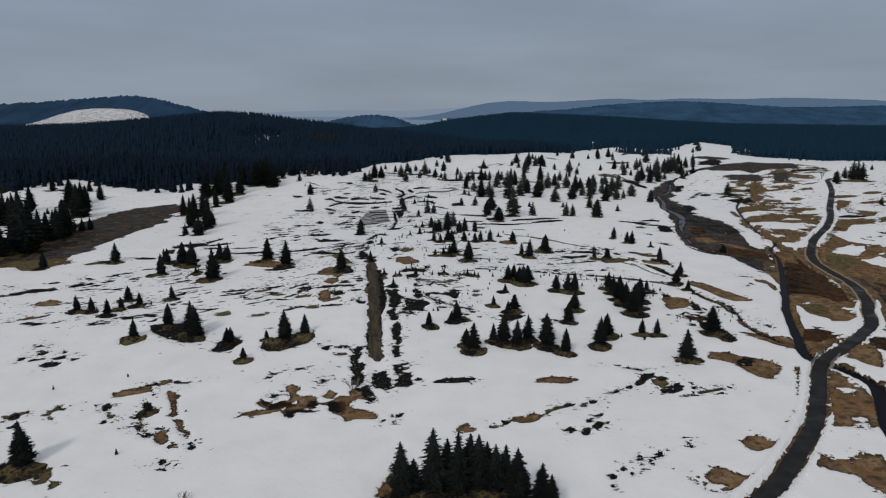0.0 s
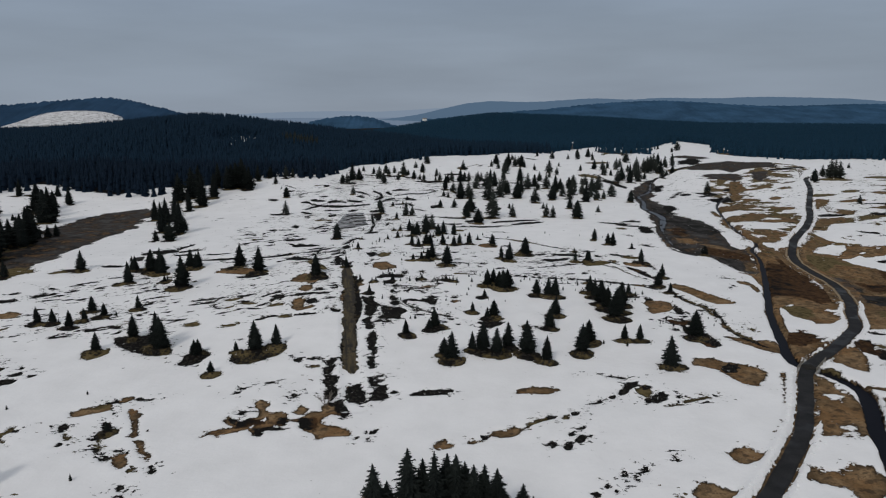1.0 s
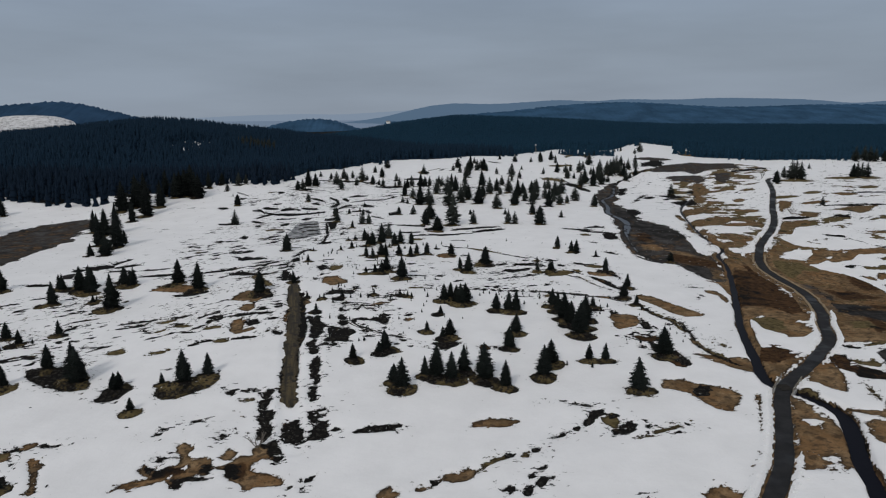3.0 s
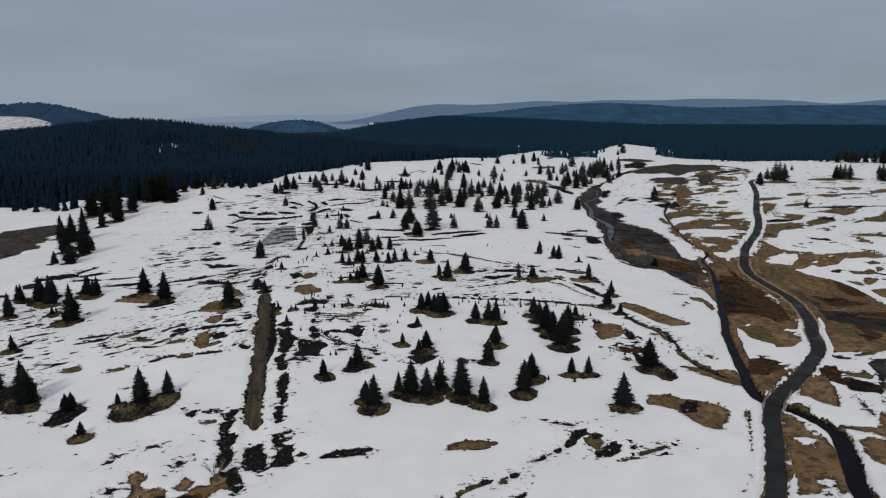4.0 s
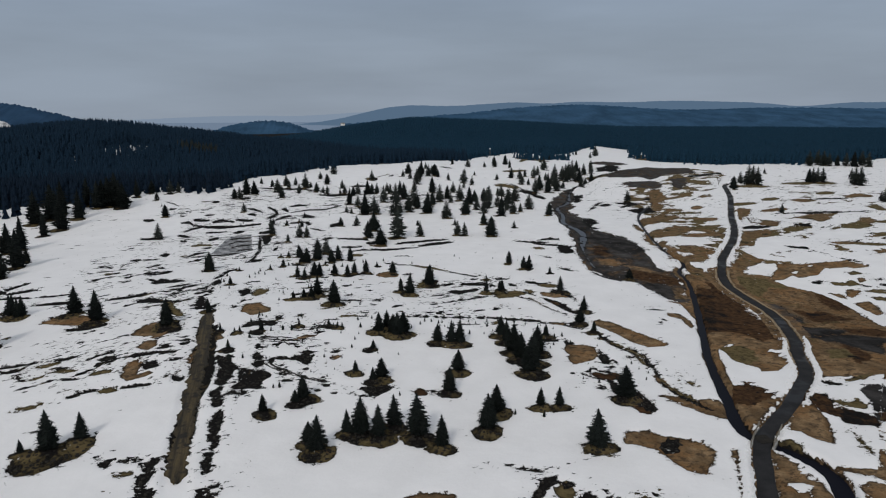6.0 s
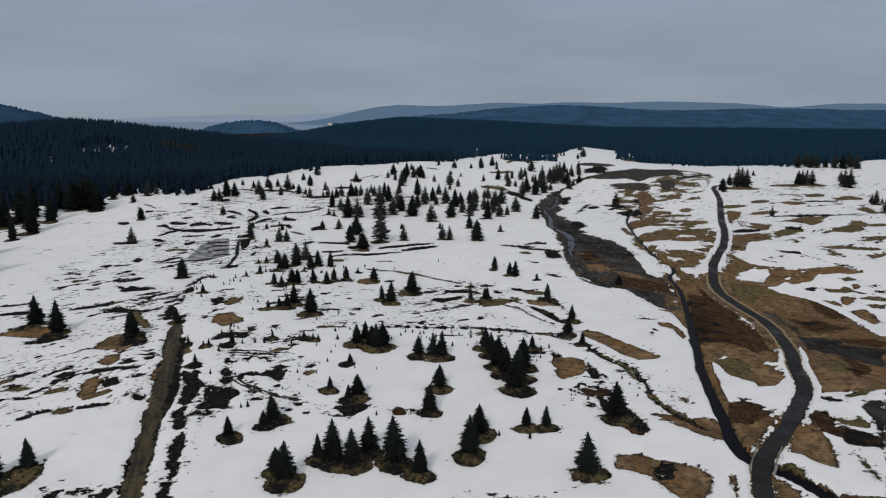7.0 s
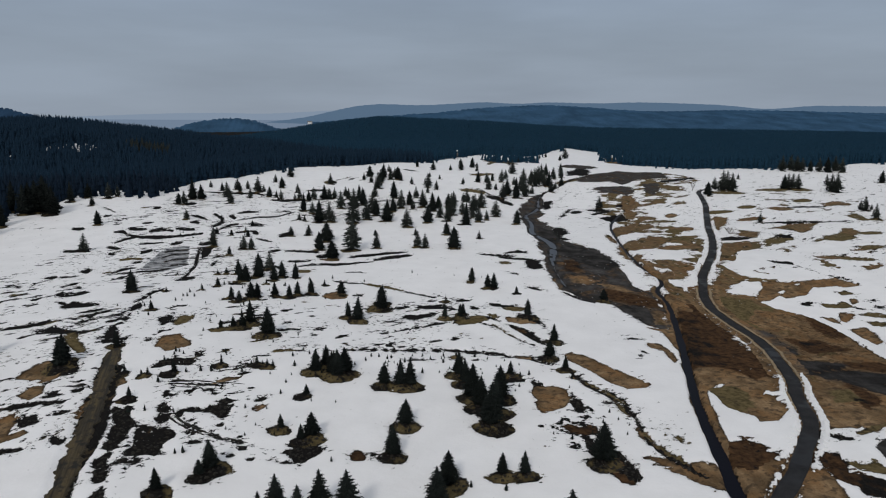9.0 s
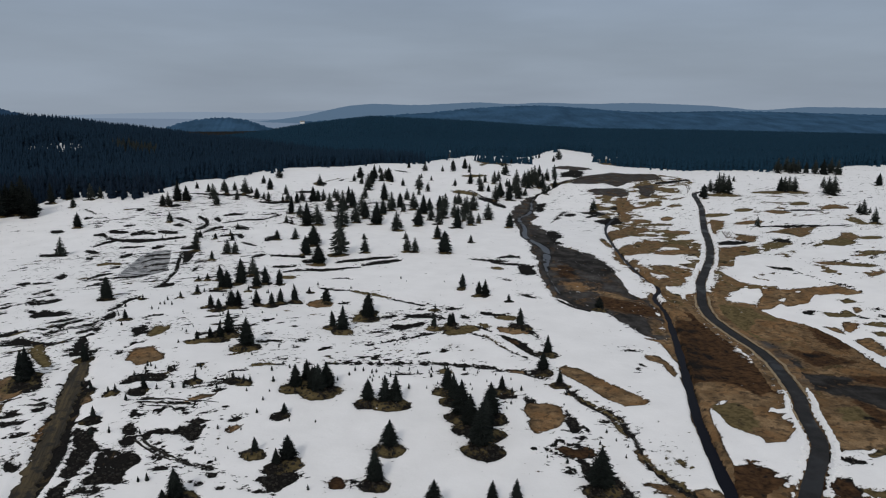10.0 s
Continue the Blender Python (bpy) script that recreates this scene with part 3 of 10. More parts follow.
patch(".D", -44.9, 241.8, 1.1, 1.0, 129)
area(".D", (-38.6, 230.8), (-36.8, 231.6), (-34.8, 232.8), (-32.6, 233.5), (-32.9, 230.8), (-35.6, 229.8), (-37.8, 230.1))
area(".D", (-35.7, 228.9), (-34.4, 229.0), (-32.4, 225.7), (-31.2, 222.7), (-32.7, 223.6))
area(".D", (-35.0, 221.9), (-34.3, 221.2), (-33.8, 221.5), (-33.2, 221.4), (-33.1, 222.4), (-32.7, 222.8), (-33.4, 224.6), (-33.9, 224.4), (-34.3, 224.2), (-34.6, 223.6), (-35.1, 223.5), (-35.5, 223.0))
patch(".D", -35.0, 221.1, 1.0, 0.5, 129)
area(".O", (-44.4, 222.3), (-43.4, 222.6), (-42.4, 222.7), (-41.7, 223.3), (-41.0, 224.2), (-40.3, 224.9), (-40.8, 226.1), (-41.6, 225.5), (-42.4, 225.1), (-43.3, 224.7), (-44.0, 223.9), (-44.8, 223.4))
area(".D", (-41.6, 215.3), (-41.7, 218.9), (-40.6, 221.1), (-38.4, 219.6), (-35.7, 216.8), (-33.0, 215.1), (-30.6, 213.0), (-32.8, 212.9), (-35.6, 214.9), (-38.4, 215.2))
area(".G", (-37.4, 217.0), (-35.9, 217.2), (-35.0, 214.7), (-36.3, 214.8))
area(".O", (-35.0, 214.0), (-33.5, 214.9), (-31.7, 211.9), (-29.8, 207.0), (-27.8, 202.7), (-26.5, 199.5), (-28.4, 200.0), (-30.9, 203.7), (-33.5, 209.1))
area(".G", (-34.2, 196.4), (-32.3, 196.4), (-30.2, 192.8), (-27.6, 189.7), (-28.0, 187.2), (-30.0, 185.5))
area(".D", (-29.1, 190.1), (-28.9, 196.2), (-26.2, 193.7), (-24.9, 190.2), (-25.9, 188.9), (-27.0, 188.0))
area(".D", (-26.5, 236.6), (-25.7, 238.5), (-25.0, 241.0), (-24.8, 244.5), (-24.0, 246.9), (-23.0, 248.4), (-21.9, 249.9), (-22.4, 251.7), (-23.6, 250.7), (-24.8, 249.2), (-25.6, 246.9), (-26.1, 243.7), (-26.6, 240.9), (-27.0, 238.0))
area(".D", (-26.5, 229.3), (-26.1, 234.6), (-24.8, 236.9), (-23.4, 231.4), (-24.7, 229.3))
area(".D", (-27.3, 219.4), (-26.9, 220.1), (-26.3, 220.6), (-26.0, 221.9), (-26.2, 224.3), (-26.5, 226.7), (-26.6, 228.9), (-27.2, 230.0), (-27.2, 228.1), (-27.0, 225.8), (-26.9, 223.7), (-27.1, 222.4), (-27.4, 221.5), (-27.8, 220.6))
area(".D", (-24.1, 218.8), (-24.3, 220.4), (-24.4, 221.9), (-24.6, 223.5), (-24.9, 225.3), (-24.7, 226.1), (-25.0, 226.9), (-25.4, 226.2), (-25.2, 224.4), (-24.9, 222.6), (-24.7, 221.0), (-24.3, 219.2))
area(".D", (-25.3, 204.5), (-26.4, 211.3), (-26.6, 215.8), (-25.6, 216.6), (-23.8, 212.8), (-22.3, 208.2), (-22.2, 204.3), (-23.5, 204.7))
area(".D", (-21.8, 203.6), (-22.3, 208.2), (-20.6, 207.8), (-20.6, 204.0))
patch(".D", -27.0, 208.6, 1.1, 0.5, 119)
area(".D", (-17.0, 228.8), (-16.2, 229.7), (-15.5, 230.6), (-14.7, 231.1), (-13.7, 231.1), (-12.9, 231.7), (-13.1, 232.9), (-14.1, 232.9), (-15.1, 233.0), (-15.9, 232.2), (-16.6, 231.0), (-17.3, 230.0))
area(".O", (-13.2, 214.4), (-13.3, 218.9), (-13.1, 221.9), (-10.2, 222.9), (-9.4, 219.7), (-10.4, 215.7), (-11.9, 213.9))
area(".D", (-17.2, 219.5), (-17.0, 222.5), (-15.1, 223.5), (-12.9, 216.8), (-14.5, 216.2), (-15.2, 214.3))
area(".D", (-15.5, 207.6), (-15.0, 208.5), (-14.5, 209.6), (-13.9, 210.4), (-13.2, 210.7), (-12.4, 211.0), (-12.6, 211.7), (-13.4, 211.6), (-14.3, 211.6), (-14.9, 210.8), (-15.3, 209.4), (-15.7, 208.2))
area(".G", (-14.2, 204.4), (-13.6, 206.6), (-11.7, 207.4), (-10.2, 207.6), (-9.0, 204.8), (-7.1, 202.8), (-6.9, 200.3), (-8.3, 199.5), (-10.0, 197.9), (-11.3, 197.2), (-12.9, 199.7), (-13.9, 199.8))
patch(".D", -16.0, 204.8, 1.2, 0.6, -104)
area(".D", (-4.9, 194.5), (-4.5, 194.8), (-4.1, 195.4), (-3.8, 196.0), (-3.5, 196.7), (-3.3, 197.8), (-3.6, 198.5), (-3.9, 197.7), (-4.2, 197.2), (-4.6, 196.6), (-4.9, 195.9), (-5.2, 195.2))
area(".I", (-35.0, 280.5), (-34.9, 293.4), (-34.2, 305.6), (-31.4, 313.9), (-26.4, 315.2), (-23.5, 295.9), (-22.1, 283.8), (-27.6, 275.6))
area(".D", (-32.1, 296.5), (-30.7, 298.1), (-29.4, 300.1), (-27.8, 301.3), (-26.0, 301.6), (-24.2, 301.8), (-24.5, 303.3), (-26.4, 303.7), (-28.3, 303.6), (-29.9, 302.4), (-31.3, 300.2), (-32.4, 297.5))
area(".D", (-30.0, 290.5), (-28.6, 291.5), (-27.2, 292.5), (-25.8, 293.3), (-24.3, 294.0), (-22.7, 294.4), (-22.9, 295.7), (-24.6, 295.8), (-26.3, 295.9), (-27.8, 294.9), (-29.1, 293.4), (-30.3, 291.8))
area(".D", (-27.4, 283.8), (-26.3, 284.5), (-25.2, 284.9), (-24.0, 285.2), (-22.7, 284.7), (-21.4, 284.6), (-21.7, 286.0), (-23.1, 286.8), (-24.5, 287.7), (-25.7, 287.1), (-26.8, 286.3), (-27.8, 285.3))
area(".D", (-32.5, 304.7), (-31.1, 305.2), (-29.9, 306.6), (-28.5, 307.0), (-27.1, 307.5), (-25.7, 308.1), (-26.0, 309.5), (-27.6, 309.9), (-29.2, 310.0), (-30.4, 308.6), (-31.7, 307.7), (-32.9, 306.1))
area(".D", (-35.5, 276.1), (-33.4, 275.8), (-31.2, 275.1), (-29.3, 275.7), (-27.7, 277.7), (-26.1, 279.7), (-26.5, 281.4), (-28.4, 280.6), (-30.1, 279.2), (-32.0, 278.6), (-34.1, 278.8), (-35.9, 277.8))
area(".D", (-41.0, 265.4), (-39.8, 266.5), (-38.6, 267.6), (-37.4, 269.0), (-36.5, 271.1), (-35.4, 272.9), (-35.7, 274.0), (-37.0, 272.6), (-38.2, 271.4), (-39.2, 269.6), (-40.4, 268.2), (-41.3, 266.4))
area(".D", (-23.2, 313.3), (-22.0, 302.9), (-20.9, 293.3), (-19.9, 284.3), (-19.8, 277.2), (-19.8, 270.9), (-20.4, 266.0), (-19.8, 264.3), (-19.0, 268.5), (-18.8, 274.7), (-18.7, 282.1), (-19.6, 291.5), (-20.9, 301.9), (-22.5, 312.8))
area(".D", (-21.5, 261.1), (-20.3, 266.4), (-17.6, 268.2), (-16.2, 264.4), (-18.6, 261.3))
area(".D", (-22.5, 313.0), (-17.6, 312.5), (-17.7, 309.8), (-17.6, 296.9), (-18.9, 294.6))
patch(".D", -14.1, 285.9, 3.8, 0.5, -94)
area(".D", (-26.2, 269.2), (-24.7, 269.5), (-23.3, 269.8), (-21.9, 270.4), (-20.2, 269.8), (-18.6, 269.4), (-18.8, 270.3), (-20.5, 271.1), (-22.2, 271.8), (-23.6, 271.3), (-25.0, 270.7), (-26.4, 270.0))
patch(".D", -13.1, 296.4, 3.2, 1.0, -148)
patch(".D", -3.7, 255.8, 2.7, 1.5, 158)
area(".D", (8.1, 303.1), (10.4, 302.2), (12.7, 300.6), (14.9, 300.1), (17.2, 299.3), (19.5, 298.1), (19.5, 300.2), (17.2, 301.9), (14.9, 303.3), (12.6, 304.1), (10.3, 305.1), (8.0, 305.0))
patch(".D", 20.4, 294.0, 3.1, 2.1, 95)
area(".D", (9.0, 285.3), (10.6, 284.2), (12.2, 283.8), (13.8, 284.3), (15.3, 285.2), (16.9, 286.5), (16.8, 289.0), (15.2, 288.3), (13.6, 287.9), (12.0, 288.3), (10.5, 287.7), (8.9, 287.3))
area(".D", (12.8, 277.4), (16.7, 279.7), (20.7, 279.9), (24.7, 279.0), (28.9, 279.9), (33.1, 281.7), (37.3, 282.4), (37.4, 284.1), (33.2, 283.4), (28.9, 283.1), (24.8, 282.5), (20.7, 283.0), (16.6, 281.8), (12.7, 278.9))
area(".D", (37.5, 284.2), (40.2, 285.2), (42.8, 286.2), (45.6, 287.3), (48.4, 288.9), (51.2, 290.4), (51.5, 293.1), (48.8, 293.3), (46.0, 292.7), (43.2, 291.3), (40.4, 289.3), (37.6, 286.7))
area(".D", (29.6, 289.7), (32.8, 290.4), (36.1, 290.7), (39.5, 292.3), (43.0, 293.9), (46.4, 294.7), (50.0, 296.4), (50.2, 298.3), (46.7, 297.6), (43.2, 297.5), (39.7, 295.9), (36.3, 295.2), (32.9, 293.9), (29.6, 291.6))
area(".G", (19.5, 288.4), (20.8, 287.5), (22.0, 286.3), (23.3, 286.1), (24.5, 286.1), (25.8, 286.0), (25.8, 287.9), (24.6, 288.5), (23.3, 288.4), (22.1, 289.8), (20.8, 289.5), (19.5, 290.1))
patch(".O", 14.4, 271.6, 2.5, 2.2, -162)
patch(".D", 4.3, 278.2, 3.9, 1.8, 165)
area(".D", (26.7, 268.0), (28.1, 268.4), (29.5, 268.6), (30.9, 268.5), (32.3, 268.0), (33.7, 268.0), (33.8, 268.6), (32.4, 269.2), (31.0, 269.9), (29.6, 270.1), (28.1, 269.3), (26.7, 268.7))
area(".D", (23.5, 257.7), (25.2, 256.3), (26.9, 255.5), (28.6, 254.7), (30.3, 254.5), (32.1, 254.3), (32.2, 255.6), (30.5, 256.3), (28.8, 257.0), (27.0, 257.8), (25.3, 258.3), (23.6, 258.9))
area(".O", (32.1, 254.3), (34.1, 252.3), (36.1, 250.5), (38.2, 248.9), (40.2, 247.3), (42.2, 245.9), (42.4, 246.9), (40.4, 248.9), (38.5, 251.3), (36.4, 252.6), (34.3, 254.4), (32.2, 255.6))
area(".D", (42.1, 244.9), (43.8, 243.8), (45.4, 242.7), (47.0, 241.2), (48.6, 240.1), (50.2, 238.6), (52.3, 240.6), (52.3, 241.4), (50.4, 239.9), (48.9, 241.4), (47.3, 242.7), (45.7, 244.0), (44.0, 245.0), (42.2, 245.8))
patch(".D", 48.8, 235.7, 1.2, 0.9, 178)
area(".D", (7.3, 237.8), (9.2, 238.3), (11.1, 238.8), (13.1, 239.3), (15.0, 240.4), (17.0, 240.9), (19.0, 241.1), (19.0, 242.7), (16.9, 243.1), (14.9, 243.1), (12.9, 242.1), (11.0, 240.9), (9.0, 240.2), (7.2, 239.3))
area(".G", (19.7, 240.7), (21.2, 244.6), (24.1, 246.3), (27.0, 242.3), (26.1, 239.1), (22.5, 238.1))
patch(".D", 29.9, 242.5, 1.7, 1.0, -166)
area(".O", (30.5, 226.8), (31.5, 232.0), (35.2, 234.3), (37.4, 231.3), (37.6, 227.5), (34.5, 225.9))
area(".D", (37.8, 228.7), (38.7, 228.6), (39.6, 228.6), (40.6, 228.9), (41.7, 230.0), (42.7, 230.7), (42.7, 231.9), (41.8, 232.0), (40.8, 231.2), (39.8, 230.9), (38.8, 230.4), (37.9, 230.0))
area(".D", (43.5, 229.9), (44.9, 231.7), (47.8, 231.9), (50.5, 230.7), (53.3, 229.9), (52.9, 228.1), (48.6, 228.1), (45.9, 228.8))
area(".D", (33.8, 217.1), (34.7, 217.5), (35.6, 217.8), (36.5, 218.4), (37.5, 219.1), (38.4, 220.2), (39.4, 220.9), (39.4, 221.6), (38.4, 220.9), (37.5, 220.4), (36.6, 219.8), (35.6, 218.9), (34.7, 218.5), (33.8, 217.7))
area(".D", (38.9, 222.6), (41.2, 224.6), (43.1, 223.6), (46.1, 225.2), (48.8, 224.9), (47.0, 222.0), (44.1, 221.0), (41.9, 219.5), (40.6, 220.4))
patch(".D", 33.6, 210.1, 1.3, 0.8, -149)
area(".D", (36.3, 210.7), (38.4, 211.4), (40.5, 212.3), (42.7, 213.1), (44.9, 214.3), (47.2, 215.5), (49.5, 216.7), (49.6, 217.7), (47.3, 216.8), (45.0, 215.6), (42.8, 214.4), (40.6, 213.5), (38.5, 212.4), (36.4, 211.6))
area(".D", (9.0, 210.0), (10.0, 210.2), (11.0, 210.3), (12.0, 210.9), (13.1, 211.4), (14.0, 211.2), (15.1, 210.4), (15.1, 211.1), (14.1, 212.5), (13.0, 212.4), (11.9, 212.2), (10.9, 211.7), (9.9, 211.4), (8.9, 210.9))
patch(".D", 19.2, 212.9, 1.7, 0.8, -137)
patch(".D", 18.1, 208.4, 0.7, 0.6, -139)
patch(".D", 16.0, 200.7, 1.3, 0.5, -159)
area(".D", (6.8, 194.3), (8.8, 195.7), (9.9, 194.9), (7.9, 194.0))
area(".O", (9.8, 196.4), (10.7, 196.5), (11.7, 197.0), (12.6, 197.3), (13.5, 197.3), (14.5, 197.4), (14.5, 198.4), (13.5, 198.8), (12.4, 198.9), (11.5, 198.5), (10.6, 197.9), (9.7, 197.2))
patch(".D", 15.5, 197.8, 1.2, 0.5, -168)
patch(".D", 21.0, 198.2, 0.6, 0.6, -172)
patch(".D", 24.8, 198.8, 0.8, 0.7, -136)
patch(".D", 26.3, 198.5, 0.6, 0.5, 84)
patch(".D", 28.1, 198.7, 1.1, 0.7, -160)
patch(".D", 30.4, 198.5, 1.1, 0.7, -147)
patch(".D", 32.9, 198.6, 0.9, 0.7, 154)
patch(".D", 35.0, 198.5, 1.0, 0.7, -153)
area(".D", (36.2, 198.1), (36.9, 198.1), (37.7, 198.1), (38.4, 197.9), (39.1, 198.0), (39.9, 198.4), (40.0, 199.1), (39.3, 199.3), (38.6, 199.6), (37.8, 199.6), (37.0, 199.5), (36.3, 199.1))
patch(".D", 41.0, 198.4, 0.9, 0.8, -167)
patch(".D", 43.8, 198.3, 1.2, 1.1, 152)
patch(".D", 47.4, 198.0, 2.2, 0.8, 170)
patch(".D", 51.3, 196.8, 2.1, 1.0, 164)
patch(".D", 55.4, 195.0, 2.3, 0.8, 160)
patch(".D", 58.6, 193.1, 0.8, 0.6, 158)
area(".D", (60.7, 192.4), (61.5, 192.0), (62.4, 191.6), (63.2, 191.2), (63.9, 190.5), (64.6, 189.8), (64.8, 190.4), (64.3, 191.4), (63.6, 192.2), (62.7, 192.7), (61.8, 192.9), (60.9, 193.0))
patch(".D", 38.6, 192.7, 2.2, 0.5, 172)
patch(".D", 4.3, 189.8, 1.7, 0.5, -160)
area(".D", (-14.0, 166.9), (-14.5, 171.4), (-14.2, 173.4), (-12.5, 173.1), (-12.2, 170.6), (-10.8, 168.3), (-8.8, 166.7), (-7.6, 167.9), (-6.1, 168.3), (-4.7, 167.3), (-5.0, 165.8), (-6.1, 165.2), (-5.0, 163.6), (-3.0, 162.6), (-3.8, 161.6), (-4.5, 160.7), (-3.6, 158.5), (-4.4, 158.0), (-6.3, 158.6), (-8.0, 158.0), (-9.2, 158.5), (-9.6, 161.3), (-11.1, 162.8), (-11.2, 160.8), (-12.2, 160.2), (-13.6, 160.7))
area(".O", (-9.5, 166.3), (-7.4, 167.1), (-5.5, 165.9), (-5.8, 163.6), (-4.5, 161.4), (-6.3, 161.3), (-7.7, 162.4), (-9.2, 164.0))
area(".D", (-9.8, 155.9), (-9.3, 156.6), (-8.9, 157.3), (-8.3, 157.6), (-7.6, 157.8), (-6.9, 158.1), (-7.0, 158.4), (-7.7, 158.2), (-8.4, 158.0), (-9.1, 157.7), (-9.5, 156.9), (-9.9, 156.2))
area(".D", (-8.2, 155.3), (-8.1, 157.1), (-6.5, 157.8), (-6.8, 156.3), (-7.5, 155.2))
area(".D", (-12.8, 155.6), (-12.8, 157.7), (-12.5, 159.0), (-11.6, 159.2), (-11.2, 157.1), (-11.4, 155.4))
area(".D", (-6.8, 172.5), (-6.1, 173.8), (-4.8, 171.4), (-3.9, 170.5), (-2.6, 168.8), (-3.2, 168.0), (-4.6, 168.9), (-5.6, 169.8))
area(".D", (-4.9, 168.0), (-3.7, 166.6), (-2.6, 165.3), (-1.4, 164.4), (-0.3, 163.6), (0.9, 162.9), (0.9, 163.1), (-0.3, 163.9), (-1.4, 164.8), (-2.5, 165.6), (-3.7, 166.9), (-4.8, 168.3))
area(".D", (-4.4, 169.6), (-3.1, 168.1), (-1.8, 166.7), (-0.6, 165.4), (0.7, 164.3), (1.9, 163.3), (2.0, 163.5), (0.7, 164.6), (-0.5, 165.8), (-1.8, 167.0), (-3.1, 168.4), (-4.4, 169.8))
patch(".D", 3.3, 162.3, 1.6, 0.5, 153)
patch(".D", 6.0, 161.0, 1.7, 0.5, 159)
patch(".D", 7.0, 159.0, 0.7, 0.5, 161)
area(".D", (1.7, 169.8), (1.2, 171.5), (-0.7, 171.7), (-2.0, 172.1), (-0.5, 172.7), (1.0, 174.1), (2.5, 175.5), (4.2, 175.8), (4.9, 173.9), (3.8, 172.6), (4.3, 170.8), (3.4, 169.2))
area(".D", (1.9, 166.0), (2.5, 167.2), (3.7, 167.5), (3.5, 165.9))
area(".D", (-3.4, 168.0), (-2.2, 168.9), (-1.3, 169.5), (-2.1, 168.1))
area(".D", (-2.6, 163.2), (-2.2, 163.3), (-1.7, 163.3), (-1.3, 163.3), (-0.8, 163.3), (-0.4, 163.5), (-0.4, 163.7), (-0.9, 163.8), (-1.4, 163.9), (-1.9, 163.8), (-2.3, 163.7), (-2.7, 163.5))
patch(".D", 0.3, 160.9, 1.0, 0.5, -167)
patch(".D", 5.5, 156.4, 0.7, 0.5, 159)
patch(".D", 8.7, 155.4, 0.5, 0.5, -133)
area(".D", (-11.8, 189.1), (-10.8, 192.7), (-9.1, 193.8), (-6.0, 193.1), (-4.4, 191.4), (-5.3, 189.5), (-8.8, 190.0), (-10.4, 188.9))
area(".D", (-7.6, 182.5), (-6.8, 182.5), (-6.0, 182.6), (-5.2, 182.5), (-4.4, 182.5), (-3.5, 182.4), (-3.6, 182.7), (-4.4, 183.0), (-5.3, 183.3), (-6.1, 183.1), (-6.9, 182.9), (-7.7, 182.9))
area(".D", (-6.8, 180.8), (-5.8, 180.5), (-4.9, 180.3), (-4.0, 180.1), (-3.1, 180.4), (-2.3, 180.7), (-2.4, 181.0), (-3.2, 180.8), (-4.1, 180.7), (-5.0, 180.8), (-5.9, 180.9), (-6.8, 181.1))
area(".D", (-1.6, 178.9), (-1.0, 178.7), (-0.4, 178.7), (0.1, 178.7), (0.6, 179.1), (1.0, 179.6), (0.9, 180.2), (0.4, 179.8), (-0.1, 179.7), (-0.6, 179.6), (-1.1, 179.5), (-1.6, 179.5))
patch(".D", -1.0, 180.9, 1.6, 0.5, 164)
area(".G", (-0.1, 181.2), (0.5, 182.9), (3.1, 184.3), (5.2, 184.8), (4.1, 183.2), (2.0, 181.9))
area(".D", (-0.1, 186.6), (1.0, 186.8), (2.2, 187.1), (3.2, 187.5), (4.3, 188.1), (5.4, 188.7), (5.4, 188.9), (4.2, 188.5), (3.2, 188.0), (2.1, 187.5), (1.0, 187.2), (-0.1, 186.8))
patch(".D", -22.8, 183.2, 1.1, 0.7, -174)
patch(".D", -22.5, 181.2, 0.9, 0.7, -124)
patch(".D", -26.4, 181.0, 0.8, 0.6, -101)
patch(".D", -26.3, 179.8, 1.5, 0.6, -165)
area(".D", (-27.0, 177.8), (-25.9, 178.1), (-23.2, 177.4), (-23.6, 176.4), (-26.4, 176.3))
patch(".D", -22.8, 173.1, 1.2, 0.5, -166)
area(".D", (-22.6, 166.5), (-21.1, 165.4), (-20.0, 163.5), (-20.4, 162.5), (-21.6, 163.8))
area(".D", (-20.0, 162.4), (-19.8, 164.9), (-19.5, 165.5), (-19.3, 163.1))
area(".D", (7.9, 174.3), (8.6, 175.8), (9.9, 176.8), (10.2, 175.6), (9.2, 174.3))
area(".G", (7.8, 170.7), (8.4, 172.1), (9.3, 173.1), (10.4, 173.1), (9.9, 171.8), (8.7, 170.3))
area(".R", (23.0, 155.7), (23.9, 156.7), (24.9, 156.1), (25.2, 155.4), (25.6, 154.6), (25.0, 153.6), (23.1, 153.9))
patch(".D", 26.7, 155.0, 0.5, 0.5, -131)
area(".D", (12.7, 157.3), (13.8, 157.6), (15.3, 158.2), (18.4, 160.2), (19.0, 157.1), (18.1, 155.4), (17.0, 155.0), (15.9, 153.3), (14.7, 154.4), (13.9, 156.2))
area(".D", (11.0, 155.0), (12.0, 154.5), (13.0, 153.9), (13.9, 153.8), (14.9, 153.5), (15.9, 153.3), (15.9, 153.6), (14.9, 153.9), (13.9, 154.3), (13.0, 154.4), (12.0, 154.9), (11.0, 155.3))
area(".D", (75.2, 289.2), (77.4, 287.7), (79.7, 286.5), (81.8, 285.1), (84.2, 284.5), (86.8, 284.4), (87.2, 285.9), (85.0, 287.1), (82.7, 288.3), (80.4, 289.2), (78.0, 290.1), (75.7, 291.0))
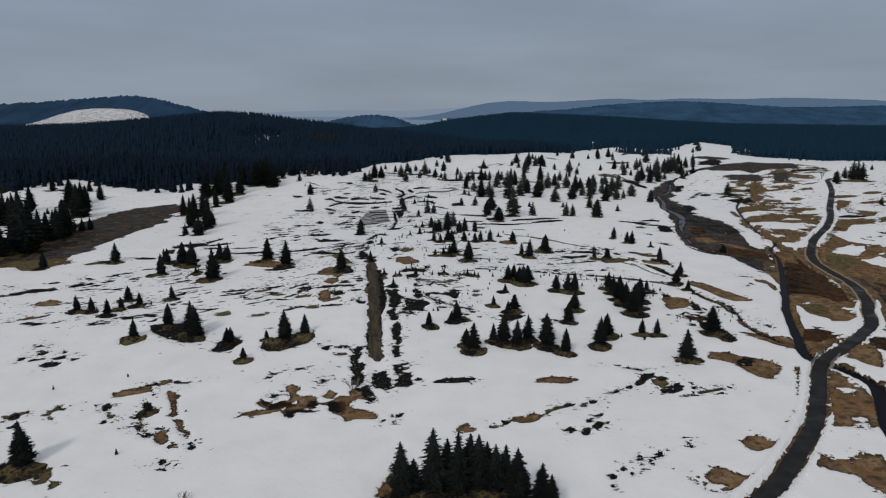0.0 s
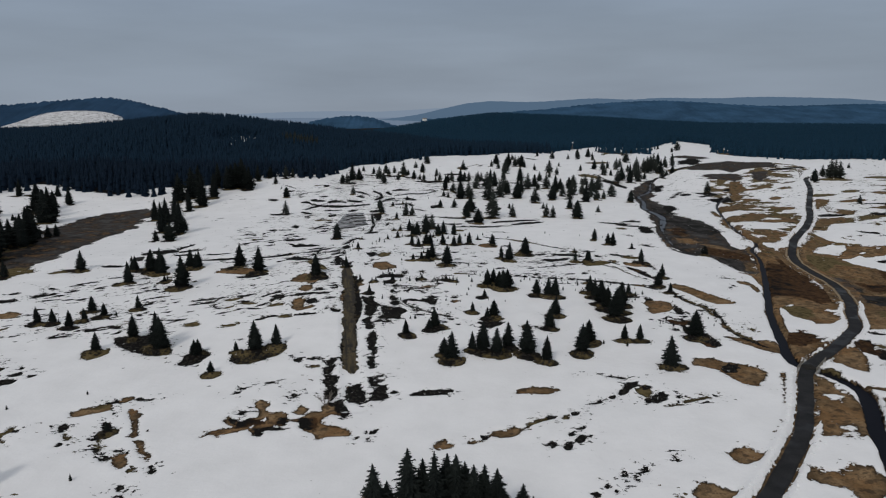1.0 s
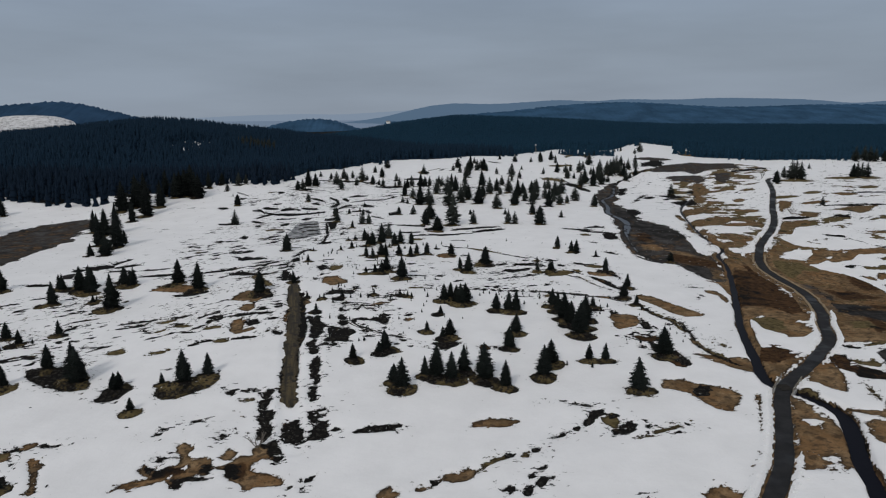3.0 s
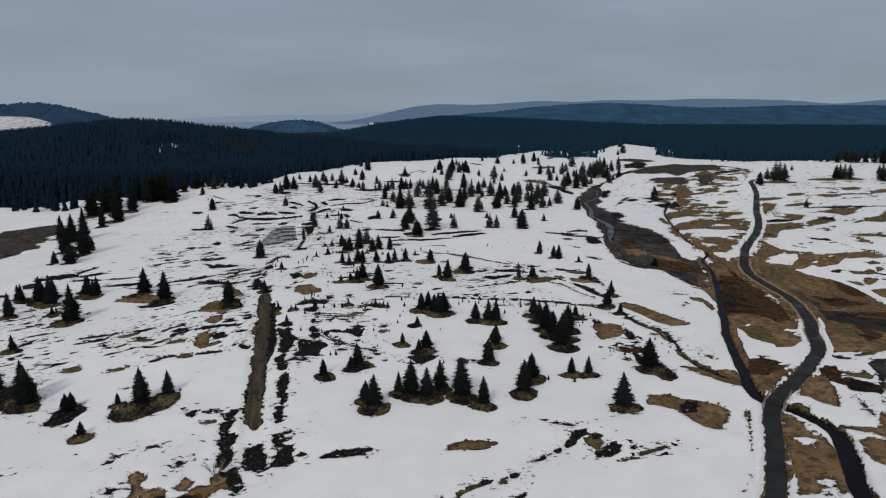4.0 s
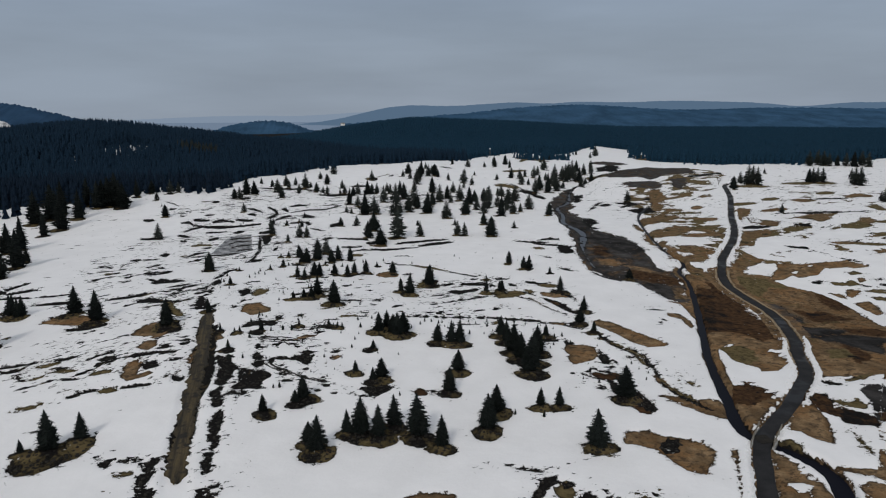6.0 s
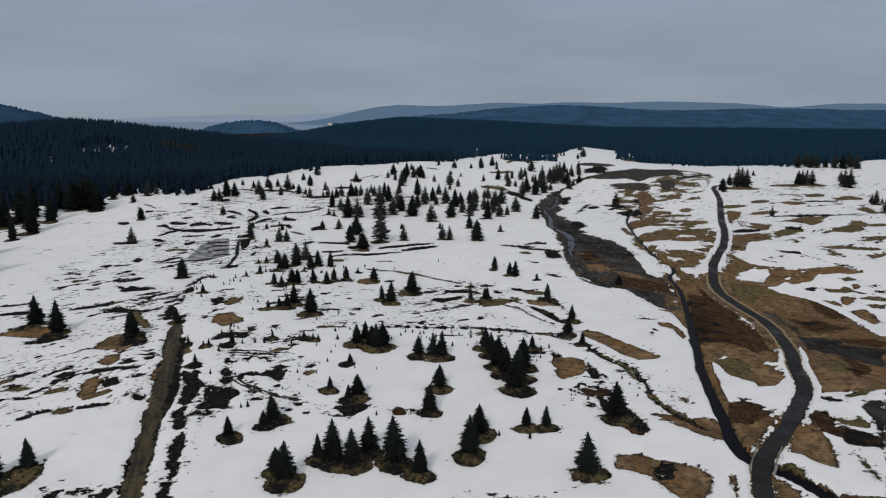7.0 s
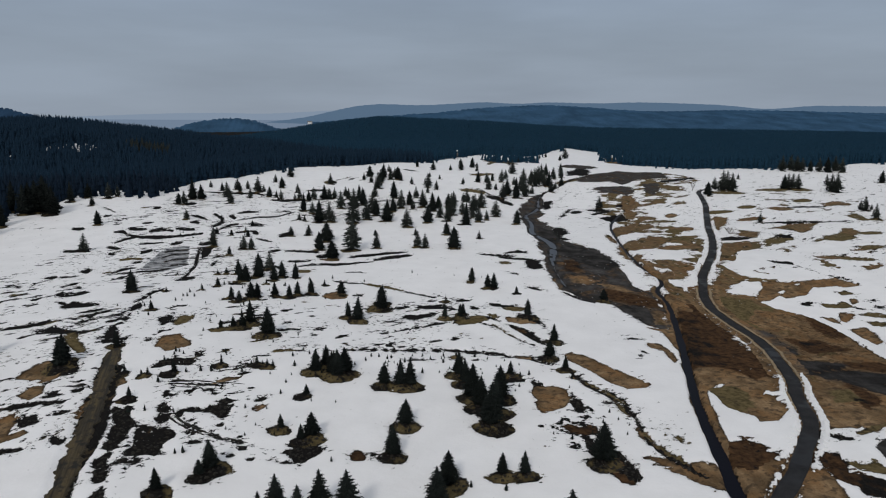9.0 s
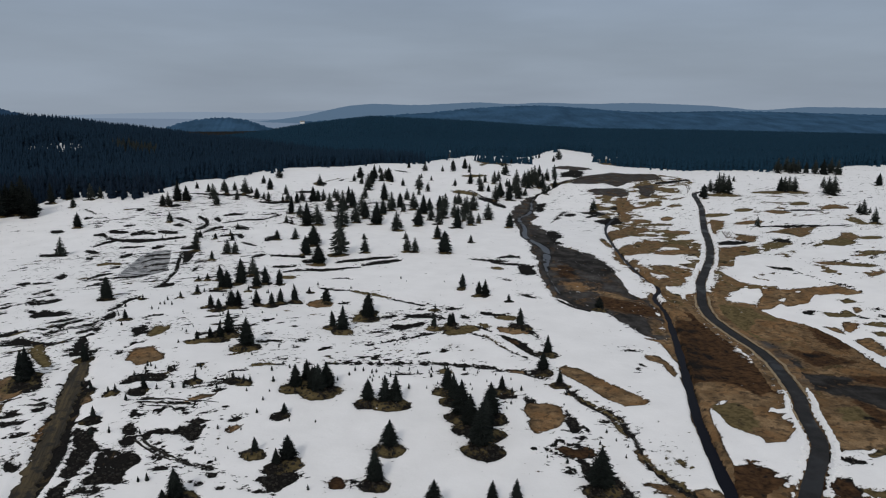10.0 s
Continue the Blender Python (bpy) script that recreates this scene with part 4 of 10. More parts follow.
area(".D", (80.7, 283.6), (82.9, 281.1), (85.4, 279.8), (87.8, 278.0), (90.1, 276.1), (92.6, 274.8), (93.4, 277.3), (91.1, 279.1), (88.9, 281.3), (86.3, 282.6), (83.8, 284.2), (81.2, 285.4))
area(".D", (84.1, 289.0), (85.9, 289.4), (87.7, 290.2), (89.1, 289.7), (90.7, 289.5), (92.3, 289.6), (92.9, 291.2), (91.5, 292.3), (90.2, 293.4), (88.5, 293.2), (86.4, 291.7), (84.6, 290.9))
patch(".O", 80.6, 276.0, 2.1, 1.8, 138)
area(".D", (87.3, 276.1), (89.8, 278.1), (92.3, 273.8), (90.8, 266.6), (87.5, 265.0), (85.5, 267.4))
patch(".D", 79.6, 261.1, 1.8, 0.7, 125)
patch(".D", 80.5, 244.3, 2.7, 0.9, 124)
area(".D", (59.3, 213.2), (60.0, 209.5), (60.7, 206.2), (61.7, 203.6), (62.8, 201.3), (64.1, 199.6), (65.4, 198.1), (65.7, 198.6), (64.6, 200.7), (63.3, 202.3), (62.2, 204.7), (61.2, 207.2), (60.4, 210.4), (59.6, 213.8))
area(".O", (61.7, 221.3), (64.4, 221.9), (65.7, 218.8), (63.4, 215.7), (62.1, 218.4))
area(".G", (64.4, 216.8), (68.0, 219.8), (70.4, 218.2), (72.6, 213.9), (70.3, 213.4), (66.6, 214.6))
patch(".D", 72.7, 213.3, 2.9, 0.5, 92)
area(".D", (50.7, 216.0), (52.6, 216.9), (54.5, 217.6), (56.4, 218.4), (58.4, 219.3), (60.4, 220.1), (60.6, 221.1), (58.6, 220.5), (56.7, 220.2), (54.7, 219.1), (52.7, 218.0), (50.8, 216.8))
area(".G", (51.8, 215.0), (53.5, 215.4), (55.1, 215.5), (56.8, 216.0), (58.5, 216.3), (60.3, 216.8), (60.5, 217.6), (58.8, 217.5), (57.1, 217.3), (55.4, 217.0), (53.6, 216.4), (51.9, 215.7))
area(".D", (48.3, 230.8), (49.4, 229.6), (50.6, 229.0), (51.8, 228.3), (52.9, 227.3), (53.9, 226.0), (54.2, 227.2), (53.4, 229.1), (52.3, 230.5), (51.2, 231.4), (49.9, 231.8), (48.6, 232.0))
patch(".D", 57.6, 235.2, 2.2, 1.1, -166)
patch(".D", 60.3, 226.4, 1.8, 1.1, 111)
patch(".D", 65.1, 230.4, 1.7, 1.1, 146)
patch(".D", 68.5, 227.6, 2.0, 1.1, 156)
patch(".D", 49.5, 205.2, 1.5, 0.7, -134)
area(".G", (70.9, 192.9), (72.5, 193.4), (75.2, 190.9), (76.6, 185.6), (78.9, 180.3), (80.8, 176.0), (81.2, 173.9), (79.7, 172.9), (76.1, 173.2), (74.2, 176.2), (72.9, 181.1), (71.6, 186.3), (70.2, 190.6))
area(".G", (67.3, 179.9), (68.4, 178.1), (68.9, 175.6), (69.7, 173.5), (70.6, 171.7), (71.2, 169.7), (71.7, 167.5), (72.4, 168.3), (72.3, 171.0), (71.6, 173.2), (70.9, 175.2), (69.9, 177.1), (69.1, 179.3), (67.9, 181.0))
patch(".D", 70.0, 167.9, 1.1, 0.5, 159)
area(".O", (71.1, 167.5), (71.1, 166.2), (71.0, 164.8), (71.1, 163.5), (71.3, 162.5), (71.8, 161.7), (72.5, 162.5), (72.5, 163.9), (72.4, 165.0), (72.3, 166.1), (72.0, 167.1), (71.8, 168.2))
patch(".D", 72.0, 162.1, 0.8, 0.5, 102)
area(".G", (70.4, 157.7), (70.0, 156.3), (70.0, 155.1), (69.9, 153.9), (70.3, 153.4), (70.3, 152.3), (70.5, 151.6), (71.4, 152.3), (71.6, 153.5), (71.5, 154.4), (71.5, 155.5), (71.4, 156.4), (71.2, 157.2), (71.4, 158.4))
area(".D", (70.2, 154.3), (70.2, 153.6), (70.1, 152.7), (70.1, 151.9), (70.3, 151.3), (70.3, 150.6), (70.7, 150.9), (70.8, 151.7), (70.9, 152.5), (70.7, 153.2), (70.8, 154.0), (70.6, 154.6))
area(".G", (59.1, 177.9), (60.5, 177.2), (63.8, 176.0), (64.7, 174.2), (63.8, 170.3), (61.7, 167.4), (59.5, 166.7), (57.1, 165.5), (56.5, 168.2), (57.8, 171.2), (57.5, 174.6))
area(".D", (65.0, 173.5), (65.1, 171.2), (65.1, 169.0), (65.4, 166.8), (64.0, 164.4), (62.8, 165.1), (63.0, 168.2))
patch(".D", 59.9, 178.7, 1.4, 0.5, 123)
area(".R", (58.5, 160.1), (60.2, 160.8), (61.4, 159.1), (64.2, 159.2), (63.9, 157.4), (61.3, 156.6), (59.4, 157.7))
area(".D", (56.7, 160.2), (57.3, 159.3), (58.0, 158.4), (58.7, 157.6), (59.5, 157.0), (60.3, 156.5), (60.5, 156.8), (59.7, 157.5), (59.0, 158.2), (58.3, 158.9), (57.6, 159.8), (56.9, 160.6))
area(".D", (57.5, 154.9), (57.8, 154.4), (58.2, 153.9), (58.6, 153.5), (58.8, 152.9), (59.1, 152.3), (59.3, 152.6), (59.2, 153.4), (59.0, 154.1), (58.6, 154.6), (58.1, 154.9), (57.7, 155.3))
patch(".D", 57.7, 153.1, 0.9, 0.5, 142)
area(".G", (59.7, 148.5), (62.6, 147.3), (65.0, 145.4), (64.9, 145.2), (59.5, 146.1))
patch(".D", 58.6, 148.4, 0.7, 0.5, 133)
area(".D", (-76.7, 393.1), (-75.1, 390.8), (-73.5, 388.5), (-71.9, 385.9), (-70.4, 383.8), (-68.8, 381.2), (-69.0, 382.5), (-70.7, 386.1), (-72.5, 389.3), (-74.2, 392.0), (-75.6, 393.3), (-77.1, 395.4))
patch(".D", -69.7, 374.7, 2.7, 1.4, -102)
patch(".D", -53.3, 391.6, 3.2, 1.9, 98)
patch(".D", -74.8, 351.1, 3.3, 2.1, 118)
area(".D", (-58.9, 341.3), (-57.7, 341.2), (-56.5, 341.1), (-55.3, 340.6), (-54.1, 338.2), (-52.3, 333.7), (-52.1, 335.2), (-54.1, 341.1), (-56.5, 346.5), (-58.0, 346.8), (-58.8, 345.2), (-59.8, 344.5))
area(".D", (-52.6, 335.6), (-46.7, 330.1), (-41.8, 328.5), (-37.4, 329.1), (-33.2, 331.3), (-28.9, 333.2), (-24.6, 335.5), (-25.2, 338.8), (-29.7, 337.1), (-34.1, 335.5), (-38.6, 334.9), (-43.2, 334.5), (-47.8, 334.8), (-53.3, 338.9))
area(".D", (-53.7, 322.7), (-52.5, 325.0), (-51.4, 327.6), (-49.8, 329.1), (-48.4, 331.1), (-47.0, 333.2), (-47.4, 334.8), (-49.3, 334.1), (-50.9, 332.7), (-52.6, 331.5), (-53.4, 327.7), (-54.4, 324.8))
area(".D", (-45.9, 341.2), (-44.3, 342.3), (-42.5, 343.0), (-41.4, 345.4), (-39.1, 342.9), (-36.8, 340.8), (-37.4, 344.3), (-39.8, 347.3), (-42.5, 351.1), (-44.2, 349.6), (-45.7, 347.5), (-46.6, 343.8))
patch(".D", -51.6, 347.9, 3.9, 2.8, 147)
area(".D", (-36.8, 346.3), (-35.2, 345.3), (-33.3, 342.8), (-31.8, 342.3), (-30.3, 342.4), (-28.8, 342.4), (-29.4, 345.6), (-31.2, 347.8), (-32.8, 348.9), (-34.4, 349.7), (-35.9, 349.5), (-37.4, 349.5))
area(".D", (-44.5, 319.1), (-42.8, 319.1), (-41.2, 319.3), (-39.6, 319.7), (-38.1, 320.1), (-36.5, 320.6), (-36.9, 322.5), (-38.6, 322.6), (-40.4, 323.0), (-42.0, 322.5), (-43.6, 322.2), (-45.0, 320.9))
patch(".D", -31.7, 320.3, 3.4, 1.8, -100)
area(".D", (-53.7, 315.7), (-52.7, 314.6), (-51.6, 313.0), (-50.6, 312.2), (-49.8, 311.9), (-49.0, 311.7), (-49.4, 313.5), (-50.5, 315.1), (-51.6, 316.4), (-52.5, 316.9), (-53.3, 317.2), (-54.3, 318.2))
patch(".D", -21.4, 318.4, 3.0, 2.6, 75)
patch(".D", -50.3, 360.1, 2.5, 1.9, -134)
area(".D", (-34.9, 371.7), (-33.4, 370.8), (-31.8, 369.4), (-30.2, 367.5), (-28.6, 365.7), (-26.9, 363.6), (-27.1, 365.8), (-28.9, 369.2), (-30.7, 372.4), (-32.4, 374.1), (-33.8, 373.7), (-35.4, 374.3))
patch(".D", -31.5, 359.9, 3.1, 1.9, 121)
area(".D", (-26.1, 375.5), (-23.8, 371.1), (-22.1, 365.6), (-21.6, 362.6), (-22.0, 358.7), (-23.0, 355.2), (-24.1, 351.8), (-23.3, 347.9), (-21.9, 349.9), (-20.5, 352.5), (-19.6, 358.8), (-21.3, 370.8), (-24.0, 376.3), (-26.2, 379.7))
area(".D", (-19.3, 371.6), (-18.2, 376.4), (-15.8, 369.2), (-16.0, 363.4))
area(".D", (-19.5, 343.6), (-18.3, 345.7), (-17.1, 347.8), (-16.0, 350.4), (-14.6, 351.7), (-13.3, 354.2), (-13.8, 357.2), (-15.3, 356.5), (-16.8, 355.1), (-18.0, 352.7), (-19.2, 349.9), (-20.0, 346.0))
patch(".D", -20.3, 340.7, 5.4, 0.7, 108)
patch(".D", -40.0, 401.4, 3.7, 2.5, 75)
area(".D", (-38.9, 434.0), (-32.3, 431.5), (-25.9, 430.1), (-19.5, 428.2), (-13.4, 429.7), (-7.0, 426.6), (-0.5, 422.5), (-0.6, 425.3), (-7.1, 430.2), (-13.8, 434.2), (-20.0, 433.3), (-26.3, 433.6), (-32.8, 435.6), (-39.2, 436.4))
area(".D", (-3.9, 411.6), (-0.3, 409.2), (3.3, 407.5), (6.7, 408.8), (10.2, 410.3), (13.7, 411.3), (13.6, 415.8), (10.0, 416.1), (6.4, 415.5), (2.9, 415.2), (-0.6, 415.0), (-4.1, 414.7))
area(".D", (-16.0, 377.9), (-14.3, 377.8), (-12.7, 378.6), (-11.1, 379.3), (-9.5, 379.8), (-7.8, 379.1), (-7.9, 381.5), (-9.8, 384.1), (-11.7, 384.9), (-13.4, 384.0), (-14.8, 381.5), (-16.4, 380.5))
area(".D", (-14.3, 362.7), (-10.5, 365.1), (-6.7, 367.6), (-2.6, 367.4), (1.5, 368.9), (5.3, 375.0), (9.3, 380.7), (9.1, 382.7), (5.1, 377.3), (1.2, 372.2), (-2.8, 370.6), (-7.1, 370.9), (-10.9, 367.7), (-14.5, 364.1))
patch(".D", -6.1, 353.5, 4.6, 2.4, 125)
patch(".D", -9.7, 339.6, 3.8, 1.8, -150)
patch(".D", -5.1, 338.3, 4.8, 1.2, 104)
patch(".D", 6.6, 333.3, 5.6, 1.8, -105)
patch(".D", -0.9, 322.8, 4.1, 1.0, 124)
patch(".D", 4.3, 303.8, 3.5, 1.4, -117)
patch(".D", 19.8, 441.8, 5.9, 3.2, -177)
patch(".O", 26.2, 470.1, 6.2, 2.7, 89)
patch(".D", 40.6, 482.5, 3.9, 1.3, -115)
patch(".D", 81.6, 522.5, 6.7, 2.4, 115)
area(".O", (151.4, 584.8), (155.8, 591.3), (163.2, 609.3), (168.4, 618.9), (169.6, 613.6), (170.4, 606.3), (176.7, 627.8), (179.2, 647.8), (179.8, 662.6), (171.1, 641.6), (164.5, 627.2), (156.4, 606.3))
area(".O", (119.0, 500.0), (121.7, 498.7), (124.5, 497.8), (128.0, 499.8), (132.0, 503.8), (136.2, 508.5), (137.6, 514.1), (134.1, 513.0), (130.7, 511.6), (127.4, 510.2), (123.9, 508.5), (120.2, 505.6))
area(".O", (99.4, 440.8), (101.6, 437.9), (104.6, 437.9), (107.0, 436.3), (109.5, 434.5), (112.1, 433.6), (113.9, 440.1), (111.9, 443.5), (109.9, 447.7), (107.2, 449.3), (103.9, 447.9), (100.8, 447.2))
area(".D", (110.3, 426.0), (111.6, 418.9), (113.9, 415.4), (115.0, 409.0), (116.8, 404.3), (118.3, 399.0), (120.5, 405.1), (120.2, 413.8), (119.2, 421.0), (117.6, 427.1), (114.8, 429.4), (111.8, 431.2))
area(".D", (-52.0, 111.8), (-51.0, 111.1), (-49.5, 109.0), (-49.9, 107.5), (-50.6, 107.3))
area(".O", (-50.0, 107.6), (-50.3, 107.2), (-50.4, 106.5), (-50.1, 105.4), (-49.7, 104.3), (-49.0, 103.3), (-48.5, 102.5), (-48.3, 102.8), (-48.8, 103.7), (-49.2, 104.4), (-49.3, 105.1), (-49.7, 105.9), (-49.6, 106.3), (-49.5, 106.9))
patch(".D", -51.0, 106.2, 0.6, 0.5, 141)
area(".D", (-47.9, 100.8), (-47.4, 101.5), (-46.2, 100.2), (-45.9, 99.0), (-47.2, 99.3))
area(".G", (-45.8, 100.2), (-45.1, 101.3), (-44.2, 101.2), (-42.8, 98.8), (-42.6, 97.2), (-43.7, 97.2), (-44.8, 98.5))
area(".D", (-47.2, 102.5), (-46.6, 102.3), (-46.0, 102.2), (-45.5, 102.2), (-44.9, 101.8), (-44.3, 101.5), (-44.4, 101.8), (-45.0, 102.3), (-45.7, 102.7), (-46.2, 102.8), (-46.7, 102.8), (-47.2, 102.8))
patch(".D", -48.9, 102.3, 0.9, 0.5, 123)
patch(".O", -41.6, 96.6, 0.6, 0.5, 129)
patch(".D", -40.3, 92.1, 0.9, 0.5, 136)
patch(".G", -40.4, 100.2, 1.3, 0.5, 120)
patch(".D", -38.8, 97.6, 0.5, 0.5, 125)
patch(".D", -38.1, 96.3, 0.6, 0.5, 122)
area(".O", (-66.4, 107.2), (-66.6, 108.5), (-66.1, 108.9), (-66.2, 110.4), (-65.4, 110.6), (-65.0, 109.1), (-65.8, 108.3), (-65.6, 106.8), (-66.5, 106.6))
area(".O", (-65.5, 106.0), (-65.0, 105.5), (-64.5, 105.0), (-63.9, 104.5), (-63.5, 104.2), (-63.0, 103.8), (-63.0, 104.2), (-63.6, 104.8), (-64.1, 105.3), (-64.7, 105.8), (-65.1, 106.1), (-65.6, 106.5))
patch(".D", -64.7, 109.2, 0.5, 0.5, -80)
area(".D", (-58.8, 109.6), (-59.0, 111.1), (-58.5, 112.0), (-57.1, 110.5), (-57.0, 109.0), (-57.8, 108.5))
patch(".O", -55.7, 106.9, 1.1, 0.5, 131)
patch(".D", -55.7, 104.4, 0.6, 0.5, -179)
area(".O", (-71.9, 104.9), (-71.5, 105.3), (-71.1, 105.8), (-70.4, 105.8), (-70.2, 106.6), (-69.8, 107.0), (-69.4, 107.4), (-69.8, 108.1), (-70.6, 108.1), (-71.1, 107.7), (-71.5, 107.3), (-72.0, 106.9), (-72.2, 106.2), (-72.5, 105.6))
area(".D", (-71.2, 104.1), (-72.0, 106.7), (-71.0, 107.3), (-70.2, 105.3))
area(".D", (-69.9, 101.8), (-70.0, 103.7), (-69.0, 104.2), (-68.7, 102.8))
area(".O", (-57.4, 88.0), (-57.7, 89.9), (-56.8, 90.5), (-55.7, 89.0), (-55.4, 87.0), (-56.4, 86.6))
patch(".O", -53.8, 86.2, 0.8, 0.5, -92)
patch(".D", -29.8, 114.9, 1.1, 0.5, 167)
patch(".D", -32.4, 123.6, 0.6, 0.5, -173)
patch(".D", -22.3, 121.0, 0.7, 0.5, -135)
patch(".D", -9.7, 105.3, 0.5, 0.5, -147)
area(".D", (-12.3, 122.7), (-11.8, 125.2), (-10.7, 125.7), (-9.6, 121.4), (-9.0, 117.8), (-10.1, 117.1), (-11.7, 118.3))
area(".D", (-8.3, 121.0), (-7.4, 124.0), (-6.0, 124.0), (-5.4, 120.3), (-4.7, 119.1), (-6.5, 118.1), (-7.8, 119.0))
patch(".D", -4.2, 120.8, 1.0, 0.6, -179)
patch(".D", -7.5, 125.8, 1.3, 0.8, -159)
patch(".D", -7.4, 127.9, 0.9, 0.5, -125)
area(".D", (-17.7, 129.1), (-15.5, 129.1), (-14.8, 126.0), (-15.6, 125.2), (-14.4, 121.9), (-14.4, 119.0), (-15.0, 120.2), (-16.4, 122.6))
area(".D", (-14.8, 117.8), (-13.6, 119.0), (-12.6, 116.6), (-11.7, 113.3), (-12.6, 111.7), (-13.5, 113.9))
area(".D", (-8.8, 106.9), (-8.7, 106.2), (-8.5, 105.6), (-8.3, 104.9), (-8.0, 104.4), (-7.7, 103.9), (-7.6, 104.1), (-7.8, 104.7), (-8.1, 105.2), (-8.3, 105.8), (-8.5, 106.5), (-8.7, 107.1))
patch(".D", -7.3, 107.2, 1.1, 0.5, -120)
area(".G", (-9.3, 83.1), (-8.8, 85.0), (-8.3, 87.5), (-7.5, 89.7), (-6.6, 88.9), (-6.2, 83.1))
area(".D", (-0.8, 119.6), (0.6, 119.9), (1.9, 120.5), (3.2, 120.6), (4.6, 120.7), (6.0, 120.8), (6.1, 121.6), (4.7, 121.8), (3.3, 121.8), (1.9, 121.8), (0.5, 121.0), (-0.9, 120.3))
area(".G", (17.3, 120.1), (18.3, 121.6), (21.1, 122.7), (24.3, 122.3), (26.1, 121.8), (25.0, 120.5), (23.3, 119.7), (20.1, 119.7))
area(".G", (2.2, 102.2), (3.0, 103.7), (4.4, 104.7), (5.7, 102.8), (5.4, 101.9), (3.3, 101.1))
patch(".G", 8.6, 103.6, 0.9, 0.5, -161)
patch(".D", 10.7, 104.8, 0.8, 0.6, -129)
area(".G", (11.6, 105.2), (12.0, 107.2), (13.0, 107.4), (13.9, 106.6), (15.5, 108.2), (16.4, 107.8), (16.5, 106.6), (15.1, 105.0), (13.2, 104.8))
area(".O", (16.6, 106.5), (17.5, 107.3), (18.4, 108.3), (19.3, 109.0), (20.2, 109.5), (21.2, 109.9), (22.2, 110.5), (22.2, 111.2), (21.3, 111.1), (20.3, 110.9), (19.3, 110.2), (18.3, 109.2), (17.4, 108.1), (16.5, 107.1))
patch(".D", 22.0, 111.0, 0.9, 0.6, -153)
area(".O", (23.3, 110.4), (24.4, 112.0), (25.6, 112.0), (24.5, 110.0))
patch(".D", 26.3, 112.1, 0.9, 0.5, -146)
area(".D", (19.2, 101.9), (20.1, 102.7), (21.2, 102.9), (21.3, 101.7), (20.2, 101.0))
area(".D", (21.9, 100.8), (23.0, 102.7), (23.8, 102.3), (23.3, 100.8), (22.5, 100.3))
area(".D", (24.1, 102.9), (25.0, 104.2), (26.4, 104.8), (25.5, 102.9), (24.7, 102.1))
patch(".D", 24.1, 104.9, 0.7, 0.5, -165)
patch(".D", 25.8, 106.9, 0.7, 0.5, -162)
patch(".D", 26.7, 104.2, 0.5, 0.5, -135)
patch(".D", 37.9, 97.4, 0.4, 0.5, -143)
patch(".D", 38.0, 96.4, 0.5, 0.5, -145)
patch(".D", 32.6, 94.0, 0.6, 0.5, -153)
patch(".D", 30.8, 92.1, 0.4, 0.5, 174)
patch(".D", 29.3, 93.0, 0.5, 0.5, -140)
patch(".D", 26.2, 90.0, 0.6, 0.5, -160)
patch(".D", 27.1, 89.0, 0.4, 0.5, -142)
patch(".D", 24.3, 88.1, 0.6, 0.5, -168)
patch(".D", 23.9, 86.0, 0.5, 0.5, 124)
area(".D", (35.5, 120.4), (37.3, 123.0), (39.0, 124.6), (40.4, 124.6), (40.5, 123.0), (38.6, 121.9), (36.9, 119.9), (35.3, 118.8))
patch(".D", 34.1, 118.5, 0.7, 0.6, -176)
patch(".D", 31.1, 116.3, 1.3, 0.5, -141)
area(".O", (39.1, 121.9), (41.6, 123.0), (42.2, 119.9), (40.5, 117.9), (39.0, 119.9))
patch(".D", 41.4, 122.2, 1.0, 0.7, -149)
area(".D", (39.6, 117.4), (41.0, 117.9), (43.2, 119.8), (44.6, 119.3), (43.5, 116.6), (41.4, 115.7), (39.9, 115.9))
patch(".D", 37.5, 126.6, 2.1, 0.5, 158)
area(".O", (42.3, 114.1), (43.3, 114.3), (44.3, 114.4), (45.3, 114.4), (46.4, 115.1), (47.6, 115.9), (47.6, 116.2), (46.5, 115.7), (45.5, 115.3), (44.5, 114.9), (43.4, 114.7), (42.4, 114.4))
patch(".D", 46.1, 118.2, 1.0, 0.5, -100)
patch(".O", 48.5, 116.5, 2.6, 0.5, -158)
area(".G", (45.9, 97.6), (47.5, 99.3), (49.3, 100.2), (50.2, 99.3), (50.8, 97.8), (53.1, 98.0), (51.6, 96.6), (49.4, 95.8), (47.4, 95.0), (46.3, 95.5))
area(".G", (37.1, 88.0), (38.8, 90.3), (40.9, 90.6), (41.5, 89.0), (43.6, 88.3), (46.8, 90.9), (47.2, 90.5), (43.9, 87.2), (40.7, 85.2), (38.0, 84.1), (37.7, 84.5), (39.4, 85.9), (38.0, 86.2), (37.0, 86.6))
area(".O", (35.0, 87.2), (35.2, 86.7), (35.5, 86.2), (35.7, 85.8), (35.9, 85.2), (36.1, 84.7), (36.3, 84.9), (36.2, 85.5), (36.0, 86.1), (35.8, 86.7), (35.5, 87.1), (35.2, 87.5))
area(".G", (68.5, 126.0), (67.8, 123.7), (66.6, 121.2), (65.4, 118.8), (64.1, 116.3), (63.1, 114.0), (62.2, 111.9), (62.4, 111.9), (63.5, 114.1), (64.6, 116.4), (65.9, 118.8), (67.0, 121.3), (68.3, 123.9), (68.9, 126.3))
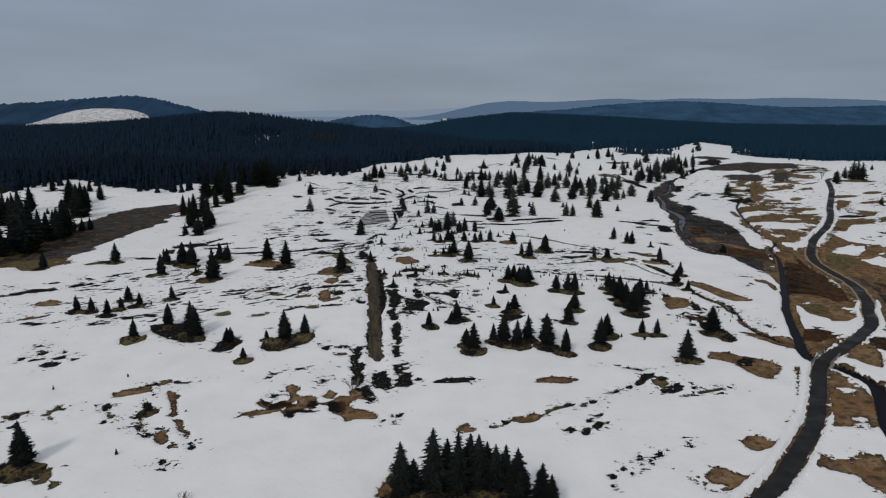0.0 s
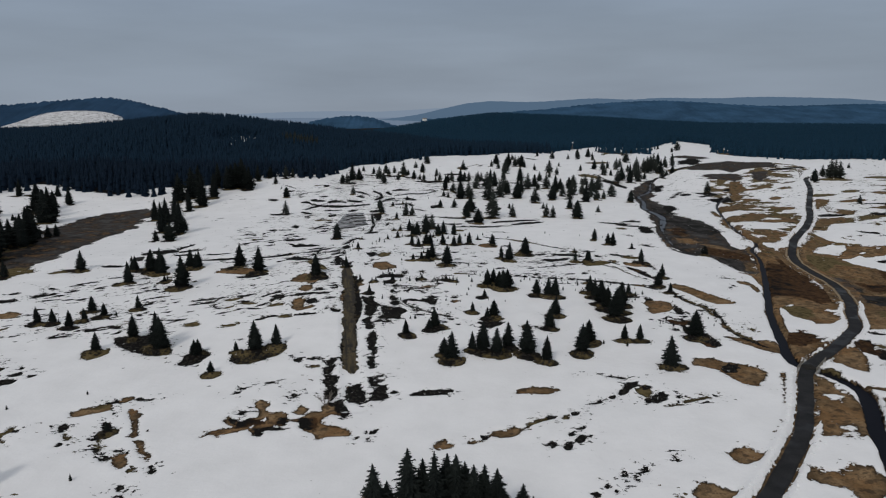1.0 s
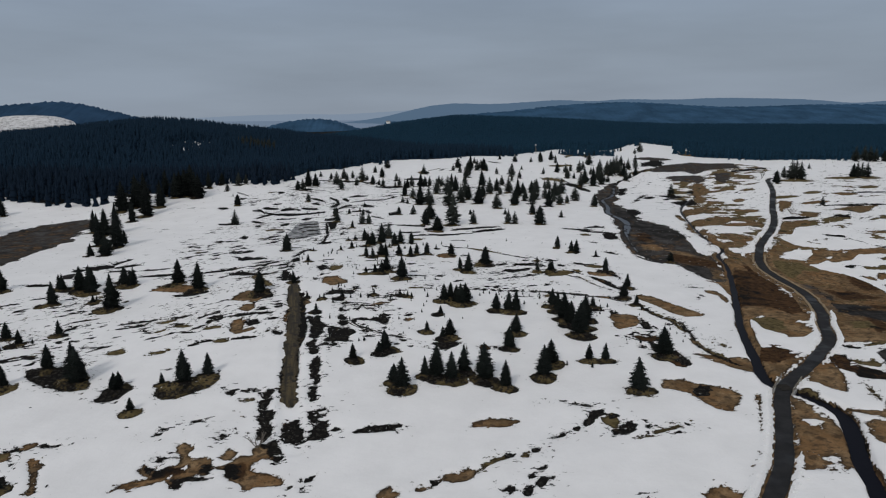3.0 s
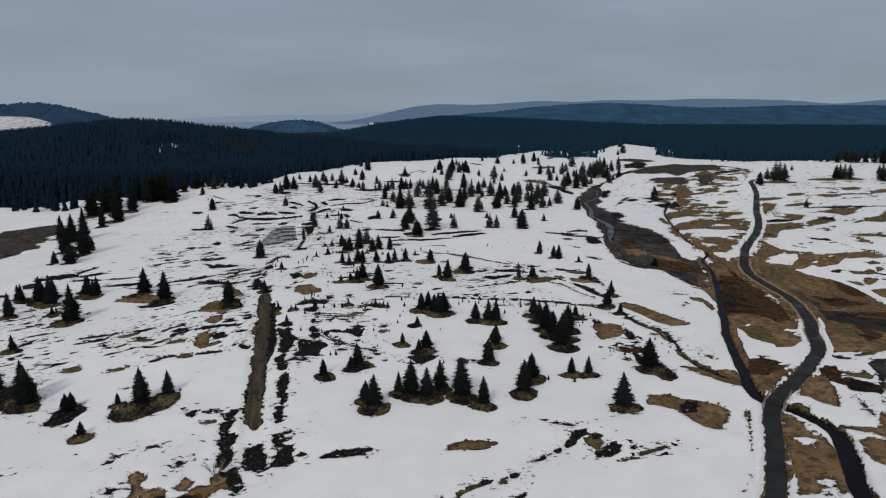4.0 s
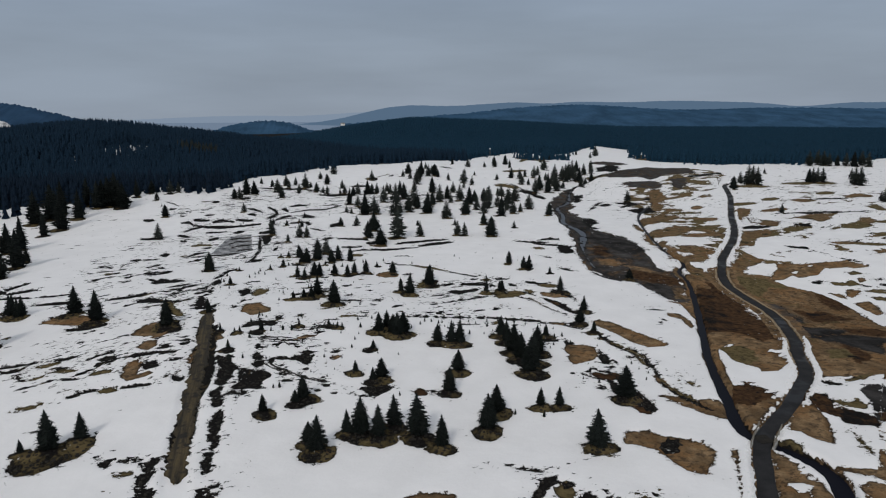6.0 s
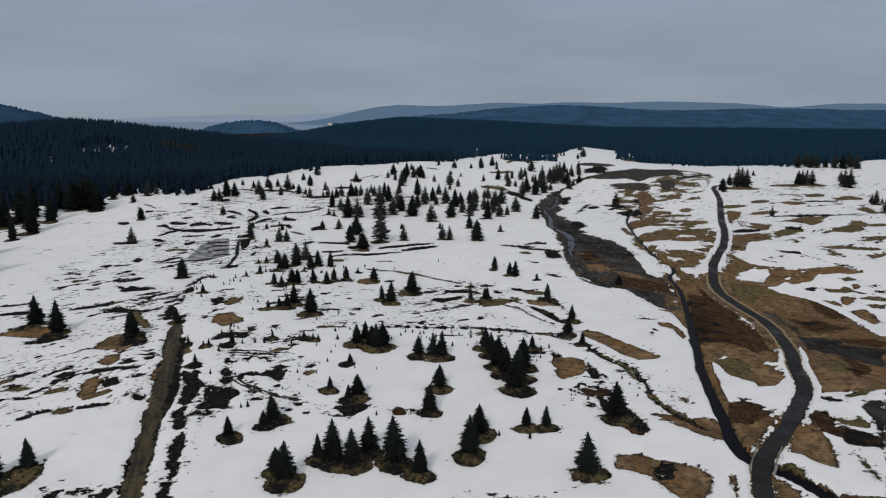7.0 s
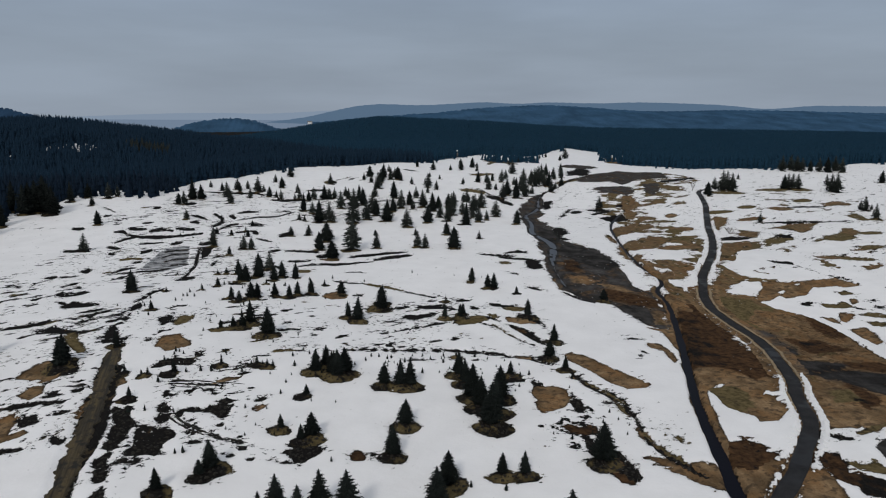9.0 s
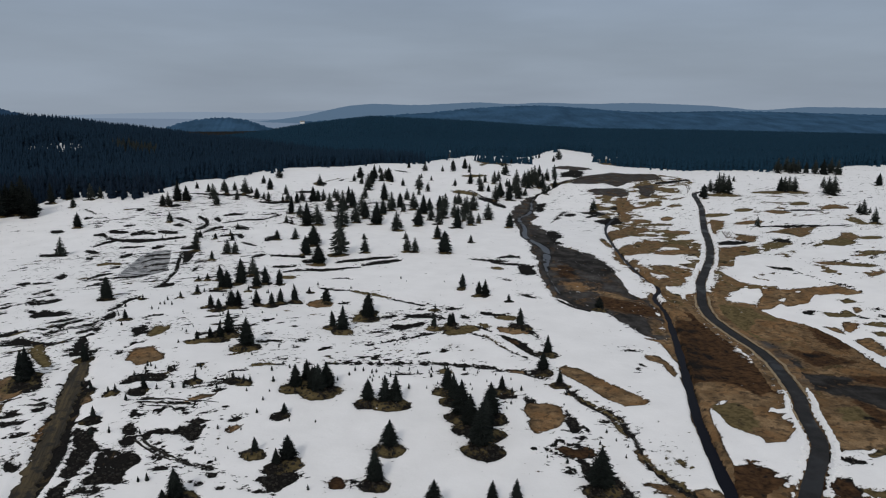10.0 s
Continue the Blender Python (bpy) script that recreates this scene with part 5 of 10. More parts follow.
area(".G", (60.5, 109.1), (59.1, 107.2), (57.9, 105.3), (56.6, 103.7), (55.3, 102.2), (54.1, 100.6), (53.0, 98.8), (53.1, 98.5), (54.3, 100.0), (55.5, 101.5), (56.8, 103.2), (58.1, 104.9), (59.4, 106.8), (60.6, 108.9))
area(".G", (53.7, 132.4), (55.9, 136.1), (59.5, 135.4), (62.1, 133.2), (64.5, 132.2), (66.6, 130.6), (66.9, 127.7), (65.0, 124.9), (61.9, 121.7), (59.8, 122.8), (58.8, 125.5), (58.2, 129.3), (55.6, 131.4))
area(".D", (58.8, 130.8), (61.5, 133.2), (63.4, 132.2), (61.1, 128.4), (58.7, 127.8))
area(".D", (-114.3, 171.4), (-112.4, 172.3), (-110.4, 173.0), (-109.3, 175.2), (-107.2, 176.0), (-105.5, 177.2), (-103.5, 178.3), (-104.6, 180.2), (-106.9, 179.7), (-109.3, 179.4), (-111.0, 177.9), (-112.4, 176.0), (-113.8, 174.4), (-115.3, 172.9))
area(".D", (-110.8, 177.7), (-110.2, 179.4), (-106.4, 178.0), (-106.9, 174.9))
area(".D", (-101.8, 181.3), (-100.6, 181.7), (-99.8, 182.6), (-98.9, 183.4), (-98.0, 184.3), (-97.0, 184.9), (-97.8, 186.5), (-98.9, 186.0), (-100.2, 185.9), (-101.2, 185.1), (-102.1, 184.2), (-102.7, 182.9))
patch(".D", -108.1, 185.1, 1.5, 1.2, -153)
patch(".D", -117.9, 181.3, 1.1, 0.7, 125)
area(".G", (-102.2, 165.4), (-102.4, 168.2), (-100.4, 169.8), (-96.8, 168.5), (-96.7, 165.7), (-99.6, 164.6))
area(".O", (-99.7, 153.9), (-98.4, 154.2), (-97.1, 154.7), (-96.1, 155.6), (-95.1, 156.5), (-94.4, 157.8), (-94.9, 158.7), (-96.0, 157.8), (-97.1, 157.2), (-98.0, 156.1), (-99.1, 155.4), (-100.3, 154.8))
patch(".D", -101.0, 190.6, 1.7, 0.9, 152)
patch(".D", -94.5, 188.0, 1.7, 1.1, -130)
area(".O", (-109.7, 205.3), (-107.7, 205.8), (-106.0, 207.0), (-104.3, 208.2), (-102.4, 208.9), (-100.7, 210.3), (-101.3, 211.6), (-103.4, 211.0), (-105.7, 211.0), (-107.4, 209.9), (-108.8, 207.9), (-110.3, 206.5))
area(".D", (-83.4, 133.3), (-82.9, 135.2), (-81.4, 135.2), (-81.3, 133.4), (-82.4, 132.7))
patch(".D", -84.9, 130.9, 1.0, 0.6, -81)
area(".D", (-82.9, 129.2), (-82.3, 129.5), (-81.7, 129.8), (-81.1, 130.1), (-80.5, 130.5), (-79.9, 130.8), (-80.1, 131.2), (-80.8, 131.0), (-81.5, 130.9), (-82.2, 130.6), (-82.8, 130.2), (-83.2, 129.7))
patch(".D", -77.8, 131.6, 1.5, 0.8, -172)
area(".D", (-79.2, 127.5), (-78.9, 129.0), (-77.5, 129.6), (-75.9, 128.7), (-76.1, 127.0), (-78.0, 126.4))
patch(".D", -85.6, 138.0, 0.9, 0.5, -96)
patch(".D", -78.1, 134.8, 0.7, 0.5, -112)
patch(".D", -74.2, 131.2, 1.0, 0.5, -111)
patch(".D", -95.2, 215.1, 3.5, 1.4, 179)
patch(".D", -69.1, 175.6, 1.4, 1.0, -163)
patch(".D", -69.4, 157.7, 1.0, 0.6, 140)
area(".D", (-89.6, 233.4), (-87.5, 232.5), (-85.6, 232.2), (-84.5, 233.9), (-83.1, 234.8), (-81.5, 235.2), (-83.3, 239.4), (-85.0, 239.2), (-87.1, 239.9), (-88.1, 238.0), (-89.9, 238.0), (-91.0, 236.5))
area(".D", (-83.5, 238.2), (-82.7, 239.3), (-82.1, 241.0), (-81.5, 242.5), (-80.8, 244.0), (-80.2, 245.7), (-81.0, 247.6), (-81.8, 246.2), (-82.4, 244.7), (-83.1, 243.1), (-83.9, 241.9), (-84.1, 239.5))
patch(".D", -91.3, 232.5, 2.1, 1.8, -143)
area(".D", (-81.1, 234.2), (-79.7, 234.7), (-78.3, 235.4), (-77.0, 236.1), (-75.8, 237.3), (-74.5, 238.2), (-75.1, 239.9), (-76.7, 239.6), (-78.1, 239.0), (-79.7, 238.8), (-80.7, 237.2), (-82.0, 236.1))
area(".D", (-81.1, 229.4), (-79.4, 229.1), (-77.9, 229.5), (-76.3, 229.6), (-74.5, 229.2), (-72.9, 229.2), (-73.4, 230.7), (-75.3, 231.4), (-77.3, 232.2), (-79.0, 232.1), (-80.4, 231.5), (-81.7, 230.7))
area(".L", (-93.7, 226.7), (-91.2, 229.6), (-89.1, 223.3), (-90.9, 222.2))
area(".D", (-69.8, 221.7), (-67.4, 221.9), (-65.0, 222.0), (-62.5, 221.7), (-60.4, 222.5), (-58.2, 223.4), (-58.7, 224.8), (-61.2, 225.1), (-63.6, 224.9), (-66.0, 224.6), (-68.1, 223.6), (-70.3, 223.1))
area(".D", (-51.3, 221.2), (-49.3, 221.4), (-47.2, 221.3), (-45.2, 221.7), (-43.4, 222.8), (-41.8, 224.7), (-42.3, 226.4), (-44.2, 225.8), (-46.3, 225.5), (-48.0, 224.3), (-50.1, 224.2), (-51.8, 223.0))
area(".D", (-42.6, 217.9), (-41.0, 216.9), (-39.4, 216.1), (-37.8, 215.2), (-36.3, 214.4), (-34.8, 213.5), (-35.1, 215.6), (-36.8, 217.2), (-38.7, 219.3), (-40.2, 219.4), (-41.7, 219.9), (-43.2, 220.3))
patch(".D", -68.0, 231.4, 4.3, 1.0, -167)
area(".G", (-61.4, 205.8), (-59.8, 209.7), (-56.0, 211.3), (-51.5, 208.7), (-46.1, 202.6), (-47.7, 200.6), (-54.7, 202.9))
area(".D", (-52.4, 197.9), (-50.4, 197.4), (-48.4, 196.7), (-46.6, 196.7), (-45.2, 197.8), (-43.5, 198.4), (-44.0, 200.0), (-45.9, 200.2), (-47.7, 200.1), (-49.4, 199.8), (-51.3, 199.9), (-53.0, 199.7))
area(".G", (-35.9, 189.7), (-35.0, 194.8), (-32.9, 198.0), (-30.2, 194.7), (-28.9, 188.5), (-32.1, 187.7))
area(".G", (-32.0, 181.3), (-31.3, 184.2), (-28.8, 184.8), (-27.8, 181.4), (-29.5, 178.8))
area(".D", (-58.2, 176.1), (-56.8, 176.6), (-55.2, 176.7), (-53.7, 176.9), (-52.2, 177.2), (-50.7, 177.7), (-49.3, 178.3), (-49.6, 179.0), (-51.2, 179.0), (-52.7, 178.6), (-54.3, 178.6), (-55.8, 178.0), (-57.2, 177.5), (-58.6, 177.1))
patch(".D", -53.8, 174.7, 1.6, 0.9, 178)
area(".O", (-49.0, 168.8), (-47.9, 170.7), (-46.0, 171.2), (-46.8, 169.2))
area(".O", (-49.6, 175.1), (-48.7, 174.9), (-47.8, 175.0), (-47.0, 175.3), (-46.4, 176.1), (-45.6, 176.4), (-46.0, 177.5), (-46.9, 177.6), (-47.7, 177.1), (-48.6, 177.0), (-49.4, 176.7), (-50.0, 176.1))
patch(".D", -45.6, 178.9, 2.2, 1.0, -156)
area(".O", (-46.1, 171.5), (-45.0, 171.6), (-43.9, 171.6), (-42.7, 171.5), (-41.7, 171.6), (-40.6, 171.8), (-40.9, 172.6), (-42.1, 172.9), (-43.3, 173.2), (-44.3, 172.9), (-45.4, 172.7), (-46.3, 172.3))
area(".D", (-40.6, 176.3), (-39.8, 177.2), (-39.1, 178.3), (-38.1, 178.9), (-37.0, 179.2), (-35.9, 179.3), (-36.2, 180.2), (-37.4, 180.4), (-38.6, 180.3), (-39.6, 179.7), (-40.4, 178.5), (-41.0, 177.1))
area(".D", (-38.4, 176.7), (-35.7, 178.6), (-34.6, 176.5), (-36.6, 174.5))
area(".O", (-37.4, 169.1), (-36.5, 168.8), (-35.8, 169.0), (-35.0, 169.0), (-34.2, 169.2), (-33.4, 169.4), (-33.7, 170.5), (-34.6, 170.7), (-35.6, 171.3), (-36.3, 170.8), (-37.1, 170.4), (-37.7, 170.0))
patch(".D", -40.3, 168.0, 1.7, 0.6, 176)
patch(".D", -51.0, 170.8, 1.1, 0.6, 136)
area(".G", (-31.0, 166.8), (-31.9, 172.7), (-30.5, 174.8), (-28.7, 172.1), (-28.4, 167.8), (-25.4, 167.9), (-26.8, 166.0), (-29.3, 164.4))
area(".D", (-29.3, 172.2), (-26.7, 174.0), (-25.3, 170.4), (-27.5, 169.2))
area(".D", (-33.2, 176.0), (-31.9, 176.2), (-30.5, 176.0), (-29.2, 176.4), (-27.9, 176.4), (-26.7, 177.1), (-26.9, 178.1), (-28.3, 178.0), (-29.7, 178.3), (-31.0, 178.0), (-32.3, 177.5), (-33.5, 177.1))
patch(".D", -35.1, 161.5, 1.6, 0.7, 175)
patch(".O", -31.8, 160.9, 1.9, 1.1, 171)
area(".D", (-29.7, 161.2), (-28.6, 161.2), (-27.4, 161.3), (-26.4, 161.5), (-25.3, 161.7), (-24.3, 162.2), (-24.5, 163.0), (-25.6, 163.1), (-26.7, 162.8), (-27.8, 162.5), (-28.9, 162.4), (-29.9, 162.0))
patch(".D", -47.5, 251.9, 3.1, 1.8, 136)
patch(".D", -42.2, 239.3, 2.9, 2.4, 97)
area(".O", (-54.5, 157.9), (-53.8, 159.4), (-52.1, 160.5), (-50.3, 158.8), (-51.0, 157.3), (-52.7, 156.8))
area(".O", (-45.1, 156.3), (-44.3, 156.5), (-43.3, 156.4), (-42.4, 156.5), (-41.8, 157.2), (-41.1, 157.9), (-41.5, 158.8), (-42.3, 158.4), (-43.1, 158.1), (-43.9, 157.8), (-44.7, 157.5), (-45.4, 157.1))
patch(".D", -37.2, 160.1, 1.2, 0.8, -148)
patch(".D", -27.5, 125.8, 0.8, 0.5, -176)
patch(".D", -32.6, 122.2, 0.6, 0.5, 124)
patch(".D", -22.4, 119.9, 0.8, 0.5, -139)
area(".D", (-25.1, 135.2), (-25.0, 137.0), (-23.6, 137.0), (-23.5, 135.4), (-24.2, 134.5))
patch(".D", -20.7, 136.2, 1.8, 0.5, 179)
patch(".O", -20.6, 132.8, 1.1, 0.6, -172)
area(".D", (-18.8, 134.8), (-17.6, 136.1), (-16.4, 137.2), (-16.5, 135.2), (-17.7, 133.7))
patch(".D", -17.6, 132.3, 1.3, 0.6, -161)
area(".D", (-18.5, 129.2), (-17.4, 130.0), (-15.7, 128.0), (-15.4, 125.4), (-16.6, 125.9), (-17.5, 127.3))
area(".D", (-16.3, 120.6), (-16.4, 123.0), (-15.7, 123.8), (-14.8, 122.0), (-14.8, 118.9), (-15.2, 118.2))
area(".D", (-14.7, 116.7), (-13.7, 117.3), (-12.7, 114.3), (-12.0, 112.5), (-13.3, 113.4))
patch(".D", -30.0, 114.0, 1.1, 0.5, 173)
area(".D", (130.0, 362.9), (135.2, 372.1), (140.2, 380.1), (145.4, 389.1), (150.1, 395.7), (154.9, 402.5), (155.7, 405.4), (151.2, 399.7), (146.7, 394.1), (141.5, 386.0), (136.0, 375.4), (130.8, 366.4))
patch(".D", 150.1, 390.5, 5.8, 2.3, -135)
patch(".D", 164.4, 395.7, 6.4, 3.8, 165)
area(".D", (235.8, 466.8), (240.2, 466.4), (246.0, 468.3), (252.4, 471.5), (259.0, 474.8), (265.4, 477.6), (269.6, 485.1), (263.8, 483.5), (258.1, 482.0), (252.5, 480.6), (245.3, 476.2), (238.8, 472.8))
area(".O", (269.0, 417.1), (274.8, 415.2), (279.9, 412.2), (287.3, 412.6), (290.4, 407.3), (295.8, 405.1), (300.4, 410.8), (296.9, 415.6), (294.2, 421.8), (287.0, 422.1), (280.8, 423.7), (272.9, 422.8))
patch(".O", 248.2, 415.1, 11.5, 5.4, 150)
patch(".O", 268.4, 376.4, 8.2, 4.1, 40)
area(".G", (265.0, 357.9), (267.1, 356.6), (269.6, 355.8), (274.6, 358.3), (275.2, 355.3), (276.5, 353.3), (283.1, 360.6), (282.9, 364.1), (283.8, 369.2), (281.0, 370.0), (274.5, 365.9), (270.2, 364.5))
patch(".O", 230.9, 368.3, 5.5, 3.9, 31)
area(".G", (236.8, 360.5), (244.5, 364.4), (246.4, 359.8), (245.6, 352.7), (238.0, 352.5))
patch(".D", 256.3, 356.7, 10.3, 2.1, 166)
patch(".O", 212.9, 363.9, 7.3, 4.4, 166)
patch(".G", 190.9, 369.2, 5.6, 2.8, 54)
patch(".G", 214.2, 339.2, 7.2, 3.9, 178)
area(".D", (208.6, 329.0), (214.8, 324.8), (221.4, 321.4), (228.8, 319.1), (236.0, 316.7), (243.1, 314.3), (244.6, 316.0), (238.2, 319.4), (230.8, 321.7), (224.1, 325.0), (216.7, 327.5), (209.8, 330.7))
area(".G", (207.1, 315.6), (215.4, 319.9), (224.7, 318.0), (231.2, 317.8), (225.2, 311.9), (217.7, 305.7), (211.1, 302.1), (211.2, 308.9))
area(".G", (199.7, 348.5), (206.5, 355.9), (207.4, 348.2), (196.7, 333.4), (187.3, 322.8), (187.5, 327.6))
area(".D", (177.4, 304.9), (183.3, 306.5), (186.3, 303.6), (193.3, 308.6), (189.9, 301.8), (182.8, 298.4), (177.2, 300.8))
area(".G", (186.5, 307.8), (198.6, 314.5), (198.4, 308.7), (189.9, 301.8))
area(".O", (187.9, 292.1), (190.3, 292.1), (192.8, 292.3), (195.8, 293.2), (197.0, 291.7), (198.8, 290.9), (200.6, 293.2), (199.8, 295.3), (199.0, 297.6), (196.4, 297.5), (193.0, 296.0), (189.5, 294.4))
patch(".D", 200.9, 298.5, 3.9, 2.5, 99)
patch(".O", 208.3, 287.7, 4.9, 1.2, -150)
area(".G", (233.1, 305.6), (235.2, 302.1), (230.4, 293.7), (220.5, 288.0), (219.2, 292.1))
patch(".O", 234.1, 292.2, 4.9, 3.2, -178)
area(".G", (163.9, 284.3), (172.3, 296.1), (182.6, 294.6), (185.4, 288.5), (177.2, 280.2))
area(".O", (152.5, 307.2), (156.6, 308.8), (160.2, 309.3), (161.8, 306.4), (165.0, 306.1), (167.3, 304.2), (169.3, 307.5), (167.8, 310.7), (167.0, 315.2), (164.3, 316.8), (159.2, 313.8), (154.5, 311.2))
patch(".G", 152.3, 291.1, 9.8, 4.8, -171)
patch(".G", 176.9, 333.8, 5.8, 5.1, 59)
patch(".O", 170.4, 329.1, 5.2, 3.6, 42)
area(".O", (253.8, 330.1), (263.6, 336.4), (257.1, 317.7), (260.1, 315.0), (256.1, 310.6), (250.9, 320.1))
area(".B", (129.5, 230.9), (134.9, 229.2), (140.5, 226.0), (143.1, 217.0), (145.9, 210.2), (147.1, 205.8), (145.3, 198.3), (141.8, 189.4), (140.2, 183.4), (135.5, 171.5), (113.3, 149.2), (108.8, 150.1), (103.5, 153.0), (106.1, 159.9), (111.2, 168.9), (113.0, 175.8), (117.4, 186.6), (121.8, 202.5), (123.1, 215.9))
area("~O", (129.7, 227.7), (135.9, 225.5), (140.1, 219.6), (139.1, 211.6), (129.9, 201.5), (127.0, 205.7), (125.1, 211.8))
area(".G", (159.9, 280.1), (166.9, 281.3), (156.5, 266.9), (151.1, 261.7), (147.0, 257.4), (147.6, 260.9))
area(".G", (187.1, 264.1), (193.3, 263.9), (198.8, 260.2), (195.1, 257.2), (188.2, 257.8), (186.0, 260.2))
patch(".G", 211.5, 268.3, 6.9, 1.7, -173)
area(".G", (138.9, 246.2), (147.2, 253.9), (153.5, 254.6), (156.5, 250.5), (151.7, 248.5), (149.3, 244.2), (144.0, 239.8), (140.5, 237.8), (136.1, 233.7), (135.7, 230.5), (140.1, 229.2), (139.4, 225.8), (132.1, 227.4), (129.5, 230.9))
patch(".D", 166.3, 225.1, 2.2, 1.3, -180)
patch(".D", 164.2, 219.2, 1.8, 1.2, -169)
area(".O", (149.2, 221.8), (149.7, 220.7), (150.2, 219.7), (150.9, 218.8), (151.7, 218.1), (152.8, 217.7), (153.9, 219.0), (153.5, 220.1), (153.0, 221.2), (152.2, 222.0), (151.2, 222.5), (150.3, 223.1))
area(".O", (151.0, 216.5), (154.5, 216.2), (158.1, 216.2), (161.2, 215.5), (164.7, 215.2), (168.2, 215.1), (169.0, 215.9), (166.0, 216.8), (162.6, 217.2), (159.4, 217.8), (155.6, 217.7), (151.8, 217.5))
area(".G", (147.1, 210.7), (152.1, 211.8), (155.2, 209.7), (159.9, 209.5), (156.3, 207.3), (155.3, 203.4), (152.2, 204.4), (149.3, 208.5))
area(".G", (146.9, 201.8), (151.4, 201.8), (154.3, 198.4), (151.7, 195.6), (147.2, 197.0))
area(".M", (-17.4, 156.4), (-17.5, 160.4), (-19.0, 167.7), (-19.3, 170.8), (-20.2, 177.0), (-19.9, 180.7), (-21.4, 186.1), (-21.8, 190.7), (-22.2, 195.8), (-20.0, 196.7), (-18.1, 190.0), (-16.6, 183.1), (-15.7, 178.1), (-15.7, 172.7), (-15.0, 167.0), (-14.8, 160.6), (-14.6, 155.9))
area(".G", (-20.0, 170.6), (-20.4, 173.5), (-20.3, 176.1), (-19.7, 176.9), (-19.4, 173.3), (-19.2, 170.5))
area(".G", (-17.1, 182.8), (-17.1, 184.9), (-15.8, 185.1), (-14.8, 183.7), (-15.3, 182.5))
area(".O", (-16.2, 167.1), (-16.1, 169.4), (-16.5, 172.1), (-16.7, 174.8), (-17.0, 177.8), (-17.5, 181.1), (-18.0, 181.5), (-17.9, 178.5), (-17.4, 175.4), (-17.3, 172.8), (-16.8, 170.0), (-16.6, 167.4))
area(".M", (-15.6, 135.7), (-16.4, 141.3), (-16.5, 145.8), (-16.7, 152.4), (-17.4, 160.0), (-18.0, 166.3), (-19.8, 176.1), (-19.7, 183.0), (-20.9, 191.0), (-17.9, 192.1), (-16.7, 187.0), (-15.5, 175.5), (-14.3, 165.8), (-14.1, 159.5), (-14.2, 153.9), (-13.5, 147.0), (-13.2, 142.3), (-12.8, 135.3))
area(".O", (-14.7, 141.0), (-14.8, 144.2), (-15.0, 147.7), (-15.1, 151.3), (-15.4, 155.2), (-15.8, 159.6), (-16.2, 159.9), (-16.1, 155.8), (-15.8, 151.8), (-15.7, 148.2), (-15.4, 144.6), (-15.0, 141.2))
area(".D", (-14.8, 172.8), (-12.6, 173.8), (-10.6, 165.4), (-11.5, 162.2), (-13.2, 161.8))
area(".D", (-12.5, 158.3), (-11.3, 159.2), (-10.0, 154.3), (-10.8, 151.7), (-11.9, 152.1))
area(".D", (-11.1, 149.1), (-9.9, 150.7), (-9.3, 146.5), (-9.9, 144.2), (-11.2, 145.1))
area(".D", (-10.1, 141.9), (-8.9, 142.5), (-8.6, 138.8), (-9.5, 137.8))
area(".D", (-9.0, 158.9), (-8.8, 163.0), (-8.5, 167.4), (-6.9, 170.1), (-5.2, 168.3), (-4.1, 163.7), (-2.0, 162.5), (-3.0, 159.4), (-5.4, 159.6), (-7.3, 156.8))
area(".V", (188.1, 489.6), (201.0, 502.3), (216.9, 511.1), (236.7, 536.7), (243.9, 523.9), (256.4, 514.5), (255.6, 496.8), (243.3, 489.0), (229.3, 485.1), (219.7, 473.2), (207.7, 463.7), (205.5, 475.7), (194.7, 477.3), (184.6, 478.4))
area(".D", (191.6, 511.3), (210.5, 549.8), (222.1, 559.9), (212.4, 525.2), (196.0, 499.7))
area(".V", (185.1, 449.3), (193.5, 456.7), (203.4, 458.3), (209.8, 452.3), (202.4, 435.2), (195.3, 429.0), (189.7, 439.5), (183.4, 441.2))
area(".V", (221.1, 460.5), (230.1, 463.3), (222.7, 441.8), (209.4, 422.8), (209.1, 432.5))
area(".D", (156.5, 377.1), (163.5, 379.7), (170.9, 382.8), (168.1, 367.3), (160.0, 362.2), (154.6, 365.8))
area(".D", (156.3, 383.5), (159.2, 385.3), (162.2, 387.6), (164.9, 388.9), (167.5, 390.0), (170.5, 392.0), (171.9, 395.3), (169.5, 394.8), (167.1, 394.5), (164.0, 392.4), (160.7, 389.6), (157.5, 386.8))
patch(".D", 180.7, 404.2, 4.4, 2.7, -147)
area(".G", (192.4, 430.1), (198.2, 427.8), (192.9, 413.2), (192.4, 405.3), (182.3, 394.2), (178.5, 379.9), (167.2, 362.5), (170.2, 374.9), (178.4, 395.8))
area(".G", (168.5, 362.1), (176.4, 372.5), (181.3, 373.5), (175.4, 362.8), (168.0, 355.3), (171.5, 348.7), (165.0, 338.7), (152.0, 330.9), (140.9, 320.5), (140.6, 327.9), (147.6, 340.7), (159.5, 352.1))
area(".G", (143.5, 310.6), (150.3, 317.1), (158.5, 318.8), (159.3, 311.1), (163.5, 310.0), (153.5, 302.6), (145.5, 294.1), (140.7, 289.2), (131.6, 288.4), (129.5, 290.7), (132.2, 301.4), (138.2, 304.6))
area(".G", (184.6, 398.9), (188.0, 398.7), (191.5, 398.6), (194.7, 398.1), (199.0, 399.5), (203.6, 401.7), (205.4, 405.4), (201.7, 405.3), (198.1, 405.2), (193.9, 403.9), (190.3, 403.8), (186.0, 402.1))
area(".O", (167.5, 357.1), (170.9, 356.1), (174.8, 356.0), (178.3, 355.3), (181.3, 353.6), (185.1, 353.3), (186.7, 356.2), (184.0, 358.6), (180.9, 360.3), (177.3, 361.1), (173.1, 360.7), (168.8, 359.9))
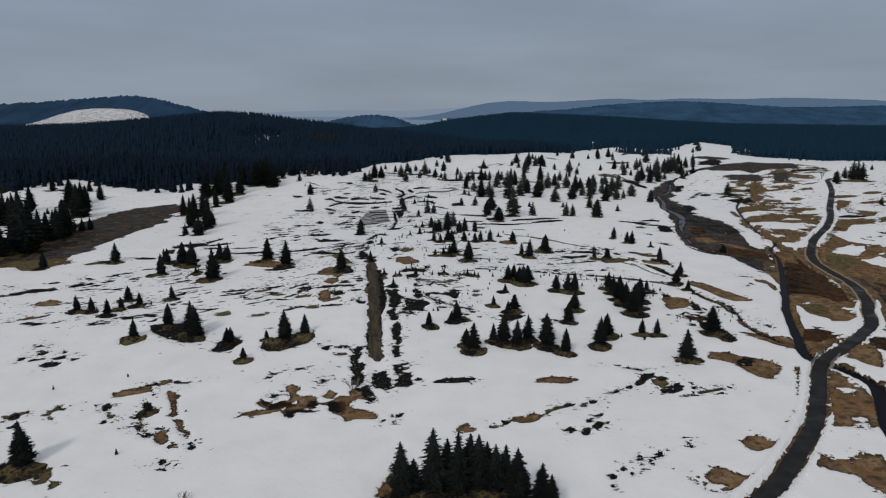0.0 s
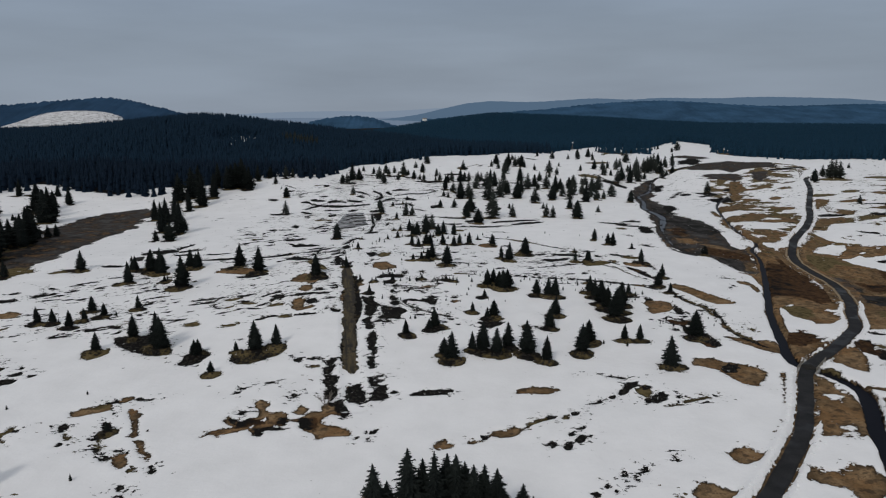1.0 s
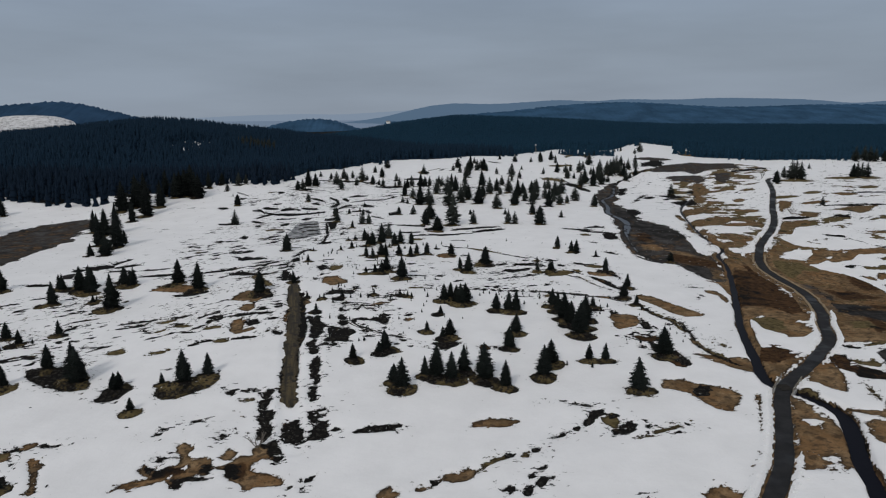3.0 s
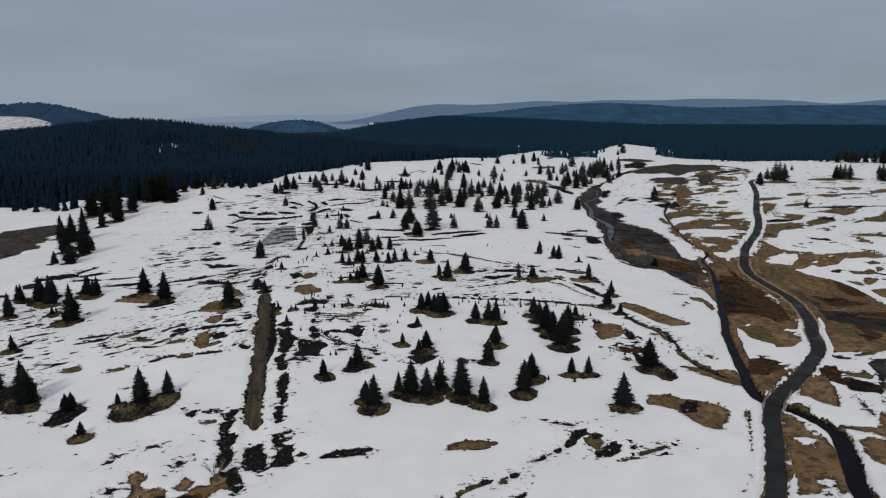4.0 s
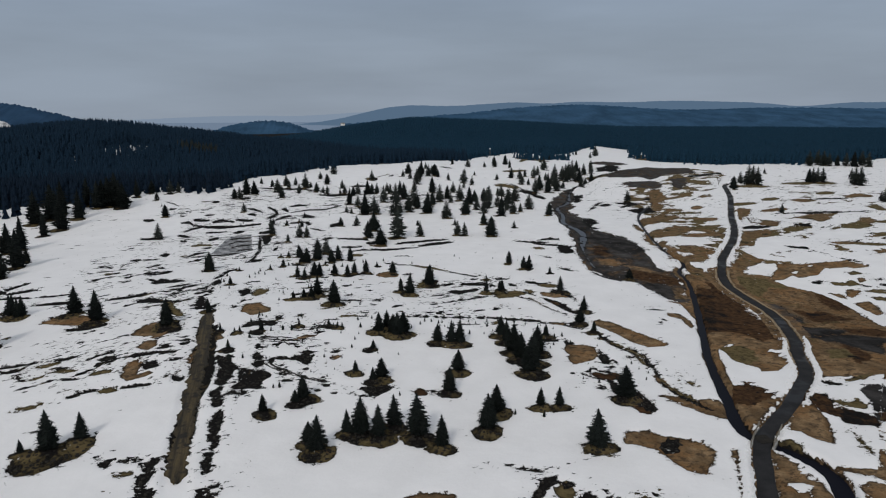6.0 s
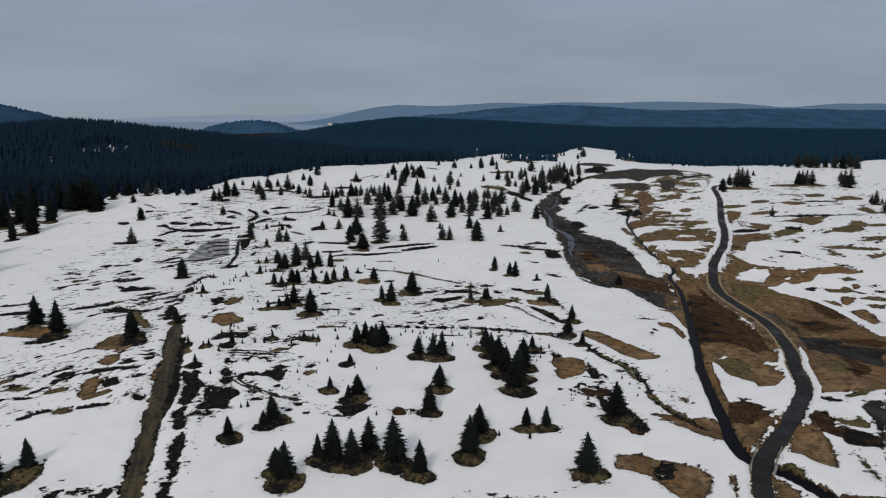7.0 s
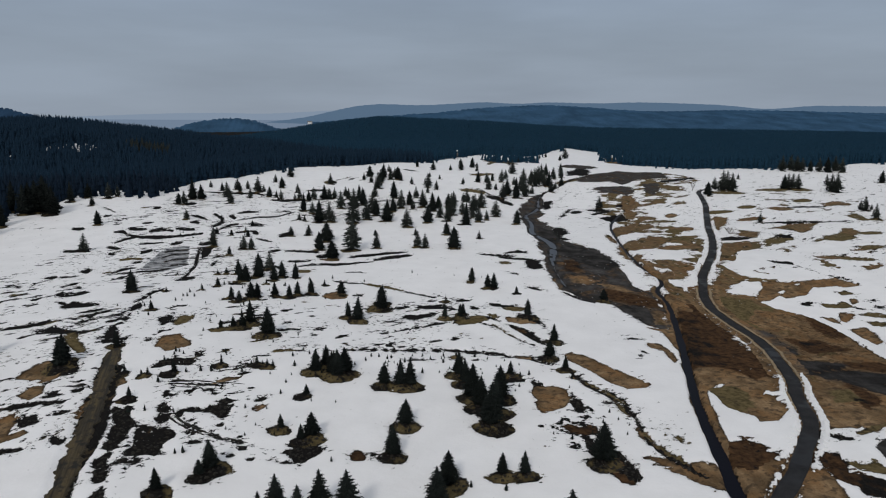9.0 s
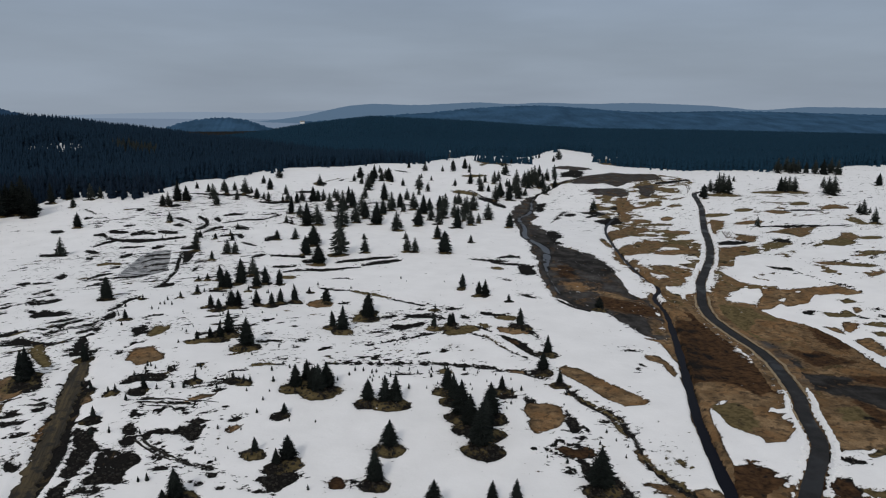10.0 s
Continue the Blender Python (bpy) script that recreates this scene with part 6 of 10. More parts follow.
area(".G", (135.1, 318.8), (132.0, 304.2), (127.6, 289.0), (123.0, 274.6), (122.6, 267.0), (120.8, 258.4), (118.1, 249.1), (118.9, 249.8), (122.4, 260.2), (124.7, 269.9), (125.3, 277.8), (129.6, 291.7), (134.2, 307.6), (137.3, 322.6))
area(".G", (122.8, 258.2), (123.3, 253.6), (129.2, 255.9), (137.7, 259.2), (133.1, 250.2), (127.7, 246.4), (122.6, 248.8), (120.1, 251.0))
area(".G", (117.3, 238.7), (122.4, 243.3), (124.3, 240.4), (124.9, 233.9), (121.2, 227.5), (118.0, 229.1), (118.1, 233.7))
area(".G", (131.7, 271.7), (137.3, 270.8), (141.3, 263.7), (135.1, 259.6), (128.2, 259.4), (128.0, 264.5))
area(".G", (89.2, 170.4), (91.2, 170.1), (86.0, 158.5), (83.0, 151.1), (83.6, 149.7), (86.4, 145.7), (88.9, 146.0), (89.0, 144.1), (84.1, 140.7), (78.4, 135.8), (75.2, 133.3), (75.4, 136.4), (77.4, 142.9), (79.8, 150.4), (83.3, 158.9))
area(".N", (83.5, 150.5), (85.7, 151.1), (87.3, 148.8), (86.7, 146.1), (84.9, 143.8), (81.3, 142.7), (79.8, 143.6), (80.9, 146.7))
area(".W", (89.8, 167.0), (88.9, 162.4), (91.0, 159.9), (91.8, 156.6), (95.5, 156.0), (100.4, 159.6), (102.4, 160.2), (98.0, 153.6), (93.7, 149.2), (89.1, 144.8), (86.5, 143.5), (88.7, 145.8), (86.9, 145.6), (87.3, 147.9), (87.0, 150.9), (84.2, 150.8), (83.2, 151.5), (85.3, 155.8))
area(".W", (99.7, 150.7), (104.7, 151.1), (111.7, 151.2), (114.5, 150.6), (87.0, 119.1), (81.4, 121.5), (81.9, 126.7), (81.1, 130.0), (83.3, 130.5), (83.2, 127.2), (86.4, 126.6), (90.7, 134.5), (92.0, 140.3), (89.7, 141.1), (94.7, 145.4))
area(".G", (81.9, 132.5), (85.0, 136.5), (87.8, 139.4), (90.2, 140.6), (91.3, 139.4), (90.7, 136.5), (89.4, 132.9), (87.7, 128.9), (86.1, 127.2), (84.3, 128.6), (83.7, 131.6))
area(".N", (93.2, 143.4), (95.4, 144.8), (97.1, 144.2), (96.7, 141.6), (94.9, 138.7), (96.4, 138.0), (98.4, 136.6), (99.8, 133.8), (97.3, 130.9), (94.5, 132.0), (92.6, 133.2), (93.1, 135.1), (91.8, 137.3), (92.0, 140.3))
area(".O", (96.4, 141.2), (98.5, 140.6), (100.8, 140.8), (101.5, 138.5), (100.0, 137.4), (97.2, 138.9))
patch(".D", 101.5, 148.9, 1.7, 0.9, 148)
area(".L", (104.6, 144.7), (107.3, 146.7), (110.9, 146.5), (98.4, 132.2), (99.7, 134.8), (102.8, 139.4))
area(".O", (91.4, 129.7), (90.8, 128.1), (90.1, 126.6), (89.7, 125.2), (89.5, 123.9), (89.3, 122.7), (89.8, 123.0), (90.3, 124.4), (90.7, 125.8), (91.0, 127.1), (91.5, 128.6), (91.9, 130.0))
area(".O", (78.8, 129.3), (80.4, 129.7), (81.0, 127.3), (80.3, 125.7), (79.5, 127.1))
area(".G", (71.9, 145.0), (75.0, 145.9), (76.1, 144.2), (75.8, 141.2), (73.4, 138.6), (71.9, 139.5), (70.8, 141.0))
area(".G", (69.6, 128.1), (70.4, 128.2), (69.5, 125.1), (68.6, 124.1), (68.8, 125.9))
area(".G", (114.4, 166.7), (126.6, 164.4), (120.1, 157.0), (112.7, 151.0), (109.2, 148.9), (108.6, 151.7), (104.0, 151.8), (102.5, 152.8), (107.4, 161.0))
area(".O", (105.4, 149.1), (106.3, 148.9), (107.6, 149.0), (109.2, 149.5), (110.9, 150.3), (112.5, 150.9), (113.2, 151.9), (111.8, 151.6), (110.4, 151.2), (109.0, 150.9), (107.5, 150.4), (106.0, 149.9))
patch(".O", 75.5, 153.3, 1.7, 0.5, 88)
area(".D", (-15.0, 173.6), (-13.2, 174.4), (-11.3, 168.8), (-11.3, 163.3), (-12.8, 162.1))
area(".D", (-12.5, 160.3), (-11.0, 160.6), (-10.1, 152.1), (-11.1, 151.5))
area(".D", (-11.6, 147.3), (-9.8, 148.4), (-9.1, 141.6), (-10.4, 140.3))
area(".D", (-10.2, 136.6), (-9.0, 137.2), (-8.4, 131.6), (-9.5, 130.9))
area(".D", (-9.4, 127.7), (-8.0, 128.0), (-7.5, 123.8), (-8.5, 123.2))
area(".D", (-8.7, 120.4), (-6.8, 120.8), (-6.6, 117.9), (-8.5, 118.1))
area(".D", (-19.2, 135.4), (-16.9, 136.3), (-16.9, 133.9), (-18.3, 132.8))
area(".D", (-18.8, 131.2), (-16.9, 132.3), (-16.6, 129.0), (-17.9, 128.7))
area(".D", (-17.9, 126.8), (-16.5, 127.5), (-15.6, 124.7), (-17.0, 123.7))
area(".D", (-17.2, 122.4), (-15.6, 123.0), (-15.1, 119.2), (-16.6, 119.1))
area(".D", (-12.5, 118.6), (-13.2, 123.0), (-12.9, 124.7), (-11.3, 122.8), (-10.0, 118.3))
area(".D", (-1.2, 119.4), (0.1, 119.5), (1.4, 119.5), (2.7, 119.5), (4.0, 119.8), (5.3, 119.8), (5.3, 120.3), (4.0, 120.3), (2.6, 120.3), (1.3, 120.2), (0.0, 120.0), (-1.3, 119.7))
area("W", (72.4, 118.5), (74.1, 118.4), (75.9, 116.2), (73.9, 115.3), (72.2, 116.0))
area(".D", (68.0, 180.7), (68.8, 176.4), (69.9, 172.8), (71.2, 169.7), (72.5, 167.1), (71.7, 162.3), (70.9, 157.6), (71.6, 158.1), (72.6, 162.9), (73.5, 168.2), (72.5, 171.7), (70.9, 174.3), (69.8, 177.8), (68.7, 181.8))
area(".D", (70.9, 157.5), (70.5, 153.6), (70.1, 149.9), (70.6, 147.1), (71.4, 144.8), (72.2, 142.7), (73.3, 141.0), (73.8, 141.5), (73.0, 143.6), (72.3, 145.9), (71.7, 148.3), (71.2, 150.8), (71.2, 154.2), (71.5, 158.1))
area(".O", (69.0, 178.0), (69.9, 175.5), (70.7, 173.2), (71.5, 170.8), (72.2, 168.5), (72.9, 166.3), (73.3, 166.8), (72.8, 169.3), (72.1, 171.8), (71.5, 174.4), (70.4, 176.3), (69.3, 178.5))
area(".O", (70.9, 155.7), (70.8, 153.1), (70.9, 150.8), (71.2, 148.8), (71.6, 147.0), (72.2, 145.5), (72.6, 145.9), (72.3, 147.7), (71.8, 149.5), (71.5, 151.5), (71.5, 153.7), (71.2, 156.0))
area(".D", (61.6, 156.7), (61.9, 152.8), (64.7, 150.5), (64.6, 145.4), (64.4, 142.3), (62.3, 141.5), (60.2, 144.6), (59.4, 148.8), (59.7, 153.2))
area(".R", (61.0, 145.3), (62.3, 143.5), (62.8, 140.8), (60.7, 141.8))
area(".V", (126.6, 409.0), (139.2, 431.3), (146.5, 438.5), (142.0, 419.9), (127.9, 379.2), (119.4, 361.8), (121.6, 354.9), (119.4, 337.3), (113.8, 311.6), (115.9, 302.6), (119.0, 293.9), (118.4, 282.4), (118.9, 272.1), (115.6, 262.1), (116.1, 255.9), (112.5, 242.9), (113.7, 236.6), (112.6, 229.7), (110.8, 223.2), (104.4, 209.5), (101.7, 207.7), (99.1, 211.0), (98.6, 219.0), (97.9, 224.2), (95.3, 228.9), (91.7, 231.6), (89.9, 235.2), (88.4, 242.1), (89.1, 253.6), (89.7, 263.2), (94.8, 277.3), (102.1, 303.7), (105.5, 326.1), (110.6, 352.9), (115.6, 378.9))
area(".D", (141.0, 416.8), (147.1, 420.7), (139.7, 401.9), (131.3, 387.8))
area(".D", (117.3, 337.0), (125.6, 343.9), (123.9, 329.5), (117.3, 321.2), (117.1, 311.5), (112.6, 311.7))
area("~G", (95.9, 256.3), (101.6, 256.1), (102.9, 249.8), (97.5, 245.9), (94.1, 248.7))
area("~G", (100.0, 247.9), (105.6, 244.9), (108.9, 237.2), (105.2, 236.6), (101.0, 242.2))
area("~R", (100.2, 242.3), (105.7, 237.5), (113.7, 229.6), (110.2, 222.4), (102.1, 226.5), (97.3, 233.4))
area("~N", (101.5, 277.9), (107.0, 275.5), (102.0, 260.0), (95.8, 260.9))
area("~G", (89.3, 259.3), (89.2, 242.0), (89.3, 237.8), (86.9, 249.7))
area("~L", (100.6, 229.4), (105.3, 220.2), (102.7, 212.3), (98.8, 213.3), (98.4, 223.3))
area("~B", (107.0, 223.5), (108.3, 217.2), (103.8, 208.4), (102.0, 211.6))
area(".W", (115.5, 264.2), (118.9, 260.9), (116.1, 249.8), (114.5, 241.6), (117.0, 242.4), (111.9, 237.8), (110.2, 242.1), (113.5, 253.2))
area(".W", (109.9, 226.8), (110.9, 224.9), (109.7, 223.3))
area(".W", (122.3, 349.1), (126.5, 350.0), (121.7, 340.4))
area(".D", (87.7, 240.3), (88.3, 236.9), (88.9, 233.6), (90.0, 231.3), (91.5, 229.9), (92.8, 228.2), (93.1, 229.0), (92.0, 230.9), (90.6, 232.6), (89.6, 234.9), (88.8, 237.9), (88.1, 241.0))
area(".G", (98.3, 208.7), (102.4, 207.7), (104.9, 206.8), (97.5, 193.6), (99.0, 198.7), (100.5, 205.5))
area(".G", (92.7, 198.4), (95.4, 197.2), (95.4, 192.4), (94.3, 187.3), (92.5, 185.0), (92.8, 188.7), (94.0, 192.2), (91.6, 195.0))
patch(".D", 91.1, 200.7, 1.6, 0.7, 164)
patch(".D", 89.0, 191.9, 0.7, 0.6, 100)
patch(".D", 86.9, 189.9, 0.5, 0.5, 104)
area("~N", (113.8, 223.0), (116.4, 216.6), (111.3, 199.7), (103.0, 182.6), (95.1, 182.8), (101.9, 200.3))
area("~R", (118.0, 219.3), (118.6, 206.6), (112.0, 185.5), (108.4, 172.1), (106.0, 176.2), (109.5, 192.6))
area("~R", (104.5, 185.0), (111.7, 184.2), (107.5, 176.5), (103.4, 174.2), (102.2, 179.6))
area("~N", (97.7, 189.5), (103.9, 188.0), (102.8, 183.9), (94.8, 183.5))
area("~O", (93.1, 170.9), (97.8, 171.2), (97.9, 167.2), (93.7, 162.7), (90.0, 162.7), (90.9, 167.1))
area(".W", (91.0, 169.5), (91.2, 167.0), (90.0, 162.7), (91.5, 160.3), (93.0, 158.0), (92.2, 156.5), (96.0, 155.8), (98.4, 158.0), (102.1, 158.6), (97.1, 152.3), (92.8, 147.9), (87.6, 144.1), (86.3, 144.0), (88.7, 146.2), (87.1, 146.5), (88.1, 149.1), (86.1, 151.7), (83.3, 151.0), (83.8, 153.0), (86.5, 158.1), (88.2, 164.1))
area(".G", (96.1, 160.5), (97.0, 160.0), (95.9, 158.9), (95.3, 159.4))
area(".W", (102.5, 168.9), (103.0, 167.6), (105.8, 167.9), (105.2, 166.5), (102.4, 166.4), (100.9, 166.9))
area(".W", (94.2, 172.3), (96.2, 173.0), (94.6, 171.2), (92.9, 170.9))
area(".R", (82.9, 150.7), (86.0, 151.5), (88.0, 148.9), (87.0, 146.4), (89.2, 146.6), (85.5, 143.6), (81.3, 142.1), (78.7, 144.0))
area("~O", (129.5, 230.9), (139.4, 226.2), (135.9, 219.5), (124.3, 211.8), (125.0, 217.8))
area("~V", (126.2, 208.9), (127.4, 201.0), (124.7, 189.1), (121.0, 187.8), (122.1, 196.8))
area("~R", (144.7, 213.7), (145.9, 205.3), (143.9, 196.7), (140.2, 197.6), (141.9, 207.1))
area("~N", (127.9, 198.7), (134.5, 196.1), (136.9, 188.7), (127.2, 188.7))
area("~G", (134.2, 220.6), (141.2, 214.5), (136.5, 204.2), (128.5, 203.6), (127.9, 211.4))
area("~L", (119.8, 186.6), (123.4, 184.0), (126.2, 181.8), (128.9, 180.3), (127.7, 176.4), (133.0, 171.5), (122.9, 161.2), (120.4, 165.9), (119.3, 170.0), (118.9, 173.9), (116.1, 176.5), (117.0, 180.9))
area("~R", (129.3, 181.6), (135.8, 178.8), (138.2, 174.1), (131.1, 173.8), (128.0, 177.0))
area(".G", (122.2, 184.6), (125.1, 184.3), (128.2, 184.1), (129.6, 182.1), (132.9, 182.4), (135.0, 181.2), (136.9, 179.9), (137.4, 180.4), (135.7, 182.0), (133.8, 183.4), (130.4, 183.1), (129.1, 185.2), (125.9, 185.2), (122.6, 185.1))
area("~O", (113.3, 167.2), (119.4, 167.4), (117.3, 161.3), (111.6, 161.2))
area("~R", (120.6, 171.5), (121.3, 164.4), (115.3, 157.0), (115.4, 160.5))
area(".W", (-13.8, 159.8), (-14.5, 171.7), (-13.8, 175.1), (-7.6, 175.8), (-1.5, 176.1), (4.7, 176.4), (6.5, 166.5), (8.8, 158.0), (3.7, 159.9), (-1.9, 158.1), (-3.7, 155.2), (-8.2, 155.0), (-12.6, 155.6))
area(".D", (-14.5, 173.1), (-12.1, 173.6), (-11.8, 170.7), (-10.4, 168.7), (-9.8, 167.1), (-10.6, 166.4), (-10.8, 164.2), (-10.9, 162.1), (-10.8, 160.7), (-11.7, 159.8), (-13.4, 160.3), (-13.3, 162.7), (-13.7, 166.1), (-14.1, 169.2))
area(".D", (-9.9, 167.1), (-8.3, 167.7), (-6.3, 165.9), (-4.7, 165.8), (-3.3, 163.8), (-3.6, 162.4), (-4.4, 161.1), (-4.7, 159.3), (-3.5, 158.3), (-5.1, 157.9), (-7.7, 158.3), (-9.1, 158.1), (-10.4, 159.1), (-9.1, 160.8), (-9.6, 164.1))
area("~M", (-10.0, 167.6), (-7.8, 168.0), (-6.3, 166.2), (-6.4, 163.3), (-6.7, 161.3), (-8.4, 161.0), (-9.8, 164.1))
area(".D", (-7.9, 169.2), (-6.6, 170.8), (-5.1, 169.8), (-5.5, 168.2), (-6.6, 167.2))
area("~M", (-8.0, 168.3), (-5.8, 169.0), (-6.6, 167.0))
area(".D", (-8.2, 173.5), (-7.0, 173.9), (-6.1, 171.6), (-7.0, 170.6))
patch(".D", -6.3, 173.0, 2.3, 0.5, 106)
area(".D", (-4.6, 170.9), (-4.0, 172.4), (-3.3, 170.5), (-3.9, 169.2))
area(".D", (-4.0, 172.2), (-1.7, 172.8), (-0.3, 172.0), (0.7, 173.3), (3.6, 173.9), (4.4, 173.2), (4.0, 170.8), (4.0, 169.1), (2.7, 168.4), (1.6, 170.1), (-0.6, 171.1), (-2.7, 171.1))
area(".D", (1.3, 174.6), (2.9, 175.8), (4.8, 173.9), (2.8, 173.4))
area(".D", (-5.0, 168.9), (-3.8, 167.5), (-2.6, 166.3), (-1.4, 165.2), (-0.2, 164.1), (0.9, 163.2), (1.0, 163.4), (-0.2, 164.5), (-1.4, 165.6), (-2.6, 166.7), (-3.8, 167.8), (-5.0, 169.1))
area(".D", (-3.8, 168.4), (-2.7, 167.3), (-1.6, 166.2), (-0.5, 165.1), (0.6, 164.2), (1.7, 163.3), (1.7, 163.5), (0.6, 164.5), (-0.4, 165.5), (-1.5, 166.6), (-2.7, 167.6), (-3.8, 168.7))
patch(".D", 3.3, 162.2, 1.9, 0.5, 144)
patch(".D", 6.3, 160.8, 1.7, 0.5, 153)
patch(".D", 7.0, 158.9, 0.8, 0.5, 152)
area(".D", (-2.5, 165.1), (-0.5, 163.9), (-1.0, 162.7), (-2.0, 163.7))
patch(".D", 0.1, 161.0, 1.2, 0.5, -171)
area(".D", (2.3, 166.0), (2.9, 167.0), (3.9, 167.3), (3.7, 165.7), (2.8, 165.6))
area(".D", (-13.3, 157.8), (-12.7, 158.6), (-11.8, 159.3), (-11.0, 157.5), (-10.7, 155.3), (-12.4, 155.6))
patch(".D", -9.2, 156.7, 1.7, 0.5, -155)
area(".D", (-9.3, 156.6), (-7.1, 157.5), (-6.1, 156.6), (-7.0, 155.6))
area(".D", (-3.2, 167.8), (-1.8, 168.7), (-1.0, 169.3), (-1.9, 167.4))
area(".D", (-1.0, 161.6), (0.9, 162.0), (1.2, 160.8), (-0.2, 160.5))
patch(".D", 5.6, 156.6, 0.7, 0.5, 179)
area(".W", (58.8, 227.9), (68.0, 226.8), (70.4, 214.9), (69.9, 202.7), (67.1, 195.6), (62.1, 196.9), (58.6, 207.8), (56.0, 214.3))
area(".D", (58.4, 230.0), (60.6, 227.7), (59.4, 225.9), (58.3, 227.0))
patch(".D", 67.0, 228.7, 3.7, 1.2, 159)
patch(".O", 69.0, 226.2, 2.9, 2.1, 162)
area(".D", (69.1, 222.8), (71.8, 219.3), (72.7, 212.1), (72.9, 210.4), (71.5, 213.9), (68.8, 216.9))
area(".G", (65.2, 219.5), (69.3, 218.6), (71.8, 214.8), (67.8, 213.5), (64.9, 216.0))
area(".O", (51.6, 220.1), (56.1, 221.0), (61.9, 222.2), (64.6, 220.1), (61.1, 217.7), (56.3, 215.6), (52.2, 216.0))
area(".D", (64.6, 213.8), (67.0, 211.0), (68.8, 207.5), (68.9, 203.6), (68.8, 198.3), (67.4, 199.2), (66.4, 202.3), (65.2, 204.7), (64.4, 208.0))
area("~R", (64.8, 213.4), (66.8, 210.2), (66.5, 207.0), (65.0, 208.8))
area(".W", (60.0, 222.0), (60.9, 222.3), (64.0, 212.6), (66.0, 205.4), (68.0, 198.0), (67.9, 196.2), (66.3, 197.8), (64.3, 204.1), (61.8, 212.4))
area(".O", (60.5, 214.0), (61.2, 211.1), (61.9, 208.4), (62.5, 205.6), (63.4, 203.5), (64.3, 201.5), (64.5, 202.0), (63.7, 204.2), (62.9, 206.5), (62.2, 209.1), (61.6, 212.0), (60.7, 214.5))
area(".D", (62.2, 206.5), (63.0, 204.5), (63.7, 202.5), (64.5, 200.7), (65.4, 199.2), (66.2, 197.6), (66.4, 198.0), (65.6, 199.6), (64.8, 201.4), (64.1, 203.2), (63.2, 204.9), (62.4, 206.8))
patch(".D", 61.7, 218.3, 2.7, 0.5, 116)
patch(".D", 59.1, 214.2, 1.8, 0.5, 131)
area(".D", (47.2, 197.8), (48.4, 197.4), (49.6, 197.1), (50.9, 197.0), (52.1, 196.6), (53.4, 196.5), (53.6, 197.1), (52.4, 197.5), (51.1, 197.9), (49.9, 198.1), (48.6, 198.3), (47.3, 198.5))
area(".D", (53.2, 196.7), (54.2, 196.0), (55.1, 194.9), (56.1, 194.2), (57.2, 193.6), (58.3, 193.1), (58.5, 193.8), (57.5, 194.7), (56.6, 195.6), (55.6, 196.3), (54.5, 196.8), (53.4, 197.5))
patch(".D", 60.1, 192.5, 1.5, 0.5, 151)
area(".D", (61.3, 191.9), (62.3, 190.8), (63.2, 189.6), (64.2, 188.5), (65.3, 187.7), (66.3, 186.7), (66.6, 187.3), (65.7, 188.6), (64.8, 189.8), (63.7, 190.7), (62.6, 191.6), (61.5, 192.4))
patch(".G", 61.9, 191.8, 2.0, 0.8, 163)
patch(".D", 50.9, 192.1, 0.8, 0.5, -152)
area(".D", (55.4, 182.9), (57.4, 181.0), (58.3, 179.4), (55.2, 179.3), (53.9, 180.8))
area(".D", (59.4, 179.9), (61.1, 178.2), (60.1, 177.0), (59.0, 178.0))
area(".G", (59.0, 176.9), (62.4, 176.9), (64.3, 174.5), (64.2, 170.7), (58.3, 169.8), (58.0, 172.8))
area(".G", (151.7, 240.8), (158.9, 238.0), (168.0, 237.8), (173.7, 237.8), (175.5, 233.3), (175.3, 228.9), (170.0, 229.0), (164.5, 230.7), (158.7, 228.3), (152.7, 222.9), (148.3, 224.0), (148.3, 228.5), (142.2, 224.4), (139.7, 226.2), (145.3, 232.9))
area(".W", (144.6, 240.7), (150.2, 240.1), (148.1, 235.3), (140.1, 229.2), (137.4, 233.0), (141.6, 234.6))
area(".W", (149.3, 231.1), (152.5, 231.4), (150.0, 229.0))
area(".W", (158.3, 236.0), (160.6, 235.9), (158.7, 234.3))
area(".G", (172.8, 298.5), (175.6, 291.1), (185.5, 293.4), (178.9, 280.7), (167.4, 278.0), (161.9, 273.6), (158.7, 264.7), (152.6, 263.7), (147.2, 259.5), (160.3, 280.0))
area(".O", (180.8, 290.3), (186.2, 293.0), (178.7, 279.7), (175.0, 280.9))
area(".O", (189.8, 296.5), (198.1, 297.9), (199.4, 292.2), (190.7, 286.3), (182.4, 282.7))
area(".G", (194.6, 320.0), (199.5, 313.9), (191.9, 306.5), (187.6, 308.7))
area(".O", (213.9, 293.2), (224.9, 296.0), (224.1, 286.5), (212.9, 281.8), (209.4, 285.5))
area(".G", (186.5, 263.4), (193.3, 263.9), (191.8, 258.3), (188.2, 257.8), (185.2, 260.4))
patch(".O", 197.2, 255.7, 5.7, 2.5, 156)
area(".O", (209.5, 272.5), (217.4, 273.7), (220.9, 270.4), (216.7, 266.0), (209.0, 266.8))
area(".G", (191.7, 247.3), (199.7, 247.7), (195.6, 243.2), (188.4, 241.4))
area(".O", (164.3, 225.7), (167.6, 226.2), (168.8, 223.9), (165.3, 223.5))
area(".D", (163.8, 219.7), (165.8, 220.0), (165.0, 217.5), (163.4, 217.6))
area(".D", (168.1, 218.3), (170.2, 218.1), (169.5, 216.5), (167.3, 216.3))
area(".O", (152.9, 218.9), (159.9, 219.1), (162.1, 215.8), (165.7, 215.0), (165.4, 212.0), (157.7, 214.5), (152.8, 216.7))
